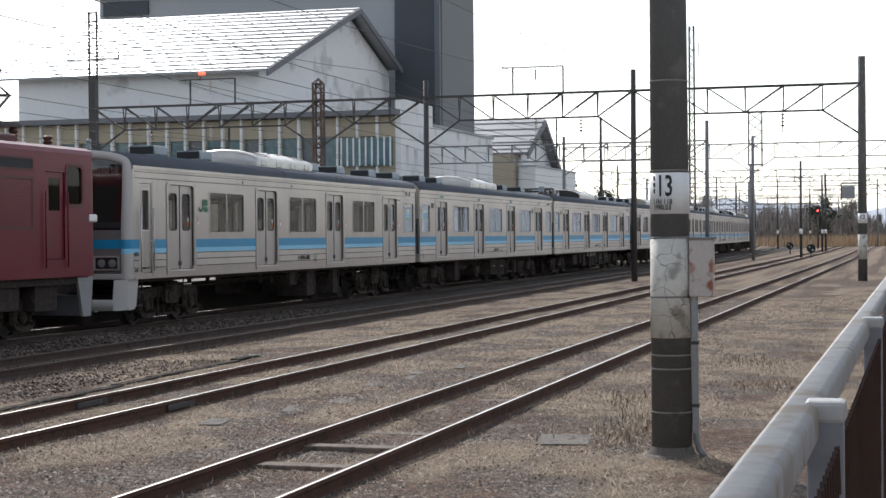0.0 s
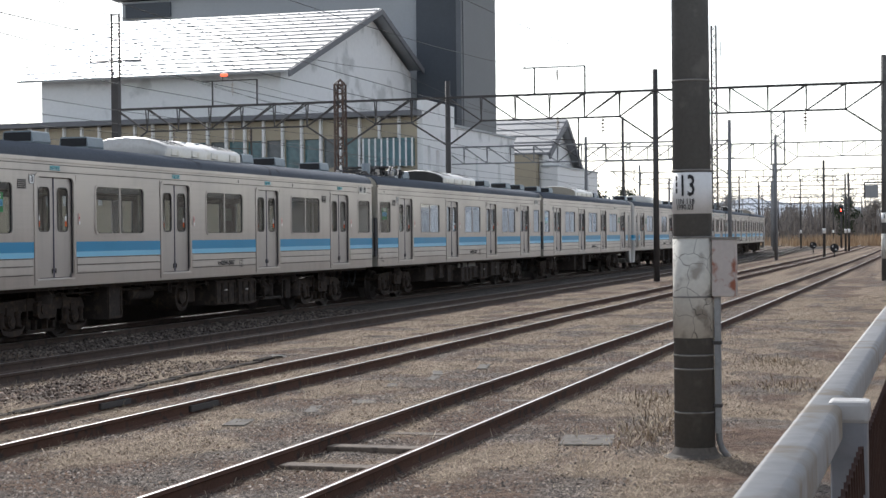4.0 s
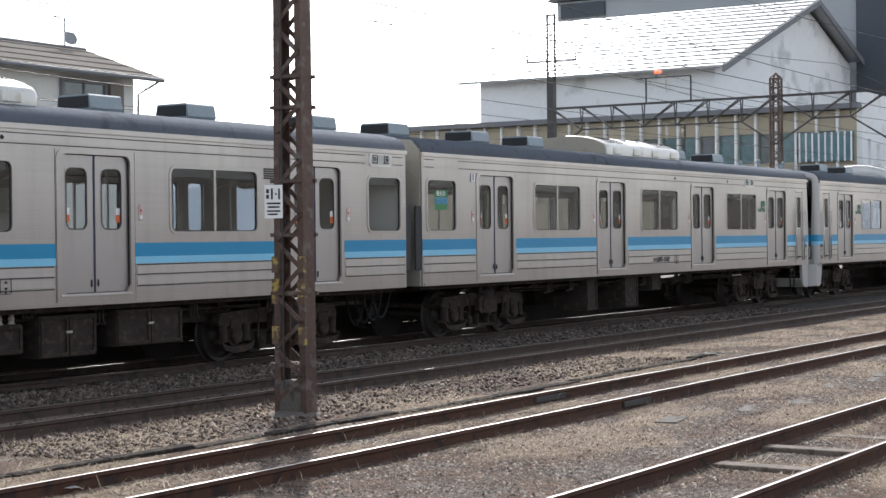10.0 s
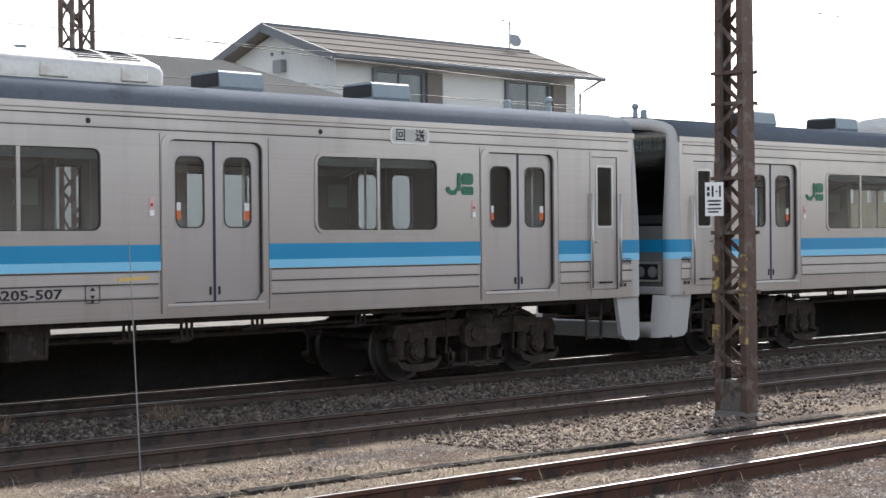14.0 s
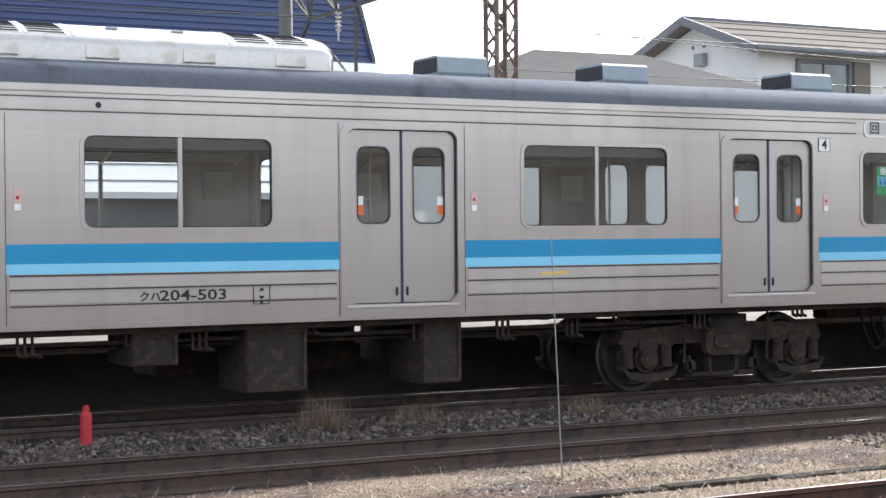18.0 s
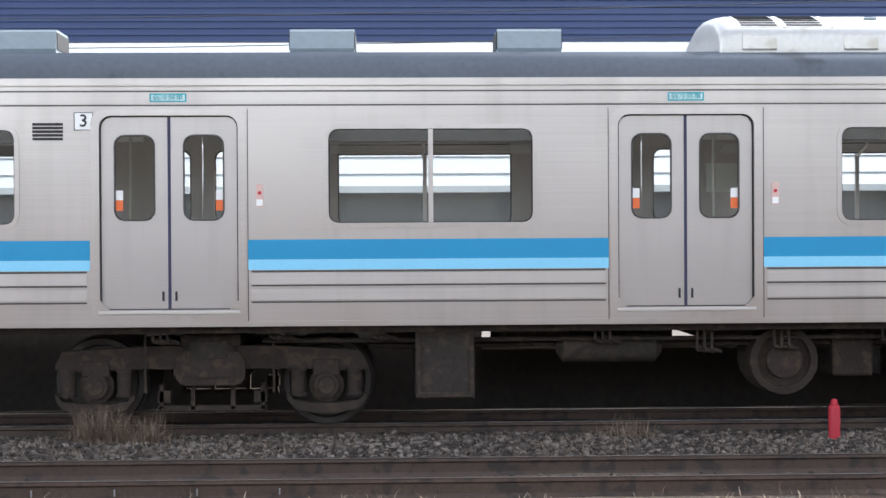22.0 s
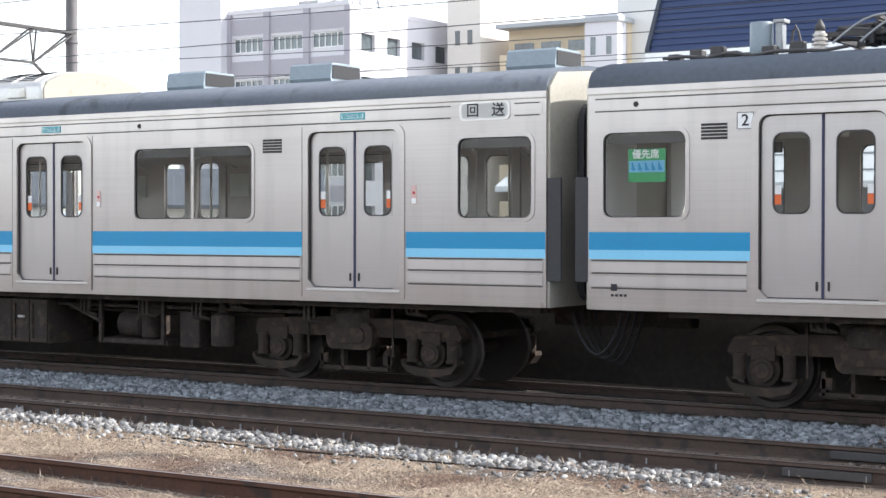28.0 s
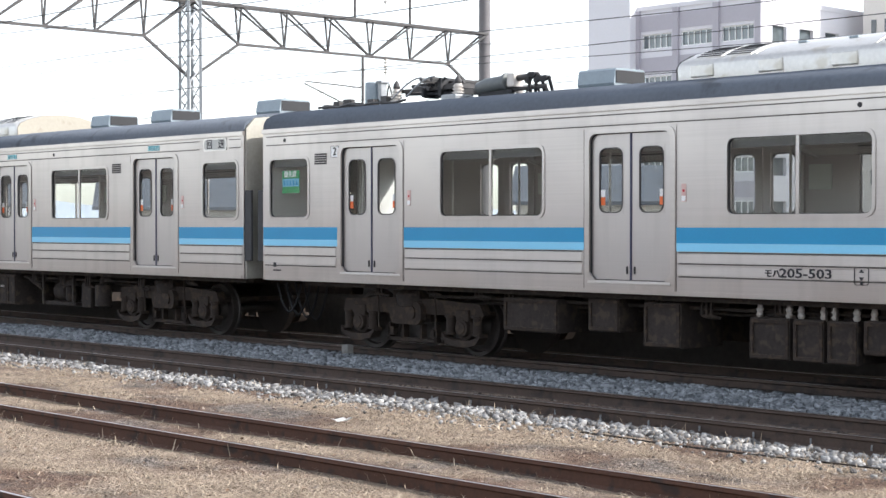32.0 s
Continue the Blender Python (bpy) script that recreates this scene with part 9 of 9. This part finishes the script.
def reeds():
    r = np.random.RandomState(77)
    verts, faces = [], []
    for k in range(16000):
        x = 230 + 150 * r.rand()
        y = -12 + 32 * r.rand() if r.rand() < 0.7 else 5 + 40 * r.rand()
        h = 0.7 + 1.1 * r.rand() ** 2
        a, w = r.rand() * 3.14, 0.05 + 0.08 * r.rand()
        dx, dy = math.cos(a) * w, math.sin(a) * w
        lx, ly = (r.rand() - 0.5) * 0.6, (r.rand() - 0.5) * 0.6
        i = len(verts)
        verts += [(x - dx, y - dy, -0.2), (x + dx, y + dy, -0.2), (x + lx, y + ly, h)]
        faces.append((i, i + 1, i + 2))
    me = bpy.data.meshes.new("reeds")
    me.from_pydata(verts, [], faces)
    me.materials.append(REED)
    tagged(new("reeds", me), "orange-brown dead reeds beyond the yard", "reeds", kind="stuff")


reeds()


def brushwood():
    """The thicket of bare shrubs that closes the yard's far end."""
    r = np.random.RandomState(31)
    n = 46000
    x = 300 + 130 * r.rand(n)
    y = x * np.tan(np.radians(-4 + 19 * r.rand(n)))
    h = 2.0 + 7.5 * r.rand(n) ** 1.3 * (0.65 + 0.35 * np.sin(y * 0.35 + np.sin(y * 0.13) * 3))
    a, lean = r.rand(n) * 3.1416, (r.rand(n, 2) - 0.5) * 1.6
    w = 0.06 + 0.12 * r.rand(n)
    p = np.stack([x, y, h * 0.75 * r.rand(n) - 0.2], 1)
    side = np.stack([np.cos(a) * w, np.sin(a) * w, np.zeros(n)], 1)
    tip = p + np.stack([lean[:, 0], lean[:, 1], 0.25 * h + 0.5], 1)
    heap("brushwood", np.stack([p - side, p + side, tip], 1).reshape(-1, 3), [np.arange(3 * n).reshape(-1, 3)], BRUSH, "grey-brown bare shrubs beyond the yard", "brush")


brushwood()


def tree(x, y, h, seed, leaf, label, conifer=False):
    t = thing("tree", Matrix.Translation((x, y, -0.2)), label, "tree", "trees beyond the yard")
    r = random.Random(seed)
    limbs = []

    def trunk(bm):
        rod(bm, (0, 0, 0), (0, 0, h * 0.85), 0.02 * h, 0.005 * h, 7)
        for k in range(9):
            z = h * (0.25 + 0.065 * k)
            a = r.uniform(0, 6.28)
            L = h * r.uniform(0.18, 0.34) * (1.1 - 0.08 * k)
            e = (math.cos(a) * L, math.sin(a) * L, z + L * (0.1 if conifer else 0.7))
            rod(bm, (0, 0, z), e, 0.006 * h, 0.002 * h, 5)
            limbs.append(((0, 0, z), e))
    part("trunk", shaped(("trunk", seed), WOODM, trunk), WOODM, t)

    def crown(bm):
        for k in range(1400):
            a, b = r.choice(limbs)
            f = r.random() ** 0.6
            p = Vector(a).lerp(Vector(b), f) + Vector((r.gauss(0, 0.045 * h), r.gauss(0, 0.045 * h), r.gauss(0, 0.05 * h)))
            s = h * r.uniform(0.010, 0.028)
            d = Vector((r.gauss(0, 1), r.gauss(0, 1), r.gauss(0, 1))).normalized()
            e = d.orthogonal().normalized()
            bm.faces.new([bm.verts.new(p + e * s * (1.0 if conifer else 0.3)), bm.verts.new(p + d * s * (1.6 if conifer else 4.2)), bm.verts.new(p - e * s * (1.0 if conifer else 0.3))])
    part("crown", shaped(("crown", seed), leaf, crown), leaf, t)


rr_ = random.Random(9)
for k in range(40):
    x = rr_.uniform(290, 420)
    y = x * math.tan(radians(rr_.uniform(-3, 14.5)))
    tree(x, y, rr_.uniform(5.5, 10.5), 100 + k, EVERGREEN if k % 9 == 0 else BRUSH, "grey-brown leafless winter tree beyond the yard" if k % 9 else "dark evergreen tree beyond the yard", k % 9 == 0)
tree(212, 45, 12, 900, EVERGREEN, "dark pointed evergreen behind the annex", True)
tree(222, 41.5, 10, 901, EVERGREEN, "dark pointed evergreen behind the annex", True)


def hills():
    n = 207
    v, f = [], []
    for k in range(n):
        a = radians(-25 + 190 * k / (n - 1))
        d = 2600
        top = 60 + 55 * noise.noise((k * 0.09, 2, 0)) + 22 * noise.noise((k * 0.35, 5, 0))
        # Raised unseen behind the train, to dim the sky in its windows.
        top += 95 * min(1.0, max(0.0, (math.degrees(a) - 19) / 9))
        top -= 118 * min(1.0, max(0.0, (math.degrees(a) - 80) / 25))
        for q, (dd, z) in enumerate(((d, -5), (d + 100, top * 0.55), (d + 250, top), (d + 700, -5))):
            v.append((math.cos(a) * dd, math.sin(a) * dd, z))
        if k:
            for q in range(3):
                f.append((4 * k - 4 + q, 4 * k + q, 4 * k + q + 1, 4 * k - 3 + q))
    me = bpy.data.meshes.new("hills")
    me.from_pydata(v, [], f)
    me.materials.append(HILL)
    tagged(new("hills", me), "low blue hazy hills on the horizon", "hills", kind="structure")


hills()


def far_house(x, y, w, d, h, turn, wall, label):
    """A low house beyond the yard: walls, a pitched roof with eaves, and windows towards the tracks."""
    b = thing("house", pose(x, y, 0, 0, 0, turn), label, "house")
    part("wall", shaped(("far_wall", w, d, h), wall, lambda bm: box(bm, -w / 2, w / 2, -d / 2, d / 2, 0, h)), wall, b)
    part("roof", shaped(("far_roof", w, d, h), ROOF, lambda bm: prism(bm, [(-d / 2 - 0.5, h), (0, h + 0.28 * d), (d / 2 + 0.5, h), (d / 2 + 0.5, h + 0.2), (0, h + 0.28 * d + 0.25), (-d / 2 - 0.5, h + 0.2)], -w / 2 - 0.4, w / 2 + 0.4)), ROOF, b)
    for k in range(int(w // 2.6)):
        part("window", shaped("far_window", WINDARK, lambda bm: box(bm, -0.7, 0.7, -d / 2 - 0.04, -d / 2 + 0.05, 1.1, 2.2)), WINDARK, b, m=Matrix.Translation((-w / 2 + 1.6 + 2.6 * k, 0, 0)))


far_house(-58, 68, 11, 7, 2.9, 38, CREAMPALE, "low pale house with a grey roof beyond the yard")
far_house(-74, 66, 9, 7, 3.1, 46, WHITE, "low white house with a grey roof beyond the yard")
far_house(-88, 62, 14, 8, 2.8, 55, CREAMPALE, "long pale shed with a grey roof beyond the yard")
far_house(-98, 48, 10, 7, 3.0, 62, WHITE, "low white house with a grey roof beyond the yard")


# ---- what moves ----
def motions():
    """The train runs towards -x; every wheelset turns with it."""
    for thing_, x in CARS:
        walk(thing_, [(t, pose(x + s, TRACKS[1] + bend(x + s), 0, 0, 0, math.degrees(math.atan(0.00054 * max(0.0, x + s - 90))))) for t, s in RUN])
    at = []
    for (t0, s0), (t1, s1) in zip(RUN, RUN[1:]):
        n = max(1, math.ceil((s0 - s1) / WHEEL_R / 1.15))
        at += [(t0 + (t1 - t0) * k / n, s0 + (s1 - s0) * k / n) for k in range(n)]
    at.append(RUN[-1])
    for w, x in SPINNING:
        walk(w, [(t, Matrix.Translation((x, 0, WHEEL_R)) @ Matrix.Rotation(s / WHEEL_R, 4, 'Y')) for t, s in at])


motions()
